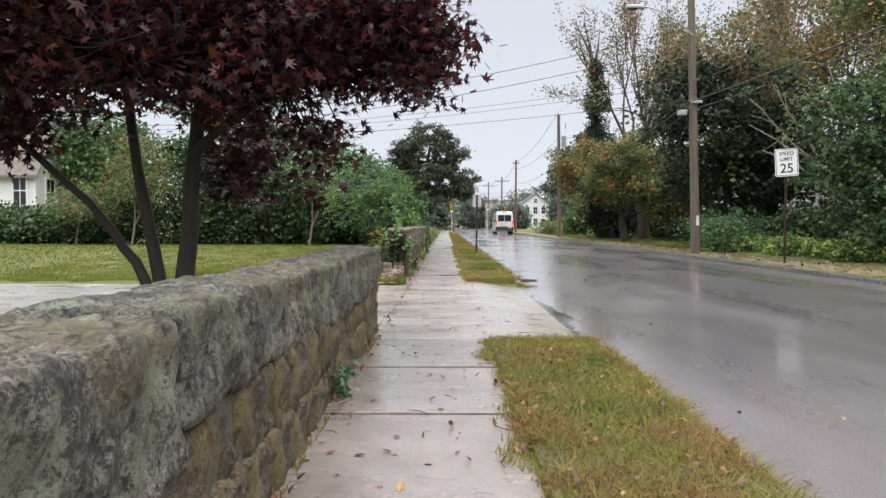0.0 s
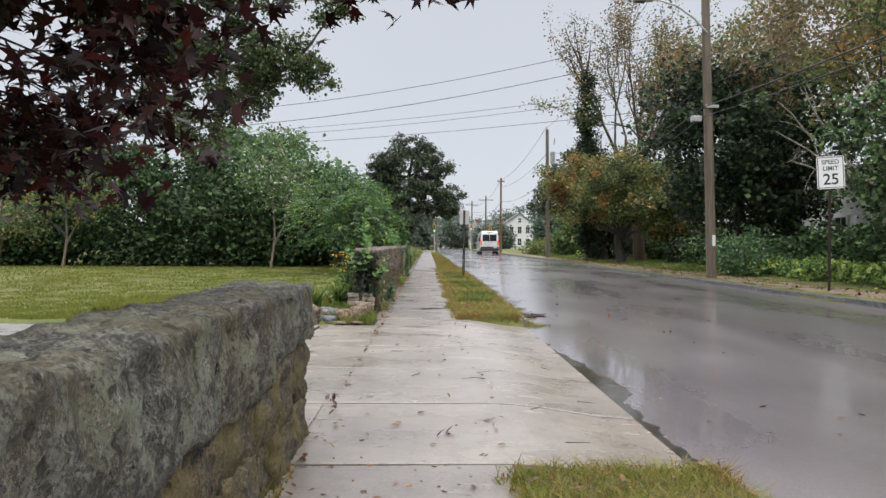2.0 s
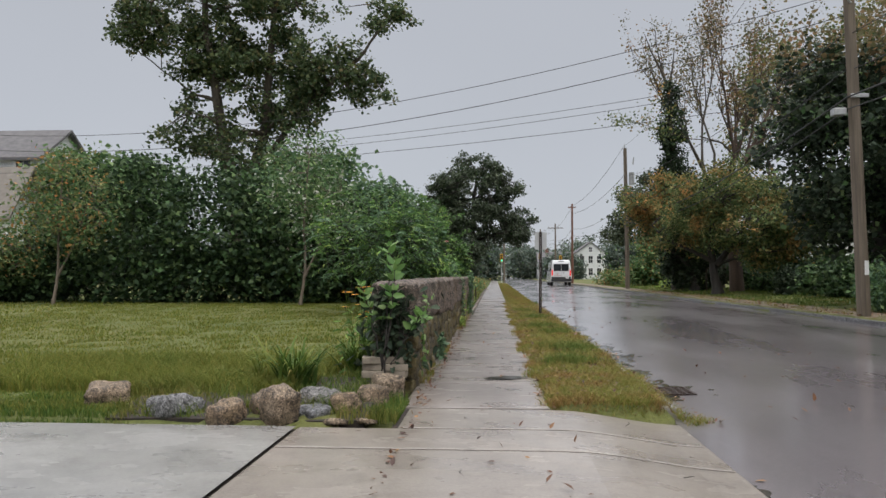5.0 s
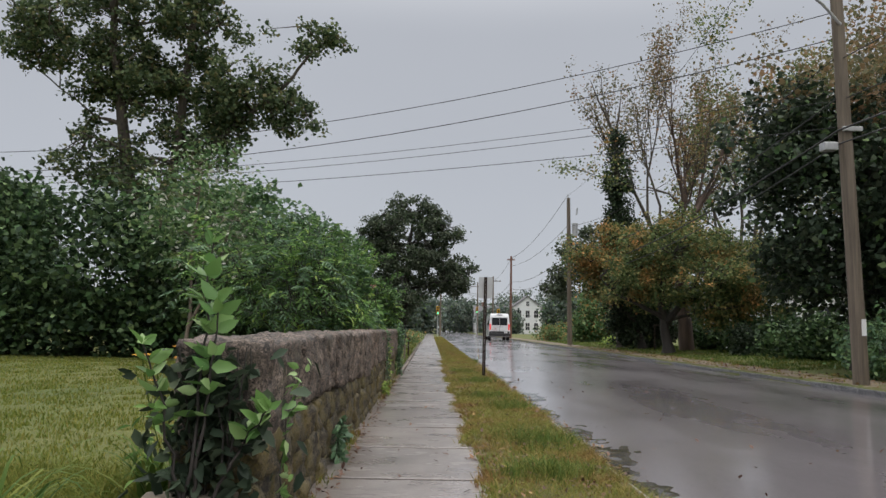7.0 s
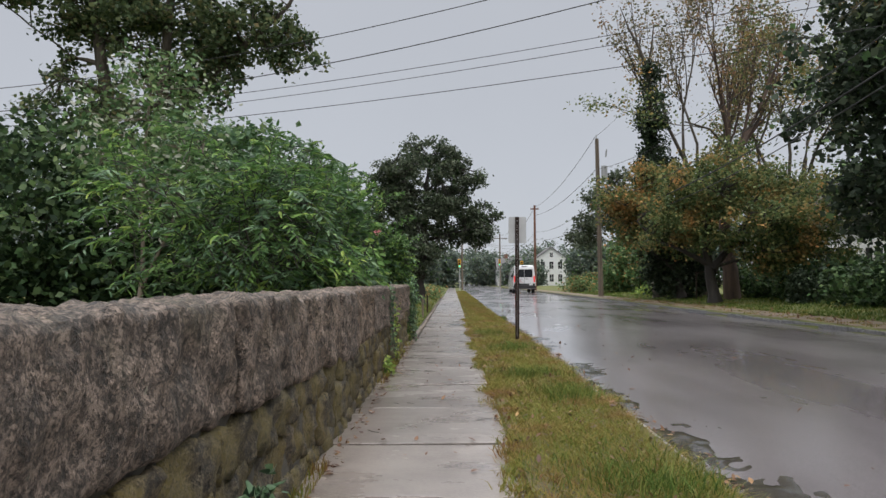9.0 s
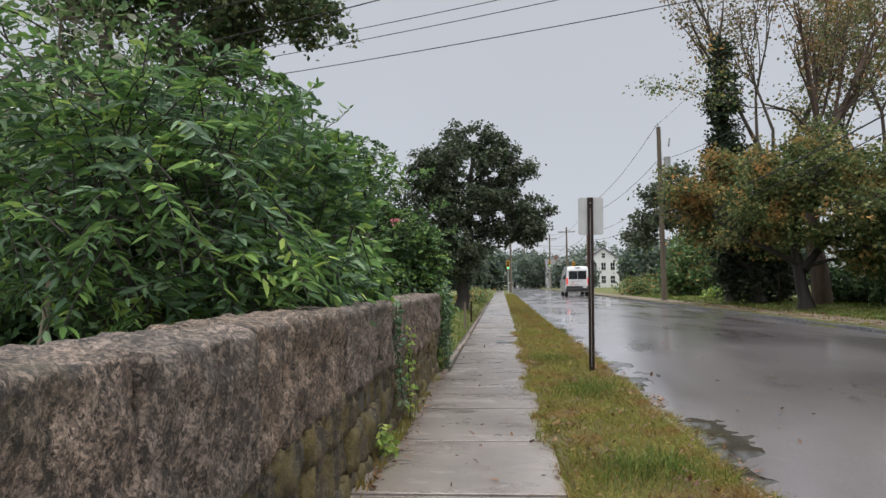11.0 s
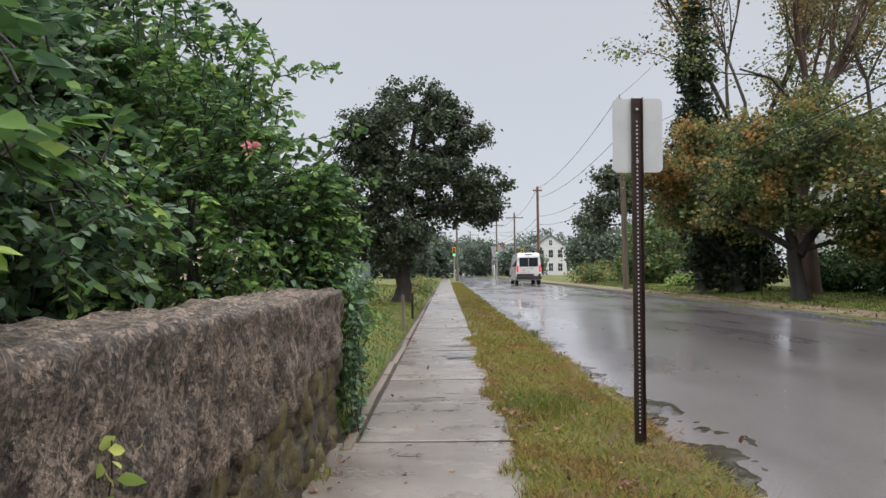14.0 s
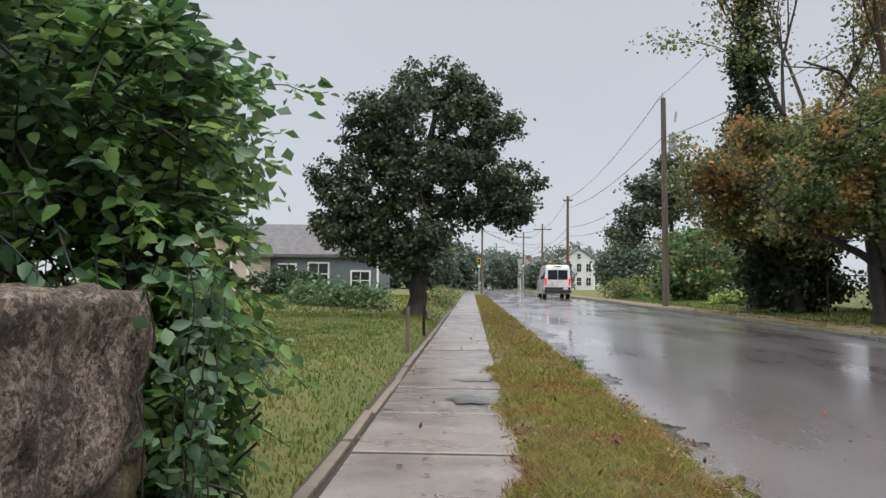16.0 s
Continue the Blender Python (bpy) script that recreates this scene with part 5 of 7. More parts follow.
# orange-tinted spreading trees over the far verge
tree("spreading_tree", "wide low tree with green and orange autumn leaves", (11.4, 47.6, 0.1), [([(11.4, 47.6, 0.1), (11.2, 47.6, 1.6), (11.0, 47.4, 3.0), (11.2, 47.3, 4.8)], 0.26, 0.07), ([(11.3, 47.6, 1.5), (12.6, 47.8, 3.0), (13.6, 48, 5.0)], 0.17, 0.05), ([(11.2, 47.6, 1.7), (10.0, 47.4, 2.3), (8.9, 47.6, 2.8), (8.2, 47.9, 3.6)], 0.12, 0.03)],
     boughs([(11.0, 47.3, 4.9, 2.0, 2.0, 1.1, 1.8), (9.4, 47.4, 4.0, 1.3, 1.5, 0.8, 1.1), (13.2, 47.6, 4.6, 1.9, 2.0, 1.3, 1.4), (12.6, 45.4, 3.5, 1.5, 1.5, 0.9, 0.9), (12.2, 47.6, 6.2, 1.7, 1.7, 0.8, 0.9), (14.6, 46.6, 3.0, 1.4, 1.4, 1.1, 0.8), (14.8, 49.4, 5.0, 1.9, 2.0, 1.5, 1.1), (10.2, 48.4, 5.9, 1.1, 1.1, 0.6, 0.5), (15.8, 46.4, 4.6, 1.4, 1.5, 1.4, 0.8), (12.8, 46.6, 2.6, 1.6, 1.4, 0.7, 0.7), (9.6, 47.8, 3.0, 1.0, 1.2, 0.5, 0.5), (10.4, 47.2, 3.0, 1.2, 1.2, 0.9, 0.8), (13.6, 46.8, 2.4, 1.6, 1.4, 1.0, 1.0), (15.2, 46.2, 2.6, 1.5, 1.3, 1.2, 0.9)], 100, 0.5, 1.0, 903, 0.55), 720, 46, 0.27, "clump", 0.15, L_TURNING, BARK_DARK, 340, limbs=40, twig=0.025, shell=0.15)
tree("spreading_tree", "low orange-leaved tree reaching over the kerb", (12.2, 55.0, 0.1), [([(12.2, 55.0, 0.1), (11.8, 55.0, 1.8), (11.0, 54.8, 3.6)], 0.24, 0.06), ([(12.1, 55.0, 1.4), (10.2, 54.6, 2.9), (8.8, 54.2, 4.4)], 0.13, 0.03)],
     boughs([(10.2, 54.6, 4.5, 1.8, 1.9, 1.0, 1.9), (8.7, 54.0, 5.2, 1.1, 1.2, 0.8, 0.9), (12.2, 55.0, 5.2, 1.8, 2.0, 1.2, 1.3), (10.8, 54.6, 6.2, 1.2, 1.2, 0.7, 0.6), (7.7, 53.6, 5.9, 0.6, 0.8, 0.6, 0.25), (13.6, 54.6, 4.2, 1.4, 1.5, 1.0, 0.8), (11.6, 53.6, 3.4, 1.1, 1.1, 0.6, 0.4), (12.0, 54.0, 3.0, 1.5, 1.3, 0.9, 0.8), (9.6, 54.2, 3.6, 1.0, 1.0, 0.7, 0.5)], 75, 0.5, 1.0, 904, 0.55), 480, 46, 0.25, "clump", 0.15, (L_TURNING, L_ORANGE, 0.12), BARK_DARK, 341, limbs=30, twig=0.025, shell=0.2)
tree("ivy_tree", "old trunk buried in a dark skirt of ivy", (12.7, 56.6, 0.1), [([(12.7, 56.6, 0.1), (12.7, 56.6, 3), (12.6, 56.6, 6)], 0.35, 0.12)],
     [(12.5, 56.0, 1.3, 1.8, 1.5, 1.4, 1.8), (12.2, 55.8, 3.2, 2.0, 1.7, 1.3, 1.6), (11.4, 55.6, 2.2, 0.9, 0.9, 1.2, 0.6)], 230, 46, 0.26, "clump", 0.2, L_IVY, BARK_DARK, 342, shell=0.6, twigs=0.3)
# ivy-clad snag with bare fork
tree("ivy_snag", "tall dead trunk clad in ivy with a bare forked top", (11.8, 57.8, 0.1), [([(11.8, 57.8, 0.1), (11.6, 57.8, 5), (11.5, 57.8, 9), (11.35, 57.8, 13.2)], 0.32, 0.13)],
     [(11.6, 57.7, 7.0, 1.15, 1.1, 2.0, 1.4), (11.5, 57.7, 10.4, 0.8, 0.8, 1.9, 1.1), (11.4, 57.7, 12.6, 0.5, 0.5, 0.9, 0.4)], 190, 46, 0.2, "clump", 0.17, (L_IVY, L_HEDGE, 0.2), BARK, 343, limbs=6, shell=0.5,
     extra=[([(11.35, 57.8, 13.0), (10.9, 57.8, 14.2), (10.3, 57.8, 15.4), (9.85, 57.8, 16.6)], 0.11, 0.02), ([(11.35, 57.8, 13.0), (11.6, 57.8, 14.3), (11.75, 57.8, 15.7)], 0.1, 0.02), ([(10.9, 57.8, 14.2), (10.95, 57.8, 15.0), (10.8, 57.8, 15.6)], 0.04, 0.012)], twigs=0.3)
grown_tree("thinning_tree", "tall thinning tree with bare upright limbs and sparse brown leaves", (13.6, 51.6, 0.1), 18, 355, L_SPARSE, BARK_RED, 0.42, 0.28, 4, 0.24, 3, 0.15, 13, 0.26, bare=0.35, wide=0.5, wander=0.12)
grown_tree("thinning_tree", "tall thinning tree with sparse olive and brown leaves", (15.2, 60.5, 0.1), 22, 351, L_SPARSE, BARK, 0.36, 0.3, 4, 0.26, 3, 0.17, 13, 0.32, bare=0.2, wide=0.5, wander=0.12)
grown_tree("thinning_tree", "tall thinning tree with sparse olive and brown leaves", (20.0, 57, 0.1), 20, 352, L_TURNING, BARK, 0.34, 0.28, 5, 0.42, 3, 0.18, 20, 0.4)
grown_tree("thinning_tree", "tall thinning tree with sparse olive and brown leaves", (17.4, 44, 0.1), 15, 353, L_TURNING, BARK, 0.3, 0.26, 5, 0.42, 3, 0.17, 22, 0.38)
# further right-hand greenery
tree("round_bush_tree", "rounded dense green tree beside the pole", (15.2, 76, 0), [([(15.2, 76, 0), (15.2, 76, 3)], 0.2, 0.06)], [(15.2, 76, 2.6, 3.0, 2.6, 2.0, 1), (13.4, 75, 1.2, 1.6, 1.4, 1.0, 0.4)], 220, 34, 0.32, "clump", 0.26, (L_MID, L_AUTUMN, 0.2), BARK, 360, shell=0.6)
tree("dark_pine", "open dark pine behind the poles", (17.2, 92, 0), [([(17.2, 92, 0), (17.2, 92, 6), (17.0, 92, 11)], 0.28, 0.06)], [(16.0, 92, 9.3, 2.6, 2.0, 1.3, 1), (15.0, 92, 6.9, 2.2, 2.0, 1.1, 0.9), (18.5, 92, 8.2, 2.4, 2.0, 1.3, 0.9), (13.2, 92, 5.2, 1.6, 1.4, 0.9, 0.6), (17, 92, 11.4, 1.3, 1.2, 0.9, 0.4)], 200, 34, 0.4, "clump", 0.32, L_OAK, BARK, 361, limbs=24, shell=0.3)
shrub("roadside_bush", "low tawny roadside bush", (11.8, 84, 0), [(11.6, 84, 0.75, 1.7, 1.6, 0.7, 1), (13.6, 86, 0.9, 1.8, 1.6, 0.85, 1)], 100, 30, 0.25, "clump", 0.2, (L_AUTUMN, L_MID, 0.5), 362, 4)
shrub("hosta_bed", "bed of yellow-green hostas on the far lawn", (14.2, 66.5, 0.1), [(13.4, 66.5, 0.35, 0.8, 0.7, 0.3, 1), (15.2, 66.2, 0.3, 0.9, 0.7, 0.28, 1)], 60, 24, 0.16, "ovate", 0.26, (L_YELLOWGREEN, L_MID, 0.3), 363, 4)
for k in range(6):
    sx, sy = 11.9 + 0.35 * (k % 2), 21.6 + 1.9 * k
    shrub("low_shrub", "low yellow-green leafy shrub on the far bank", (sx, sy, 0.05), [(sx, sy, 0.32, 0.75, 0.95, 0.3, 1)], 40, 30, 0.13, "ovate", 0.14, (L_YELLOWGREEN, L_MID, 0.45), 370 + k, 3, group="low shrubs")
shrub("bank_shrub", "leafy green shrub behind the utility pole", (11.3, 29.6, 0.05), [(11.1, 29.6, 0.7, 0.9, 1.2, 0.65, 1), (12.2, 31, 0.85, 1.1, 1.2, 0.8, 1)], 110, 28, 0.2, "ovate", 0.15, (L_MID, L_DEEP, 0.5), 380, 4)
for k, (sx, sy) in enumerate([(13.4, 19.5), (14.4, 25.5), (14.6, 30.0), (16.5, 37), (14.6, 40.5), (16.2, 48.5), (17.2, 45.5), (15.6, 53.5), (17.5, 51)]):
    shrub("understory_shrub", "dark understory shrub below the trees", (sx, sy, 0.05), [(sx, sy, 0.9, 1.7, 1.7, 0.9, 1)], 110, 30, 0.3, "clump", 0.2, (L_HEDGE, L_MID, 0.4), 385 + k, 3, group="understory", twigs=0.3)
shrub("dark_shrub", "small dark conical shrub in the shade", (13.6, 44.2, 0.1), [(13.6, 44.2, 0.7, 0.5, 0.5, 0.75, 1)], 50, 36, 0.12, "clump", 0.13, L_IVY, 395, 3)

# far greenery that closes the street; distance haze is put into its leaf colour
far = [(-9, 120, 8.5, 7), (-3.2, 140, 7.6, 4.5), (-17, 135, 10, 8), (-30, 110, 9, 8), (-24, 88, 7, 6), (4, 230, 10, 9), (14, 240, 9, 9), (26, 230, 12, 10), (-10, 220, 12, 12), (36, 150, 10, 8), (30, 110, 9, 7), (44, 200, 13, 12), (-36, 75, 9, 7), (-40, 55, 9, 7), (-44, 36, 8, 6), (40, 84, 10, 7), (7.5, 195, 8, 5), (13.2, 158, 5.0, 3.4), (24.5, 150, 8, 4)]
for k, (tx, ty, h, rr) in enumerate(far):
    tree("far_tree", "distant tree with haze painted into its grey-green leaves", (tx, ty, 0), [([(tx, ty, 0), (tx, ty, h * 0.6)], 0.3, 0.08)], [(tx, ty, h * 0.52, rr, rr * 0.7, h * 0.48, 1), (tx + rr * 0.5, ty, h * 0.36, rr * 0.6, rr * 0.5, h * 0.34, 0.5)], 220, 26, 0.7, "clump", 0.55, (L_FAR_HAZE, L_MID, 0.1), BARK, 400 + k, limbs=8, shell=0.55, group="far trees", twigs=0.2)


# ---- poles and wires ----
def cyl(bm, p, q, r0, r1=None, seg=12):
    p, q = Vector(p), Vector(q)
    d = q - p
    m = Matrix.Translation((p + q) / 2) @ d.to_track_quat("Z", "Y").to_matrix().to_4x4()
    bmesh.ops.create_cone(bm, cap_ends=True, segments=seg, radius1=r0, radius2=r0 if r1 is None else r1, depth=d.length, matrix=m)
    return bm


def cylinder(*a, **k):
    return cyl(bmesh.new(), *a, **k)


def utility_pole(at, height, r0, r1, wood, label, arms=(), lean=(0, 0)):
    ob = thing("utility_pole", label, "utility pole", at, "utility poles")
    n = 12
    z = np.linspace(-0.3, height, n)
    pts = np.stack([lean[0] * np.maximum(z, 0), lean[1] * np.maximum(z, 0), z], 1)
    part("pole", tubes("pole", [(pts, np.linspace(r0, r1, n)), (pts[-1:] + np.array([[0, 0, -0.02], [0, 0, 0.0], [0, 0, 0.012]]), [r1, r1, 0.002])], 14), wood, ob)
    for az, al in arms:
        part("crossarm", boxed(-al / 2, al / 2, -0.05, 0.05, az - 0.06, az + 0.06, bevel=0.01), wood, ob)
        for s in (-0.45, -0.2, 0.2, 0.45):
            part("insulator", cylinder((al * s, 0, az + 0.06), (al * s, 0, az + 0.2), 0.04, 0.025), STEEL, ob)
    return ob


P1 = (9.27, 27.67, 0.0)
LEAN1 = (-0.03, 0.0)
p1 = utility_pole(P1, 12.0, 0.165, 0.115, POLE_WOOD, "weathered wooden utility pole with a street lamp arm", ((11.3, 2.2),), LEAN1)
part("reflector_tag", boxed(-0.05, 0.05, -0.176, -0.17, 1.05, 1.4), TRIM, p1, "white marker strip nailed to the pole")
part("lamp_arm", tubes("lamp_arm", [(np.array([(-0.24, -0.12, 7.85), (-0.7, -0.25, 8.25), (-1.3, -0.4, 8.6), (-1.9, -0.5, 8.75), (-2.15, -0.52, 8.76)]), np.full(5, 0.032))], 8), STEEL, p1)
lb = boxed(-2.75, -2.1, -0.64, -0.40, 8.70, 8.83, bevel=0.04)
lamp = part("lamp_head", lb, STEEL, p1, "grey cobra-head street lamp")
part("lens", boxed(-2.68, -2.35, -0.60, -0.44, 8.665, 8.70, bevel=0.015), DARK_GLASS, lamp)
part("splice_box", boxed(-0.72, -0.42, -0.2, 0.05, 5.02, 5.2, bevel=0.02), STEEL, p1, "grey cable splice box on the wire")
part("cable_bracket", boxed(-0.3, 0.12, -0.2, -0.14, 5.45, 5.55, bevel=0.01), STEEL, p1)

P2 = (9.75, 64.2, -0.05)
p2 = utility_pole(P2, 10.3, 0.17, 0.12, POLE_WOOD, "wooden utility pole with a grey transformer can", (), (-0.012, 0))
part("transformer", cylinder((0.32, -0.1, 7.6), (0.32, -0.1, 8.5), 0.2), STEEL, p2, "grey transformer can bolted to the pole")
part("fuse_cutout", cylinder((0.42, -0.1, 9.1), (0.48, -0.1, 9.6), 0.05), STEEL, p2)
part("pole_pin", cylinder((-0.16, 0, 10.25), (-0.16, 0, 10.55), 0.04), STEEL, p2)
P3 = (9.2, 98.1, 0)
utility_pole(P3, 9.3, 0.15, 0.11, POLE_RED, "reddish wooden utility pole further up the street", ((8.9, 0.9),))
P4 = (9.6, 128, 0)
utility_pole(P4, 9.0, 0.16, 0.11, POLE_WOOD, "distant wooden utility pole with a crossarm", ((8.3, 2.4),))
P6 = (8.6, 150, 0)
utility_pole(P6, 9.4, 0.16, 0.11, POLE_WOOD, "distant wooden utility pole with a crossarm", ((8.6, 2.4),))
utility_pole((1.35, 106, 0), 7.6, 0.13, 0.09, POLE_WOOD, "slim wooden pole beside the sidewalk", ())
utility_pole((6.0, 205, 0), 10.5, 0.16, 0.11, POLE_WOOD, "very distant utility pole", ((9.6, 4.0),))
P_BACK = (9.3, -9.0, 0)
utility_pole(P_BACK, 12.0, 0.165, 0.115, POLE_WOOD, "weathered wooden utility pole behind the walk", ((11.3, 2.2),))
P_LEFT = (-30.0, 40.0, 0)
utility_pole(P_LEFT, 11.0, 0.165, 0.115, POLE_WOOD, "wooden utility pole behind the white house", ((10.6, 2.0),))


def wire(label, a, b, sag, r):
    a, b = np.array(a, float), np.array(b, float)
    t = np.linspace(0, 1, 40)[:, None]
    pts = a + (b - a) * t
    pts[:, 2] -= (4 * sag * t * (1 - t))[:, 0]
    tagged(part("overhead_wire", tubes("overhead_wire", [(pts, np.full(40, r))], 5), CABLE), label, "wire", "overhead wires")


def at_pole(p, z, lean=(0, 0), dx=0.0):
    return (p[0] + lean[0] * z + dx, p[1] + lean[1] * z, p[2] + z)


for z1, zl, sag, r in ((8.2, 8.2, 2.1, 0.010), (7.6, 7.6, 2.1, 0.011), (6.4, 6.6, 1.2, 0.007), (6.2, 6.4, 1.2, 0.007), (5.6, 5.8, 0.9, 0.008)):
    wire("black overhead wire crossing the street", at_pole(P1, z1, LEAN1), at_pole(P_LEFT, zl), sag, r)
for z1, z0, sag, r, dx in ((11.4, 11.4, 0.5, 0.008, -1.0), (11.4, 11.4, 0.5, 0.008, 1.0), (7.1, 7.4, 0.6, 0.012, 0), (6.2, 6.6, 0.7, 0.012, 0), (5.5, 5.6, 0.5, 0.022, -0.15), (5.2, 5.2, 0.5, 0.016, -0.15)):
    wire("black overhead cable along the street", at_pole(P1, z1, LEAN1, dx), at_pole(P_BACK, z0, (0, 0), dx), sag, r)
for z1, z2, sag, r in ((11.4, 10.4, 0.8, 0.008), (7.1, 8.3, 0.8, 0.012), (6.2, 6.3, 0.8, 0.014), (5.5, 5.3, 0.7, 0.022), (5.2, 4.9, 0.8, 0.016)):
    wire("black overhead cable between the street poles", at_pole(P1, z1, LEAN1, -0.15), at_pole(P2, z2, (-0.012, 0), -0.12), sag, r)
for z1, z2, sag in ((10.4, 9.1, 0.7), (8.3, 8.2, 0.6), (6.3, 6.4, 0.6), (5.3, 5.6, 0.6)):
    wire("black overhead cable between the street poles", at_pole(P2, z1, (-0.012, 0), -0.12), at_pole(P3, z2), sag, 0.016)
for z1, z2, sag in ((9.1, 8.4, 0.5), (6.4, 6.4, 0.6), (5.6, 5.8, 0.5)):
    wire("black overhead cable between the street poles", at_pole(P3, z1), at_pole(P4, z2), sag, 0.018)
    wire("black overhead cable between the street poles", at_pole(P4, z2), at_pole(P6, z2), sag, 0.018)
    wire("black overhead cable over the crossing", at_pole(P4, z2), (1.35, 106, 6.6), sag, 0.018)


# ---- signs ----
def rounded_plate(w, h, th, r, seg=5):
    bm = bmesh.new()
    pts = []
    for cx, cz, a0 in ((w / 2 - r, h / 2 - r, 0), (-w / 2 + r, h / 2 - r, 90), (-w / 2 + r, -h / 2 + r, 180), (w / 2 - r, -h / 2 + r, 270)):
        for k in range(seg + 1):
            a = radians(a0 + 90 * k / seg)
            pts.append((cx + r * math.cos(a), cz + r * math.sin(a)))
    f = [bm.verts.new((x, -th / 2, z)) for x, z in pts]
    b = [bm.verts.new((x, th / 2, z)) for x, z in pts]
    bm.faces.new(f)
    bm.faces.new(b[::-1])
    n = len(pts)
    for k in range(n):
        bm.faces.new((f[k], b[k], b[(k + 1) % n], f[(k + 1) % n]))
    bmesh.ops.recalc_face_normals(bm, faces=bm.faces)
    return bm


def lettering(text, size, mat, parent, m):
    c = bpy.data.curves.new("lettering", "FONT")
    c.body, c.size, c.align_x, c.align_y, c.extrude, c.offset = text, size, "CENTER", "CENTER", 0.001, size * 0.012
    tmp = bpy.data.objects.new("lettering", c)
    scene.collection.objects.link(tmp)
    me = bpy.data.meshes.new_from_object(tmp.evaluated_get(bpy.context.evaluated_depsgraph_get()))
    bpy.data.objects.remove(tmp)
    me.materials.clear()
    ob = part("lettering", me, mat, parent)
    ob.matrix_basis = m
    return ob


limit = thing("speed_limit_sign", "white speed limit 25 sign on a dark steel post", "road sign", (9.56, 21.0, 0.03))
limit.rotation_euler = (0, 0, radians(-9))
part("post", boxed(-0.03, 0.03, 0.02, 0.06, -0.3, 2.95, bevel=0.006), POST_RUST, limit)
plate = part("sign_plate", rounded_plate(0.61, 0.76, 0.006, 0.045), SIGN_WHITE, limit, "white rectangular plate with black border")
plate.matrix_basis = pose(0, 0, 2.76, 0, -3, 0)
bord = bmesh.new()
for x0, x1, z0, z1 in ((-0.285, 0.285, 0.345, 0.36), (-0.285, 0.285, -0.36, -0.345), (-0.285, -0.27, -0.345, 0.345), (0.27, 0.285, -0.345, 0.345)):
    box(bord, x0, x1, -0.0062, -0.0032, z0, z1)
part("border", bord, BLACK, plate)
for txt, sz, z in (("SPEED", 0.145, 0.24), ("LIMIT", 0.145, 0.09), ("25", 0.36, -0.17)):
    lettering(txt, sz, BLACK, plate, pose(0, -0.005, z, 90, 0, 0))

parking = thing("parking_sign", "aluminium sign seen from behind on a perforated rusty post", "road sign", (1.30, 27.95, 0.03))
parking.rotation_euler = (0, radians(0.5), radians(-2))
pb = boxed(-0.034, -0.028, -0.014, 0.014, -0.3, 2.13)
box(pb, 0.028, 0.034, -0.014, 0.014, -0.3, 2.13)
box(pb, -0.028, 0.028, 0.008, 0.014, -0.3, 2.13)
part("post", pb, POST_RUST, parking)
holes = bmesh.new()
for k in range(76):
    cyl(holes, (0.0, 0.0072, 0.08 + 0.0254 * k), (0.0, 0.006, 0.08 + 0.0254 * k), 0.006, seg=8)
part("perforation", holes, SIGN_BACK, parking, "row of punched holes down the post")
sp = part("sign_plate", rounded_plate(0.305, 0.457, 0.004, 0.03), SIGN_BACK, parking, "bare metal back of the plate")
sp.matrix_basis = pose(0.005, 0.018, 1.90)
for z in (1.74, 2.06):
    part("bolt", cylinder((0, 0.004, z), (0, -0.004, z), 0.009, seg=6), STEEL, parking)
wr = np.random.default_rng(530)
blades("gutter_weed", "upright green weed tuft rooted at the kerb", 1.62 + wr.normal(size=160) * 0.04, 36.4 + wr.normal(size=160) * 0.05, 0.2, G_GREEN, 531, 0.006, 0.35, zf=lambda x, y: -0.11 + 0 * x)
for k, (sx, sy, h, mt) in enumerate([(-0.74, 38.6, 0.62, POLE_WOOD), (-0.72, 42.4, 0.55, POST_RUST)]):
    st = thing("lawn_stake", "short weathered stake at the lawn's edge", "stake", (sx, sy, 0.02), "lawn stakes")
    part("stake", boxed(-0.03, 0.03, -0.02, 0.02, -0.1, h, bevel=0.006), mt, st)

# storm drain
drain = thing("storm_drain", "cast iron storm drain grate in the gutter", "drain grate", (1.86, 15.75, road_z(1.86, 15.75) + 0.012))
drain.scale = (0.66, 0.7, 1)
part("pit", boxed(-0.27, 0.27, -0.3, 0.3, -0.012, -0.007), BLACK, drain)
gf = boxed(-0.3, -0.26, -0.33, 0.33, -0.02, 0.006)
for a in ((0.26, 0.3, -0.33, 0.33), (-0.26, 0.26, -0.33, -0.29), (-0.26, 0.26, 0.29, 0.33)):
    box(gf, *a, -0.02, 0.006)
part("rim", gf, POST_RUST, drain)
for k in range(5):
    part("bar", boxed(-0.26, 0.26, -0.21 + 0.105 * k - 0.02, -0.21 + 0.105 * k + 0.02, -0.006, 0.005), POST_RUST, drain)
for k in range(4):
    part("bar", boxed(-0.18 + 0.12 * k - 0.016, -0.18 + 0.12 * k + 0.016, -0.29, 0.29, -0.0065, 0.0035), POST_RUST, drain)


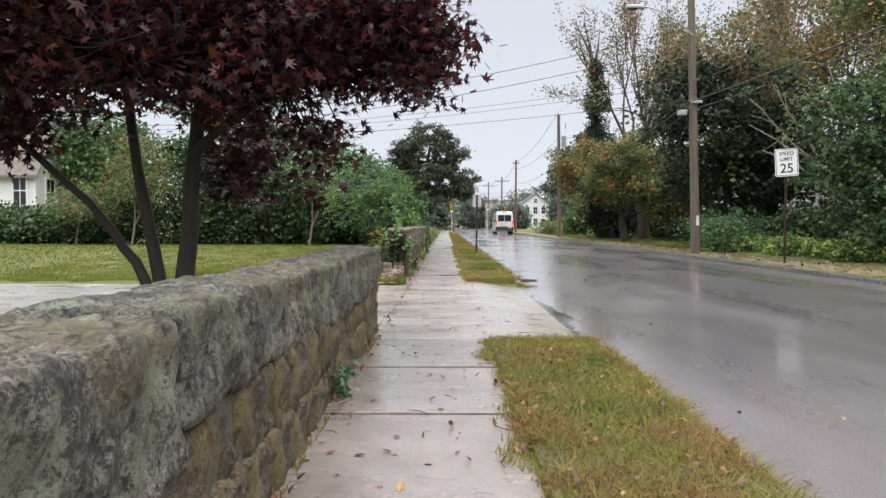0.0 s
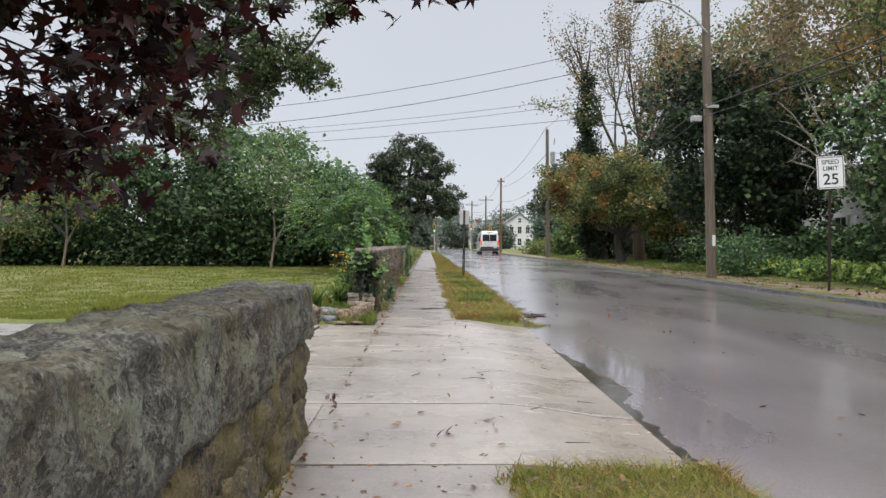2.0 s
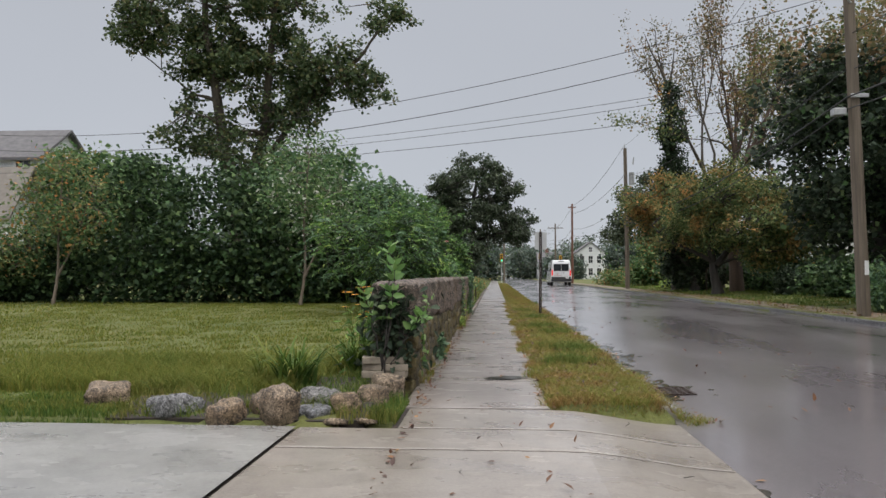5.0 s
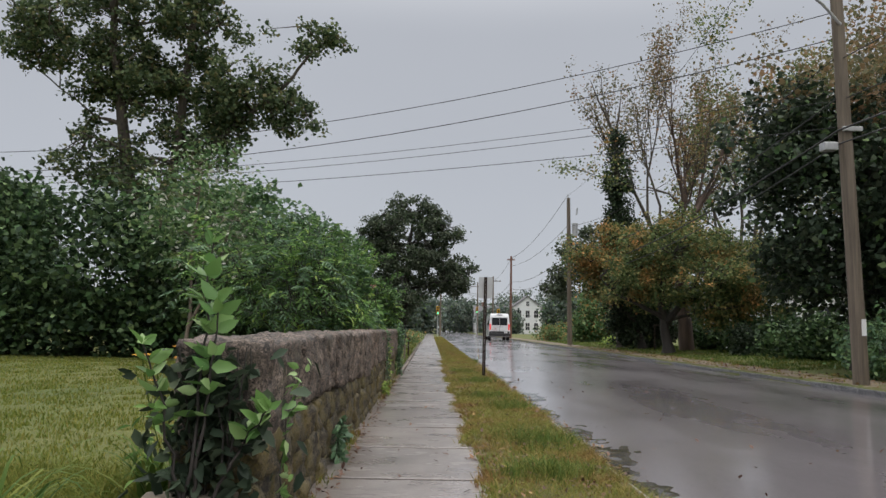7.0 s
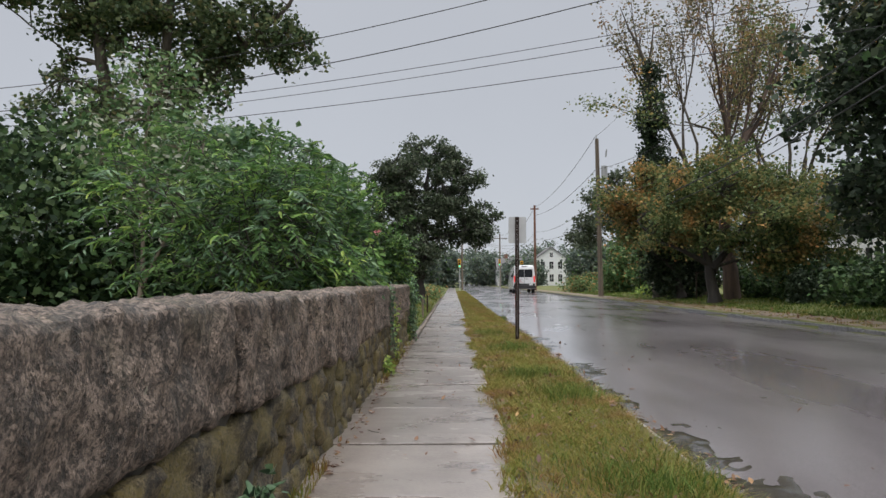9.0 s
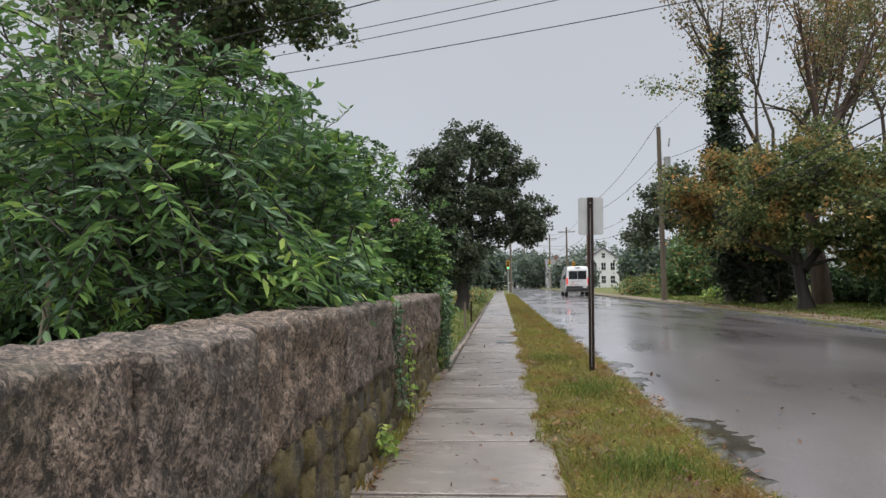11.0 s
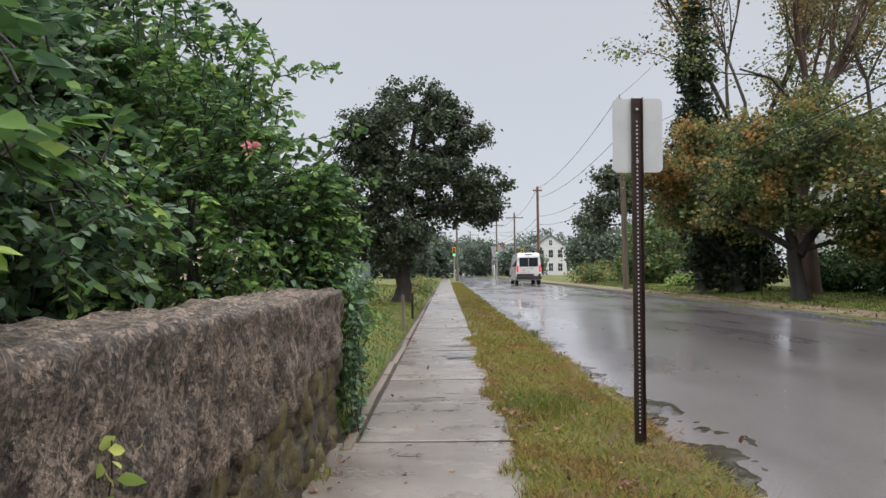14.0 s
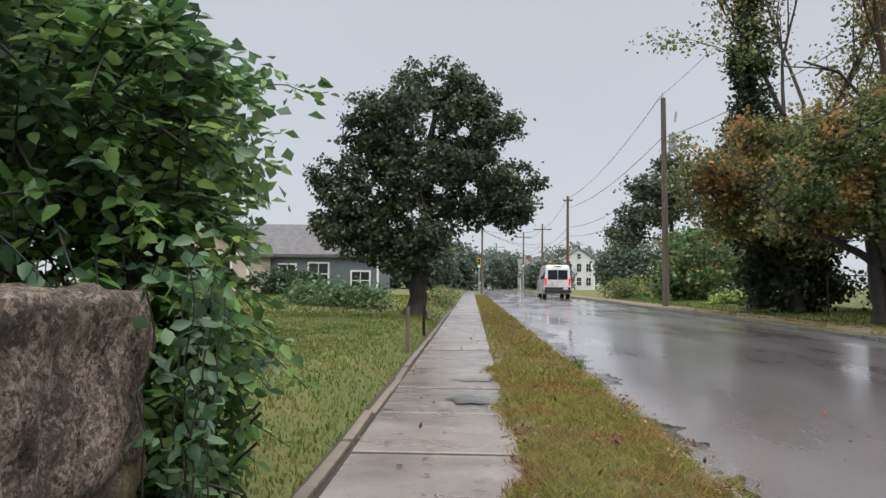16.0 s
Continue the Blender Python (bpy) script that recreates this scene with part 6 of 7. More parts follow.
# ---- boulders, pavers and plants at the lawn corner ----
rock_rng = np.random.default_rng(500)
for x, y, sx, sy, sz, mat, lab in [(-0.78, 14.45, 0.46, 0.42, 0.36, BOULDER, "rounded brown boulder at the wall's end"), (-0.83, 14.0, 0.36, 0.34, 0.33, BOULDER, "rounded tan boulder"), (-0.98, 13.72, 0.36, 0.34, 0.3, BOULDER, "small tan boulder"),
                                   (-1.22, 13.9, 0.48, 0.36, 0.28, BOULDER_G, "flat blue-grey boulder"), (-1.2, 13.6, 0.38, 0.3, 0.16, BOULDER_G, "low grey stone"), (-1.42, 13.44, 0.42, 0.4, 0.42, BOULDER, "pointed brown boulder"), (-1.58, 13.62, 0.32, 0.3, 0.32, BOULDER, "reddish boulder"),
                                   (-1.8, 13.42, 0.44, 0.34, 0.26, BOULDER, "brown boulder"), (-2.25, 13.6, 0.62, 0.4, 0.26, BOULDER_G, "dark half-buried boulder"), (-2.95, 13.95, 0.56, 0.4, 0.32, BOULDER, "mossy half-buried boulder"), (-0.78, 13.42, 0.3, 0.2, 0.07, BOULDER, "flat broken stone"), (-1.0, 13.4, 0.26, 0.18, 0.06, BOULDER, "flat broken stone")]:
    me = stone_mesh("boulder", sx * 0.58, sy * 0.58, sz * 0.68, rock_rng, 0.028, 0.03, 0.13, 6.5)
    ob = part("boulder", me, mat)
    ob.matrix_basis = pose(x, y, sz * 0.24, rock_rng.uniform(-14, 14), rock_rng.uniform(-14, 14), rock_rng.uniform(0, 360))
    tagged(ob, lab + " edging the flower bed", "boulder", "boulders")
bed = boxed(-2.7, -0.8, 13.42, 15.3, -0.05, 0.07)
bmesh.ops.subdivide_edges(bed, edges=bed.edges[:], cuts=9, use_grid_fill=True)
for v in bed.verts:
    if v.co.z > 0:
        v.co.z = 0.016 + (v.co.z - 0.01) * float(smooth01(13.3, 14.0, v.co.y)) + 0.05 * noise.noise(v.co * 3.0) * float(smooth01(13.3, 13.8, v.co.y))
tagged(part("flower_bed", bed, MULCH), "dark mulched flower bed behind the boulders", "flower bed", kind="structure")
pavers = thing("paver_stack", "small stack of tan concrete pavers against the wall", "paver stack", (-0.86, 14.86, 0.14))
pv = bpy.data.meshes.new("paver")
b_ = boxed(-0.1, 0.1, -0.075, 0.075, 0, 0.06, bevel=0.008)
b_.to_mesh(pv)
b_.free()
for k, (x, y, z, rz) in enumerate([(-0.1, -0.03, 0, 4), (0.1, -0.02, 0, -3), (-0.09, 0.0, 0.062, -5), (0.11, -0.02, 0.062, 6), (-0.1, -0.02, 0.124, 8), (0.08, 0.0, 0.124, -2)]):
    o = part("paver", pv, PAVER, pavers)
    o.matrix_basis = pose(x, y, z, 0, 0, rz)


def strap_plant(at, n, length, seed, label, mat=G_GREEN, width=0.018):
    """Clump of long arching leaves."""
    rng = np.random.default_rng(seed)
    ob = thing("daylily_clump", label, "plant", at, "daylily clumps")
    t = np.linspace(0, 1, 7)
    V, F = [], []
    for k in range(n):
        a, ln = rng.uniform(0, 2 * np.pi), length * rng.uniform(0.6, 1.2)
        reach, rise = ln * rng.uniform(0.35, 0.85), ln * rng.uniform(0.5, 0.95)
        ca, sa = math.cos(a), math.sin(a)
        foot = rng.normal(size=2) * 0.06
        for i, s in enumerate(t):
            w = width * (1 - s) ** 0.6 * (0.6 + 0.4 * math.sin(math.pi * min(1, s * 2 + 0.2)))
            r, z = reach * s, rise * (1.9 * s - 1.35 * s * s)
            for sg in (-1, 1):
                V.append((foot[0] + ca * r - sa * w * sg, foot[1] + sa * r + ca * w * sg, z))
            if i:
                b = len(V) - 4
                F.append((b, b + 1, b + 3, b + 2))
    part("leaves", raw_mesh("leaves", V, F), mat, ob)
    return ob


strap_plant((-1.62, 14.55, 0.08), 110, 0.62, 510, "arching green daylily clump in the bed")
strap_plant((-1.25, 15.6, 0.08), 80, 0.6, 511, "green daylily clump beside the wall")
strap_plant((-1.95, 14.9, 0.06), 60, 0.5, 512, "ragged daylily clump at the lawn's edge", G_LAWN, 0.012)
blades("weeds", "green weeds growing between the boulders", *scatter(1200, -1.0, -0.58, 13.4, 14.3, 513, 0.8), 0.12, G_GREEN, 514, 0.004, zf=lambda x, y: 0.01 + 0 * x)

blades("weeds", "thin weeds and grass in the mulched bed", *scatter(2600, -2.7, -0.95, 13.45, 15.2, 515, 0.75), 0.12, G_GREEN, 516, 0.0035, 1.0, zf=lambda x, y: 0.03 + 0.05 * smooth01(13.4, 14.0, y))
blades("bed_edge_grass", "yellowing grass creeping over the bed's back edge", *scatter(5200, -3.0, -1.6, 14.2, 14.9, 517, 0.5), 0.15, G_LAWN, 518, 0.0035, 1.0, zf=lambda x, y: 0.06 + 0 * x)
flowers = thing("yellow_flowers", "clump of golden black-eyed flowers behind the wall", "flowers", (-1.2, 16.3, 0.08))
fr = np.random.default_rng(520)
heads = np.stack([fr.normal(size=40) * 0.13, fr.normal(size=40) * 0.35, fr.uniform(0.5, 0.85, 40)], 1)
for h in heads:
    part("stem", tubes("stem", [(np.array([(h[0] * 0.5, h[1] * 0.5, 0), (h[0] * 0.85, h[1] * 0.85, h[2] * 0.6), h]), np.full(3, 0.004))], 4), G_GREEN, flowers)
fl = np.repeat(heads[:, :2] * 0.9, 12, axis=0) + fr.normal(size=(480, 2)) * 0.06
part("leaves", leaf_mesh("leaves", np.c_[fl, fr.uniform(0.05, 0.6, 480)], 0.1, "lance", fr, 0.5), L_SHRUB, flowers)
ang = np.tile(np.linspace(0, 2 * np.pi, 10, endpoint=False), 40)
ctr = np.repeat(heads, 10, axis=0)
axd = np.stack([np.cos(ang), np.sin(ang), 0.4 + 0 * ang], 1) * 4
tagged(part("petals", leaf_mesh("petals", ctr, 0.05, "lance", fr, 0.8, axis=axd), PETAL, flowers), kind="stuff")
cb = bmesh.new()
for h in heads:
    bmesh.ops.create_icosphere(cb, subdivisions=1, radius=0.012, matrix=Matrix.Translation(h))
part("cones", cb, BLACK, flowers)

# sapling and ivy at the end of the second wall
sap = thing("sapling", "young sapling with broad pale leaves at the wall's end", "sapling", (-0.86, 14.78, 0.1))
sr = np.random.default_rng(530)
stem_paths, spos, sax = [], [], []
for tip, first, sway in (((0.06, 0.0, 1.3), 5, 0.05), ((-0.2, -0.05, 0.86), 8, 0.05), ((0.1, -0.04, 1.05), 8, 0.05), ((0.34, -0.04, 0.6), 9, 0.08)):
    p, rd = limb(sr, (0, 0, 0), tip, 0.01, 0.003, sway, 14)
    stem_paths.append((p, rd))
    for k in range(first, 14):
        for m in range(4):
            a = 1.6 * k + 1.57 * m + sr.normal() * 0.4
            spos.append(p[k])
            sax.append((1.9 * math.cos(a), 1.9 * math.sin(a), 2.2 if k > 9 else 1.0))
for one in stem_paths:
    part("stem", tubes("stem", [one], 6), BARK_DARK, sap)
part("leaves", leaf_mesh("leaves", np.array(spos), 0.1 * sr.uniform(0.6, 1.25, len(spos)), "ovate", sr, 0.35, axis=np.array(sax), droop=0.0), L_PALE, sap)
ivy = thing("ivy", "dark ivy clinging to the end of the granite wall", "ivy", (-0.8, 14.88, 0.1))
ir = np.random.default_rng(531)
ip = np.stack([ir.normal(size=520) * 0.13 - 0.02, ir.normal(size=520) * 0.035 - 0.04, ir.uniform(0.15, 0.85, 520)], 1)
part("leaves", leaf_mesh("leaves", ip, 0.1 * ir.uniform(0.5, 1.1, 520), "ovate", ir, 0.25, droop=0.6), L_IVY, ivy)
part("branchwork", tubes("branchwork", [limb(ir, (ir.uniform(-0.1, 0.1), -0.02, -0.1), (ir.uniform(-0.2, 0.2), -0.05, 0.85), 0.008, 0.003, 0.06, 8) for _ in range(6)], 5), BARK_DARK, ivy)


def hanging_vine(at, h, n, mat, seed, label, spread=0.05, size=0.07):
    rng = np.random.default_rng(seed)
    ob = thing("hanging_vine", label, "vine", at, "vines on the wall")
    paths, pos = [], []
    for k in range(n):
        p, rd = limb(rng, (rng.uniform(-0.02, 0.05), rng.normal() * spread, 0), (rng.uniform(0.0, 0.05), rng.normal() * spread * 2, h * rng.uniform(0.75, 1.05)), 0.004, 0.002, 0.05, 12)
        paths.append((p, rd))
        pos.append(np.repeat(p, 4, axis=0) + rng.normal(size=(48, 3)) * 0.025)
    pos = np.concatenate(pos)
    pos[:, 0] = np.maximum(pos[:, 0], 0.0)
    for one in paths:
        part("stem", tubes("stem", [one], 5), BARK_DARK, ob)
    part("leaves", leaf_mesh("leaves", pos, size * rng.uniform(0.6, 1.3, len(pos)), "ovate", rng, 0.35, droop=0.5), mat, ob)


hanging_vine((-0.555, 24.75, 0.0), 0.78, 2, L_YELLOWGREEN, 540, "yellow-green vine climbing the granite wall", 0.03, 0.05)
hanging_vine((-0.555, 24.25, 0.25), 0.72, 2, L_DEEP, 541, "dark green vine hanging over the wall", 0.1, 0.05)
hanging_vine((-0.555, 23.5, 0.0), 0.22, 2, L_YELLOWGREEN, 542, "yellowing weed at the foot of the wall", 0.08, 0.05)
hanging_vine((-0.53, 28.6, 0.0), 1.1, 8, L_DEEP, 543, "dark leaves hanging over the end of the wall", 0.12, 0.055)
hanging_vine((-0.56, 17.6, 0.0), 0.3, 3, L_DEEP, 544, "leafy weed at the foot of the wall", 0.1, 0.07)
hanging_vine((-0.56, 15.35, 0.2), 0.6, 1, L_PALE, 545, "pale-leaved creeper on the wall's face", 0.1, 0.07)
hanging_vine((-0.50, 4.55, 0.0), 0.2, 3, L_DEEP, 546, "small weed at the foot of the lichen wall", 0.1, 0.05)


# ---- houses ----
def window(parent, x, y, z, w, h, wall_dir=1, frames=TRIM, mull=True, axis="y"):
    """Window unit facing -y (axis y) or +x/-x (axis x)."""
    wob = new("window")
    wob.parent = parent
    if axis == "y":
        wob.matrix_basis = pose(x, y, z)
    else:
        wob.matrix_basis = pose(x, y, z, 0, 0, 90 * wall_dir)
    fb = bmesh.new()
    t = 0.1
    for a in ((-w / 2 - t, -w / 2, -t, h + t), (w / 2, w / 2 + t, -t, h + t), (-w / 2, w / 2, h, h + t), (-w / 2, w / 2, -t, 0)):
        box(fb, a[0], a[1], -0.06, 0.02, a[2], a[3])
    if mull:
        box(fb, -w / 2, w / 2, -0.04, 0.0, h / 2 - 0.03, h / 2 + 0.03)
        box(fb, -0.02, 0.02, -0.035, 0.0, 0, h)
    part("window_frame", fb, frames, wob)
    part("pane", boxed(-w / 2, w / 2, -0.012, 0.0, 0, h), DARK_GLASS, wob)


def house(name, label, at, w, d, wall_h, ridge_h, siding, roof, ridge_along="x", windows=(), side_windows=(), rot=0, chimney=None, clap=0.16, shutters=False, overhang=0.3):
    """A clapboard house with a gable roof; its front faces -y."""
    ob = thing(name, label, "house", at)
    ob.rotation_euler = (0, 0, radians(rot))
    bm = bmesh.new()
    n = int(wall_h / clap)
    prev = None
    for k in range(n):
        z0, z1 = k * wall_h / n, (k + 1) * wall_h / n
        vs = []
        for z, o in ((z0, 0.02), (z1, 0.0)):
            vs.append([bm.verts.new(p) for p in ((-w / 2 - o, -o, z), (w / 2 + o, -o, z), (w / 2 + o, d + o, z), (-w / 2 - o, d + o, z))])
        for i in range(4):
            bm.faces.new((vs[0][i], vs[0][(i + 1) % 4], vs[1][(i + 1) % 4], vs[1][i]))
            if prev:
                bm.faces.new((prev[i], prev[(i + 1) % 4], vs[0][(i + 1) % 4], vs[0][i]))
        prev = vs[1]
    bm2 = bm
    if ridge_along == "x":
        for sx in (-w / 2, w / 2):
            bm2.faces.new([bm2.verts.new(p) for p in ((sx, 0, wall_h), (sx, d, wall_h), (sx, d / 2, ridge_h))])
    else:
        for sy in (0, d):
            bm2.faces.new([bm2.verts.new(p) for p in ((-w / 2, sy, wall_h), (w / 2, sy, wall_h), (0, sy, ridge_h))])
    part("wall", bm, siding, ob)
    o = overhang
    rb = bmesh.new()

    def slope(p):
        lo = [rb.verts.new(q) for q in p]
        hi = [rb.verts.new((q[0], q[1], q[2] + 0.16)) for q in p]
        rb.faces.new(lo[::-1])
        rb.faces.new(hi)
        for i in range(4):
            rb.faces.new((lo[i], lo[(i + 1) % 4], hi[(i + 1) % 4], hi[i]))

    if ridge_along == "x":
        k = (ridge_h - wall_h) / (d / 2)
        slope([(-w / 2 - o, -o, wall_h - o * k), (w / 2 + o, -o, wall_h - o * k), (w / 2 + o, d / 2, ridge_h), (-w / 2 - o, d / 2, ridge_h)])
        slope([(w / 2 + o, d + o, wall_h - o * k), (-w / 2 - o, d + o, wall_h - o * k), (-w / 2 - o, d / 2, ridge_h), (w / 2 + o, d / 2, ridge_h)])
    else:
        k = (ridge_h - wall_h) / (w / 2)
        slope([(-w / 2 - o, d + o, wall_h - o * k), (-w / 2 - o, -o, wall_h - o * k), (0, -o, ridge_h), (0, d + o, ridge_h)])
        slope([(w / 2 + o, -o, wall_h - o * k), (w / 2 + o, d + o, wall_h - o * k), (0, d + o, ridge_h), (0, -o, ridge_h)])
    part("roof", rb, roof, ob)
    tb = bmesh.new()
    for sx in (-w / 2, w / 2):
        box(tb, sx - 0.07, sx + 0.07, -0.05, 0.03, 0, wall_h)
    box(tb, -w / 2 - 0.02, w / 2 + 0.02, -0.06, 0.0, wall_h - 0.2, wall_h - 0.01)
    part("corner_trim", tb, TRIM, ob)
    for x, z, ww, wh in windows:
        window(ob, x, -0.03, z, ww, wh)
        if shutters:
            for s in (-1, 1):
                part("shutter", boxed(x + s * (ww / 2 + 0.26) - 0.15, x + s * (ww / 2 + 0.26) + 0.15, -0.06, -0.022, z, z + wh), BLACK, ob)
    for sx, y, z, ww, wh in side_windows:
        window(ob, sx * (w / 2 + 0.03), y, z, ww, wh, sx, axis="x")
    if chimney:
        cx, cy, cz = chimney
        part("chimney", boxed(cx - 0.4, cx + 0.4, cy - 0.3, cy + 0.3, wall_h, cz, bevel=0.02), BRICK, ob)
    return ob


house("white_house", "white clapboard house with a dark shingle roof behind the hedge", (-26.9, 45.6, 0.2), 7.4, 5, 6.9, 8.6, WHITE_SIDING, ROOF_GREY, "x", [(-2.4, 5.4, 0.9, 1.4), (0.2, 5.4, 0.9, 1.4), (2.9, 5.4, 0.8, 1.5)], [(1, 2.4, 5.4, 0.9, 1.4), (1, 2.4, 1.9, 0.9, 1.5)], 0, (-1.6, 2.5, 10.0))
wing = house("porch_wing", "white house front with a tan shingle roof and dark door", (-26.6, 42.4, 0.2), 7.8, 3.2, 3.8, 6.0, WHITE_SIDING, ROOF_TAN, "x", [(-2.6, 1.9, 0.9, 1.6), (-0.6, 1.9, 0.9, 1.6), (3.1, 1.9, 0.7, 1.6)], [(1, 1.6, 1.9, 0.9, 1.5)], 0)
part("door", boxed(0.95, 1.85, -0.08, -0.022, 1.4, 3.5, bevel=0.01), BRICK, wing, "reddish-brown panelled front door")
house("blue_house", "single-storey slate-blue house with white window trim", (-9.8, 75, 0.1), 8.2, 7, 2.7, 4.7, BLUE_SIDING, ROOF_GREY, "x", [(-1.7, 1.0, 1.0, 1.0), (0.3, 0.8, 1.2, 1.3), (3.0, 0.5, 1.1, 1.1)], (), 0)
house("beige_house", "beige single-storey house with a gabled porch", (-15.6, 70, 0.1), 6.0, 7, 2.6, 4.3, BEIGE_SIDING, ROOF_GREY, "y", [(-1.2, 0.9, 1.0, 1.3), (1.5, 0.9, 1.0, 1.3)], (), 0)
house("garden_house", "white clapboard house with black shutters behind the trees", (23.4, 53, 0.1), 11, 8, 3.6, 6.2, WHITE_SIDING, ROOF_GREY, "x", [(-4.2, 1.0, 0.9, 1.5), (-1.8, 1.0, 0.9, 1.5), (1.6, 1.0, 0.9, 1.5), (4.2, 1.0, 0.9, 1.5)], [(-1, 2.6, 1.0, 0.9, 1.5)], 0, None, 0.2, True)
house("garden_house", "low white house glimpsed through the hedge", (21.5, 33.5, 0.1), 7, 6, 2.7, 4.4, WHITE_SIDING, ROOF_TAN, "x", [(-2.0, 0.9, 0.9, 1.3), (1.2, 0.9, 0.9, 1.3)], [(-1, 2.4, 0.9, 0.9, 1.3)], 0, None, 0.2)
house("far_white_house", "white three-storey house far up the street", (19.6, 165, 0), 5.6, 8, 5.6, 7.6, WHITE_SIDING, ROOF_GREY, "y", [(-1.7, 0.9, 0.8, 1.4), (0.0, 0.9, 0.8, 1.4), (1.7, 0.9, 0.8, 1.4), (-1.7, 3.4, 0.8, 1.4), (0.0, 3.4, 0.8, 1.4), (1.7, 3.4, 0.8, 1.4), (0, 5.7, 0.6, 0.9)], [(-1, 3, 0.9, 0.9, 1.5), (-1, 6.5, 0.9, 0.9, 1.5), (-1, 3, 3.9, 0.9, 1.5), (-1, 6.5, 3.9, 0.9, 1.5)], 0, None, 0.3)
house("far_grey_house", "grey house with a steep roof and brick chimney", (13.4, 178, 0), 7.0, 9, 3.2, 6.0, GREY_SIDING, ROOF_GREY, "x", [(-1.6, 1.0, 0.9, 1.4), (1.4, 1.0, 0.9, 1.4)], [(-1, 4, 1, 0.9, 1.4)], 0, (-1.5, 4.6, 6.9), 0.3)


# ---- traffic signals ----
def signal(at, h, face=LAMP_GREEN, head_x=0.0, label="yellow traffic signal on a steel post"):
    ob = thing("traffic_signal", label, "traffic signal", at, "traffic signals")
    part("post", cylinder((0, 0, -0.1), (0, 0, h), 0.07, 0.055), STEEL, ob)
    hd = part("signal_head", boxed(head_x - 0.17, head_x + 0.17, -0.28, -0.06, h - 1.0, h, bevel=0.03), YELLOW, ob)
    for k, m in enumerate((BLACK, BLACK, face)):
        z = h - 0.2 - 0.31 * k
        part("lens", cylinder((head_x, -0.275, z), (head_x, -0.30, z), 0.11, seg=16), m, hd)
        vis = bmesh.new()
        bmesh.ops.create_cone(vis, cap_ends=False, segments=16, radius1=0.125, radius2=0.125, depth=0.18, matrix=Matrix.Translation((head_x, -0.37, z)) @ Matrix.Rotation(radians(90), 4, "X"))
        part("visor", vis, YELLOW, hd)
    return ob


signal((1.0, 103, 0), 3.6)
signal((9.0, 112, 0), 3.6)
signal((9.6, 119, 0), 3.4, BLACK)
signal((7.9, 140, 0), 4.6)

# wire fence on the far lawn
fence = thing("wire_fence", "low dark wire mesh fence by the ivy-clad trunk", "fence", (12.2, 52.6, 0.1))
for k in range(6):
    part("post", cylinder((1.9 * k, 0.15 * k, -0.2), (1.9 * k, 0.15 * k, 1.35), 0.03), POST_RUST, fence)
part("rail", tubes("rail", [(np.array([(0, 0, 1.32), (9.5, 0.75, 1.32)]), np.full(2, 0.02))], 6), POST_RUST, fence)
mesh_paths = []
for k in range(-10, 80):
    a, b = 0.12 * k, 0.12 * k + 1.25
    for p, q in (((a, 0.05), (b, 1.3)), ((b, 0.05), (a, 1.3))):
        if 0 <= min(a, b) and max(a, b) <= 9.5:
            mesh_paths.append((np.array([(p[0], 0.079 * p[0], p[1]), (q[0], 0.079 * q[0], q[1])]), np.full(2, 0.003)))
part("mesh", tubes("mesh", mesh_paths, 3), POST_RUST, fence)


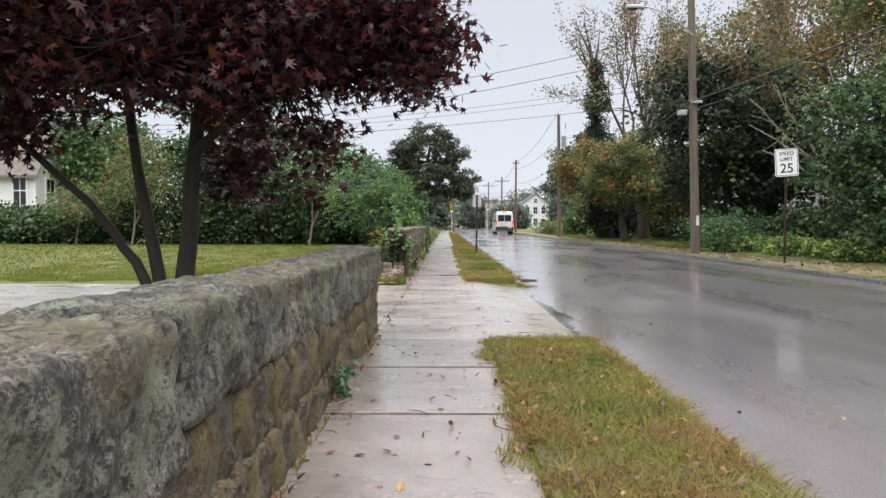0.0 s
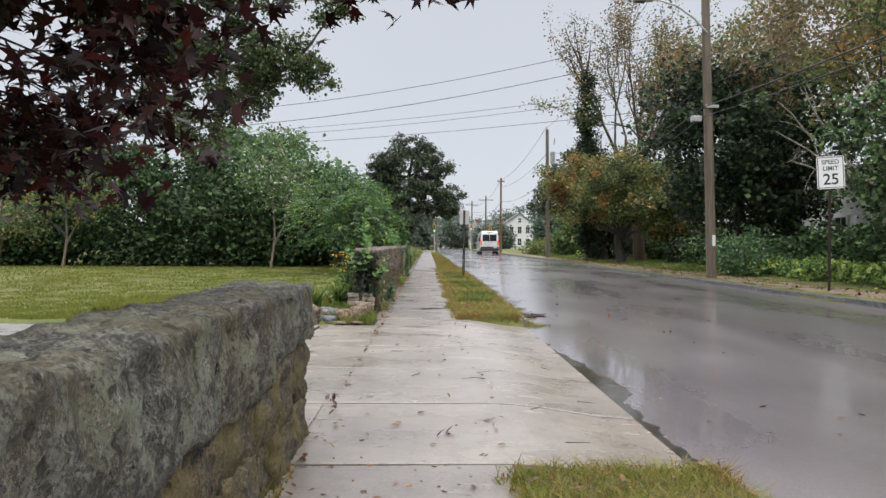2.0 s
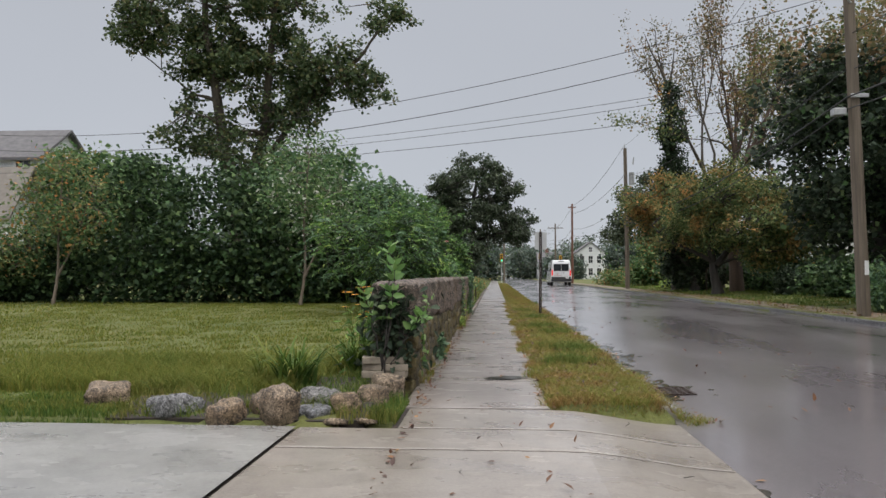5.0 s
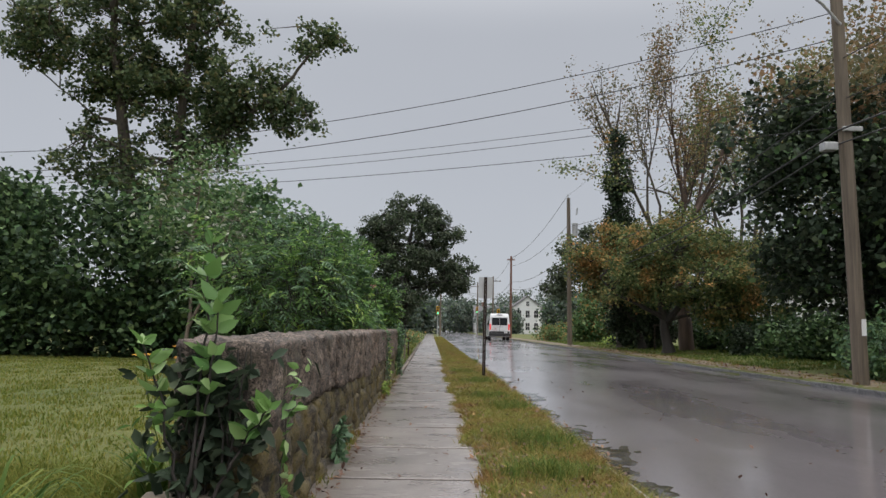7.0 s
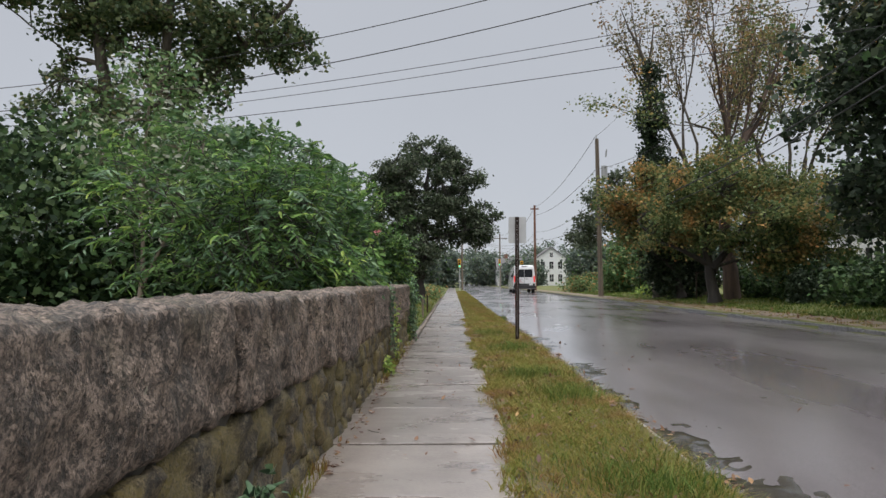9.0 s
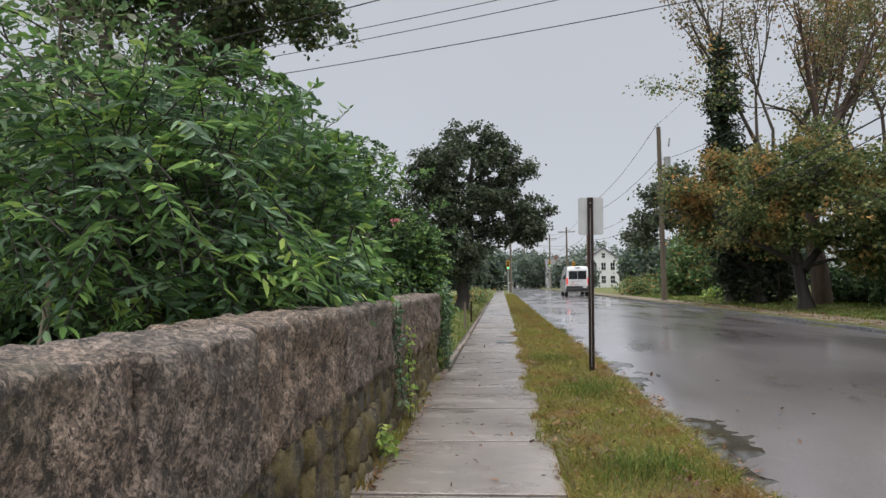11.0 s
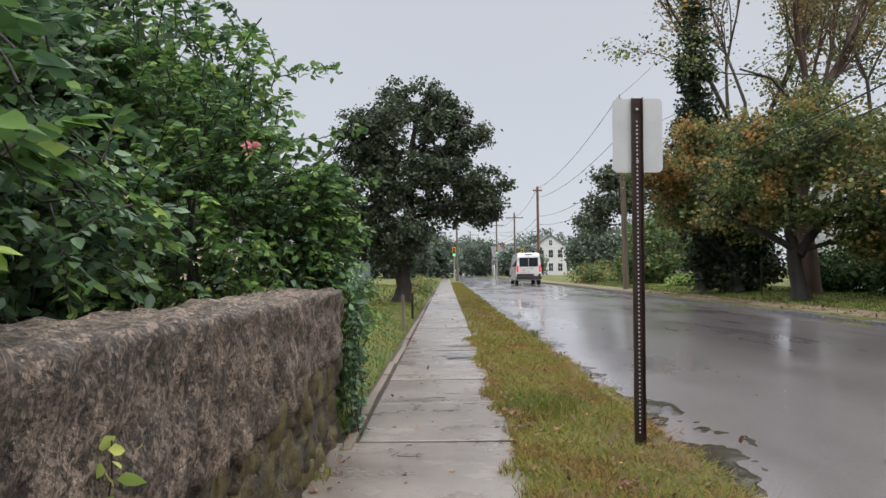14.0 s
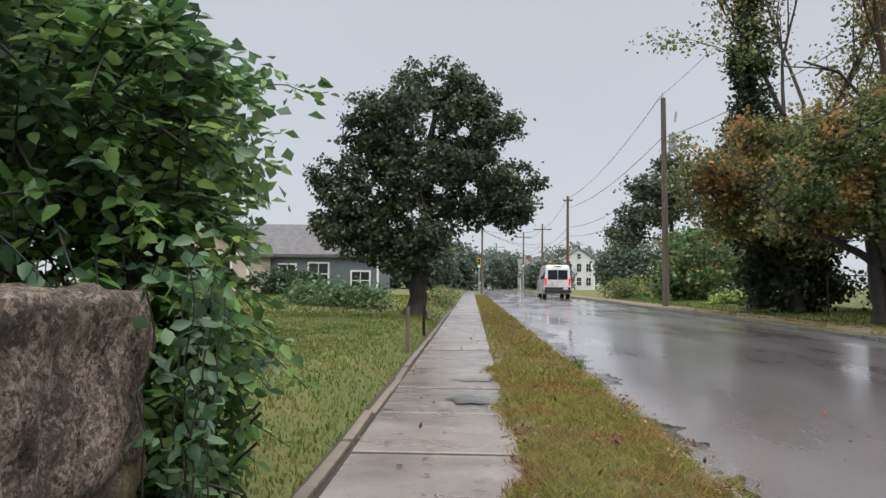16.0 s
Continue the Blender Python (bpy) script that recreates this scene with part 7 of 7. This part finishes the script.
# ---- the van ----
def van(at):
    ob = thing("van", "white high-roofed passenger van on the wet street", "van", at)
    prof = [(-2.95, 0.55), (-2.98, 1.05), (-2.93, 2.2), (-2.86, 2.42), (-2.6, 2.50), (1.1, 2.46), (1.45, 2.36), (2.2, 1.5), (2.85, 1.25), (3.0, 1.0), (3.02, 0.5), (2.6, 0.36), (-2.6, 0.36)]
    bm = bmesh.new()
    rows = []
    for x in (-1.0, -0.985, 0.985, 1.0):
        inset = abs(x) > 0.99
        row = []
        for y, z in prof:
            nar = 0.16 * max(0, (z - 1.2) / 1.3) ** 1.3
            s = 1 - nar if x > 0 else -(1 - nar)
            yy, zz = (y * 0.985, 0.36 + (z - 0.36) * 0.985) if inset else (y, z)
            row.append(bm.verts.new((s * (1.0 if inset else 0.93), yy, zz)))
        rows.append(row)
    n = len(prof)
    for a in range(3):
        for k in range(n):
            bm.faces.new((rows[a][k], rows[a][(k + 1) % n], rows[a + 1][(k + 1) % n], rows[a + 1][k]))
    bm.faces.new(rows[0][::-1])
    bm.faces.new(rows[3])
    bmesh.ops.recalc_face_normals(bm, faces=bm.faces)
    bmesh.ops.bevel(bm, geom=bm.edges[:], offset=0.025, segments=2, affect="EDGES")
    body = part("body", bm, VAN_WHITE, ob)
    for s in (-1, 1):
        part("rear_window", boxed(min(s * 0.03, s * 0.72), max(s * 0.03, s * 0.72), -2.985, -2.955, 1.42, 2.12, bevel=0.01), DARK_GLASS, body)
        tl = part("tail_light", boxed(s * 0.87 - 0.07, s * 0.87 + 0.07, -3.01, -2.9, 0.98, 1.52, bevel=0.02), LAMP_RED, body, "red tail light")
        part("reverse_lens", boxed(s * 0.87 - 0.06, s * 0.87 + 0.06, -3.014, -2.95, 0.92, 0.975), SIGN_WHITE, tl)
        for y0, y1 in ((-2.5, -1.35), (-1.2, 0.0), (0.15, 1.05)):
            side = boxed(s * 0.955 - 0.012, s * 0.955 + 0.012, y0, y1, 1.45, 2.05, bevel=0.004)
            for v in side.verts:
                v.co.x -= s * 0.15 * max(0, (v.co.z - 1.45))
            part("side_window", side, DARK_GLASS, body)
        part("mirror", boxed(s * 1.2 - 0.1, s * 1.2 + 0.1, 1.75, 1.9, 1.35, 1.75, bevel=0.03), PLASTIC_BLACK, body)
        part("mirror_arm", boxed(min(s * 0.9, s * 1.12), max(s * 0.9, s * 1.12), 1.8, 1.86, 1.45, 1.52), PLASTIC_BLACK, body)
        part("running_board", boxed(min(s * 0.9, s * 1.03), max(s * 0.9, s * 1.03), -1.4, 1.4, 0.3, 0.36, bevel=0.01), PLASTIC_BLACK, body)
        for y in (-1.85, 1.85):
            wh = part("wheel", cylinder((s * 0.74, y, 0.35), (s * 1.0, y, 0.35), 0.36, seg=28), TYRE, ob)
            part("rim", cylinder((s * 0.98, y, 0.35), (s * 1.008, y, 0.35), 0.21, seg=20), STEEL, wh)
    part("door_seam", boxed(-0.008, 0.008, -2.992, -2.97, 0.6, 2.3), PLASTIC_BLACK, body)
    part("bumper", boxed(-0.98, 0.98, -3.12, -2.85, 0.42, 0.68, bevel=0.04), PLASTIC_BLACK, ob)
    part("lower_cladding", boxed(-0.94, 0.94, -2.99, -2.9, 0.66, 0.86, bevel=0.01), PLASTIC_BLACK, body)
    part("number_plate", boxed(0.42, 0.74, -3.004, -2.985, 0.70, 0.84), SIGN_WHITE, body)
    part("plate_bar", boxed(0.47, 0.69, -3.008, -3.003, 0.75, 0.79), GREY_PRINT, body)
    part("door_handle", boxed(0.1, 0.32, -3.03, -2.98, 1.24, 1.28, bevel=0.008), PLASTIC_BLACK, body)
    part("brake_light", boxed(-0.25, 0.25, -2.93, -2.86, 2.36, 2.42, bevel=0.01), POST_RUST, body)
    part("printed_bar", boxed(-0.62, -0.12, -2.999, -2.98, 1.22, 1.25), GREY_PRINT, body)
    part("printed_mark", boxed(-0.44, -0.34, -2.999, -2.98, 1.08, 1.16), RED_PRINT, body)
    part("printed_bar", boxed(-0.68, -0.08, -2.999, -2.98, 0.98, 1.0), RED_PRINT, body)
    part("windscreen", [b for b in [boxed(-0.78, 0.78, 1.5, 1.52, 1.5, 2.2)]][0], DARK_GLASS, body).matrix_basis = pose(0, 0.62, 0.62, -12, 0, 0)
    return ob


van((6.6, 86.0, float(road_z(6.6, 86.0)) + 0.01))

# ---- litter ----
lr = np.random.default_rng(600)


def litter(name, label, x, y, size, mat, zf, seed):
    r = np.random.default_rng(seed)
    keep = (np.abs(x) < 0.5) | (y < 6.9) | (y > 14.2) | (x > 1.6) | (r.random(len(x)) < 0.08)
    x, y = x[keep], y[keep]
    P = np.stack([x, y, zf(x, y) + 0.004], 1)
    ob = part(name, leaf_mesh(name, P, size * r.uniform(0.5, 1.3, len(x)), "ovate", r, 0.93, droop=-0.05), mat)
    tagged(ob, label, "fallen leaves", kind="stuff")


x_, y_ = scatter(230, -0.5, 0.7, 1.0, 8.0, 601)
litter("fallen_leaves", "wet fallen leaves scattered on the sidewalk", x_, y_, 0.05, L_FALLEN, lambda x, y: 0.003 + 0 * x, 602)
x_, y_ = scatter(260, -0.5, 0.7, 8.0, 42, 603)
litter("fallen_leaves", "small wet leaves and twigs on the sidewalk", x_, y_, 0.05, L_FALLEN, lambda x, y: 0.003 + 0 * x, 604)
x_, y_ = scatter(1000, 0.5, 0.66, 0.5, 34, 605, 0.5)
litter("fallen_leaves", "brown leaf litter along the verge's edge", x_, y_, 0.05, L_FALLEN, lambda x, y: 0.006 + 0 * x, 606)
x_, y_ = scatter(2400, 0.56, 1.56, 1.0, 34, 607, 0.35, 1.2)
litter("fallen_leaves", "brown leaves caught in the verge grass", x_, y_, 0.04, L_FALLEN, lambda x, y: ground_z(x, y) + 0.05, 608)
x_, y_ = scatter(160, 1.6, 4.5, 2, 40, 609, 0, 1.4)
litter("fallen_leaves", "wet leaves scattered on the asphalt", x_, y_, 0.06, L_FALLEN, lambda x, y: road_z(x, y) + 0.004, 610)
x_, y_ = scatter(900, 1.56, 1.85, 14, 40, 615, 0.35)
litter("fallen_leaves", "sodden leaves and debris washed along the gutter", x_, y_, 0.045, L_FALLEN, lambda x, y: road_z(x, y) + 0.012, 616)
x_, y_ = scatter(500, -0.55, -0.44, 2, 28, 611)
litter("fallen_leaves", "leaf litter along the foot of the wall", x_, y_, 0.05, L_FALLEN, lambda x, y: 0.006 + 0 * x, 612)
x_, y_ = scatter(900, 8.95, 10.6, 14, 60, 613)
litter("fallen_leaves", "brown leaves on the dirt strip", x_, y_, 0.1, L_FALLEN, lambda x, y: ground_z(x, y) + 0.03, 614)
tw = []
for k in range(60):
    x, y, a, ln = lr.uniform(-0.5, 1.4), lr.uniform(1.5, 36), lr.uniform(0, 6.28), lr.uniform(0.05, 0.2)
    tw.append((np.array([(x, y, 0.008), (x + 0.5 * ln * math.cos(a), y + 0.5 * ln * math.sin(a), 0.012), (x + ln * math.cos(a + 0.3), y + ln * math.sin(a + 0.3), 0.008)]), np.array([0.003, 0.0025, 0.001])))
tw = [t for t in tw if t[0][:, 0].max() < 0.55 or 7 < t[0][0, 1] < 14]
tagged(part("twigs", tubes("twigs", tw, 4), BARK_DARK), "dark wet twigs dropped on the sidewalk", "twigs", kind="stuff")
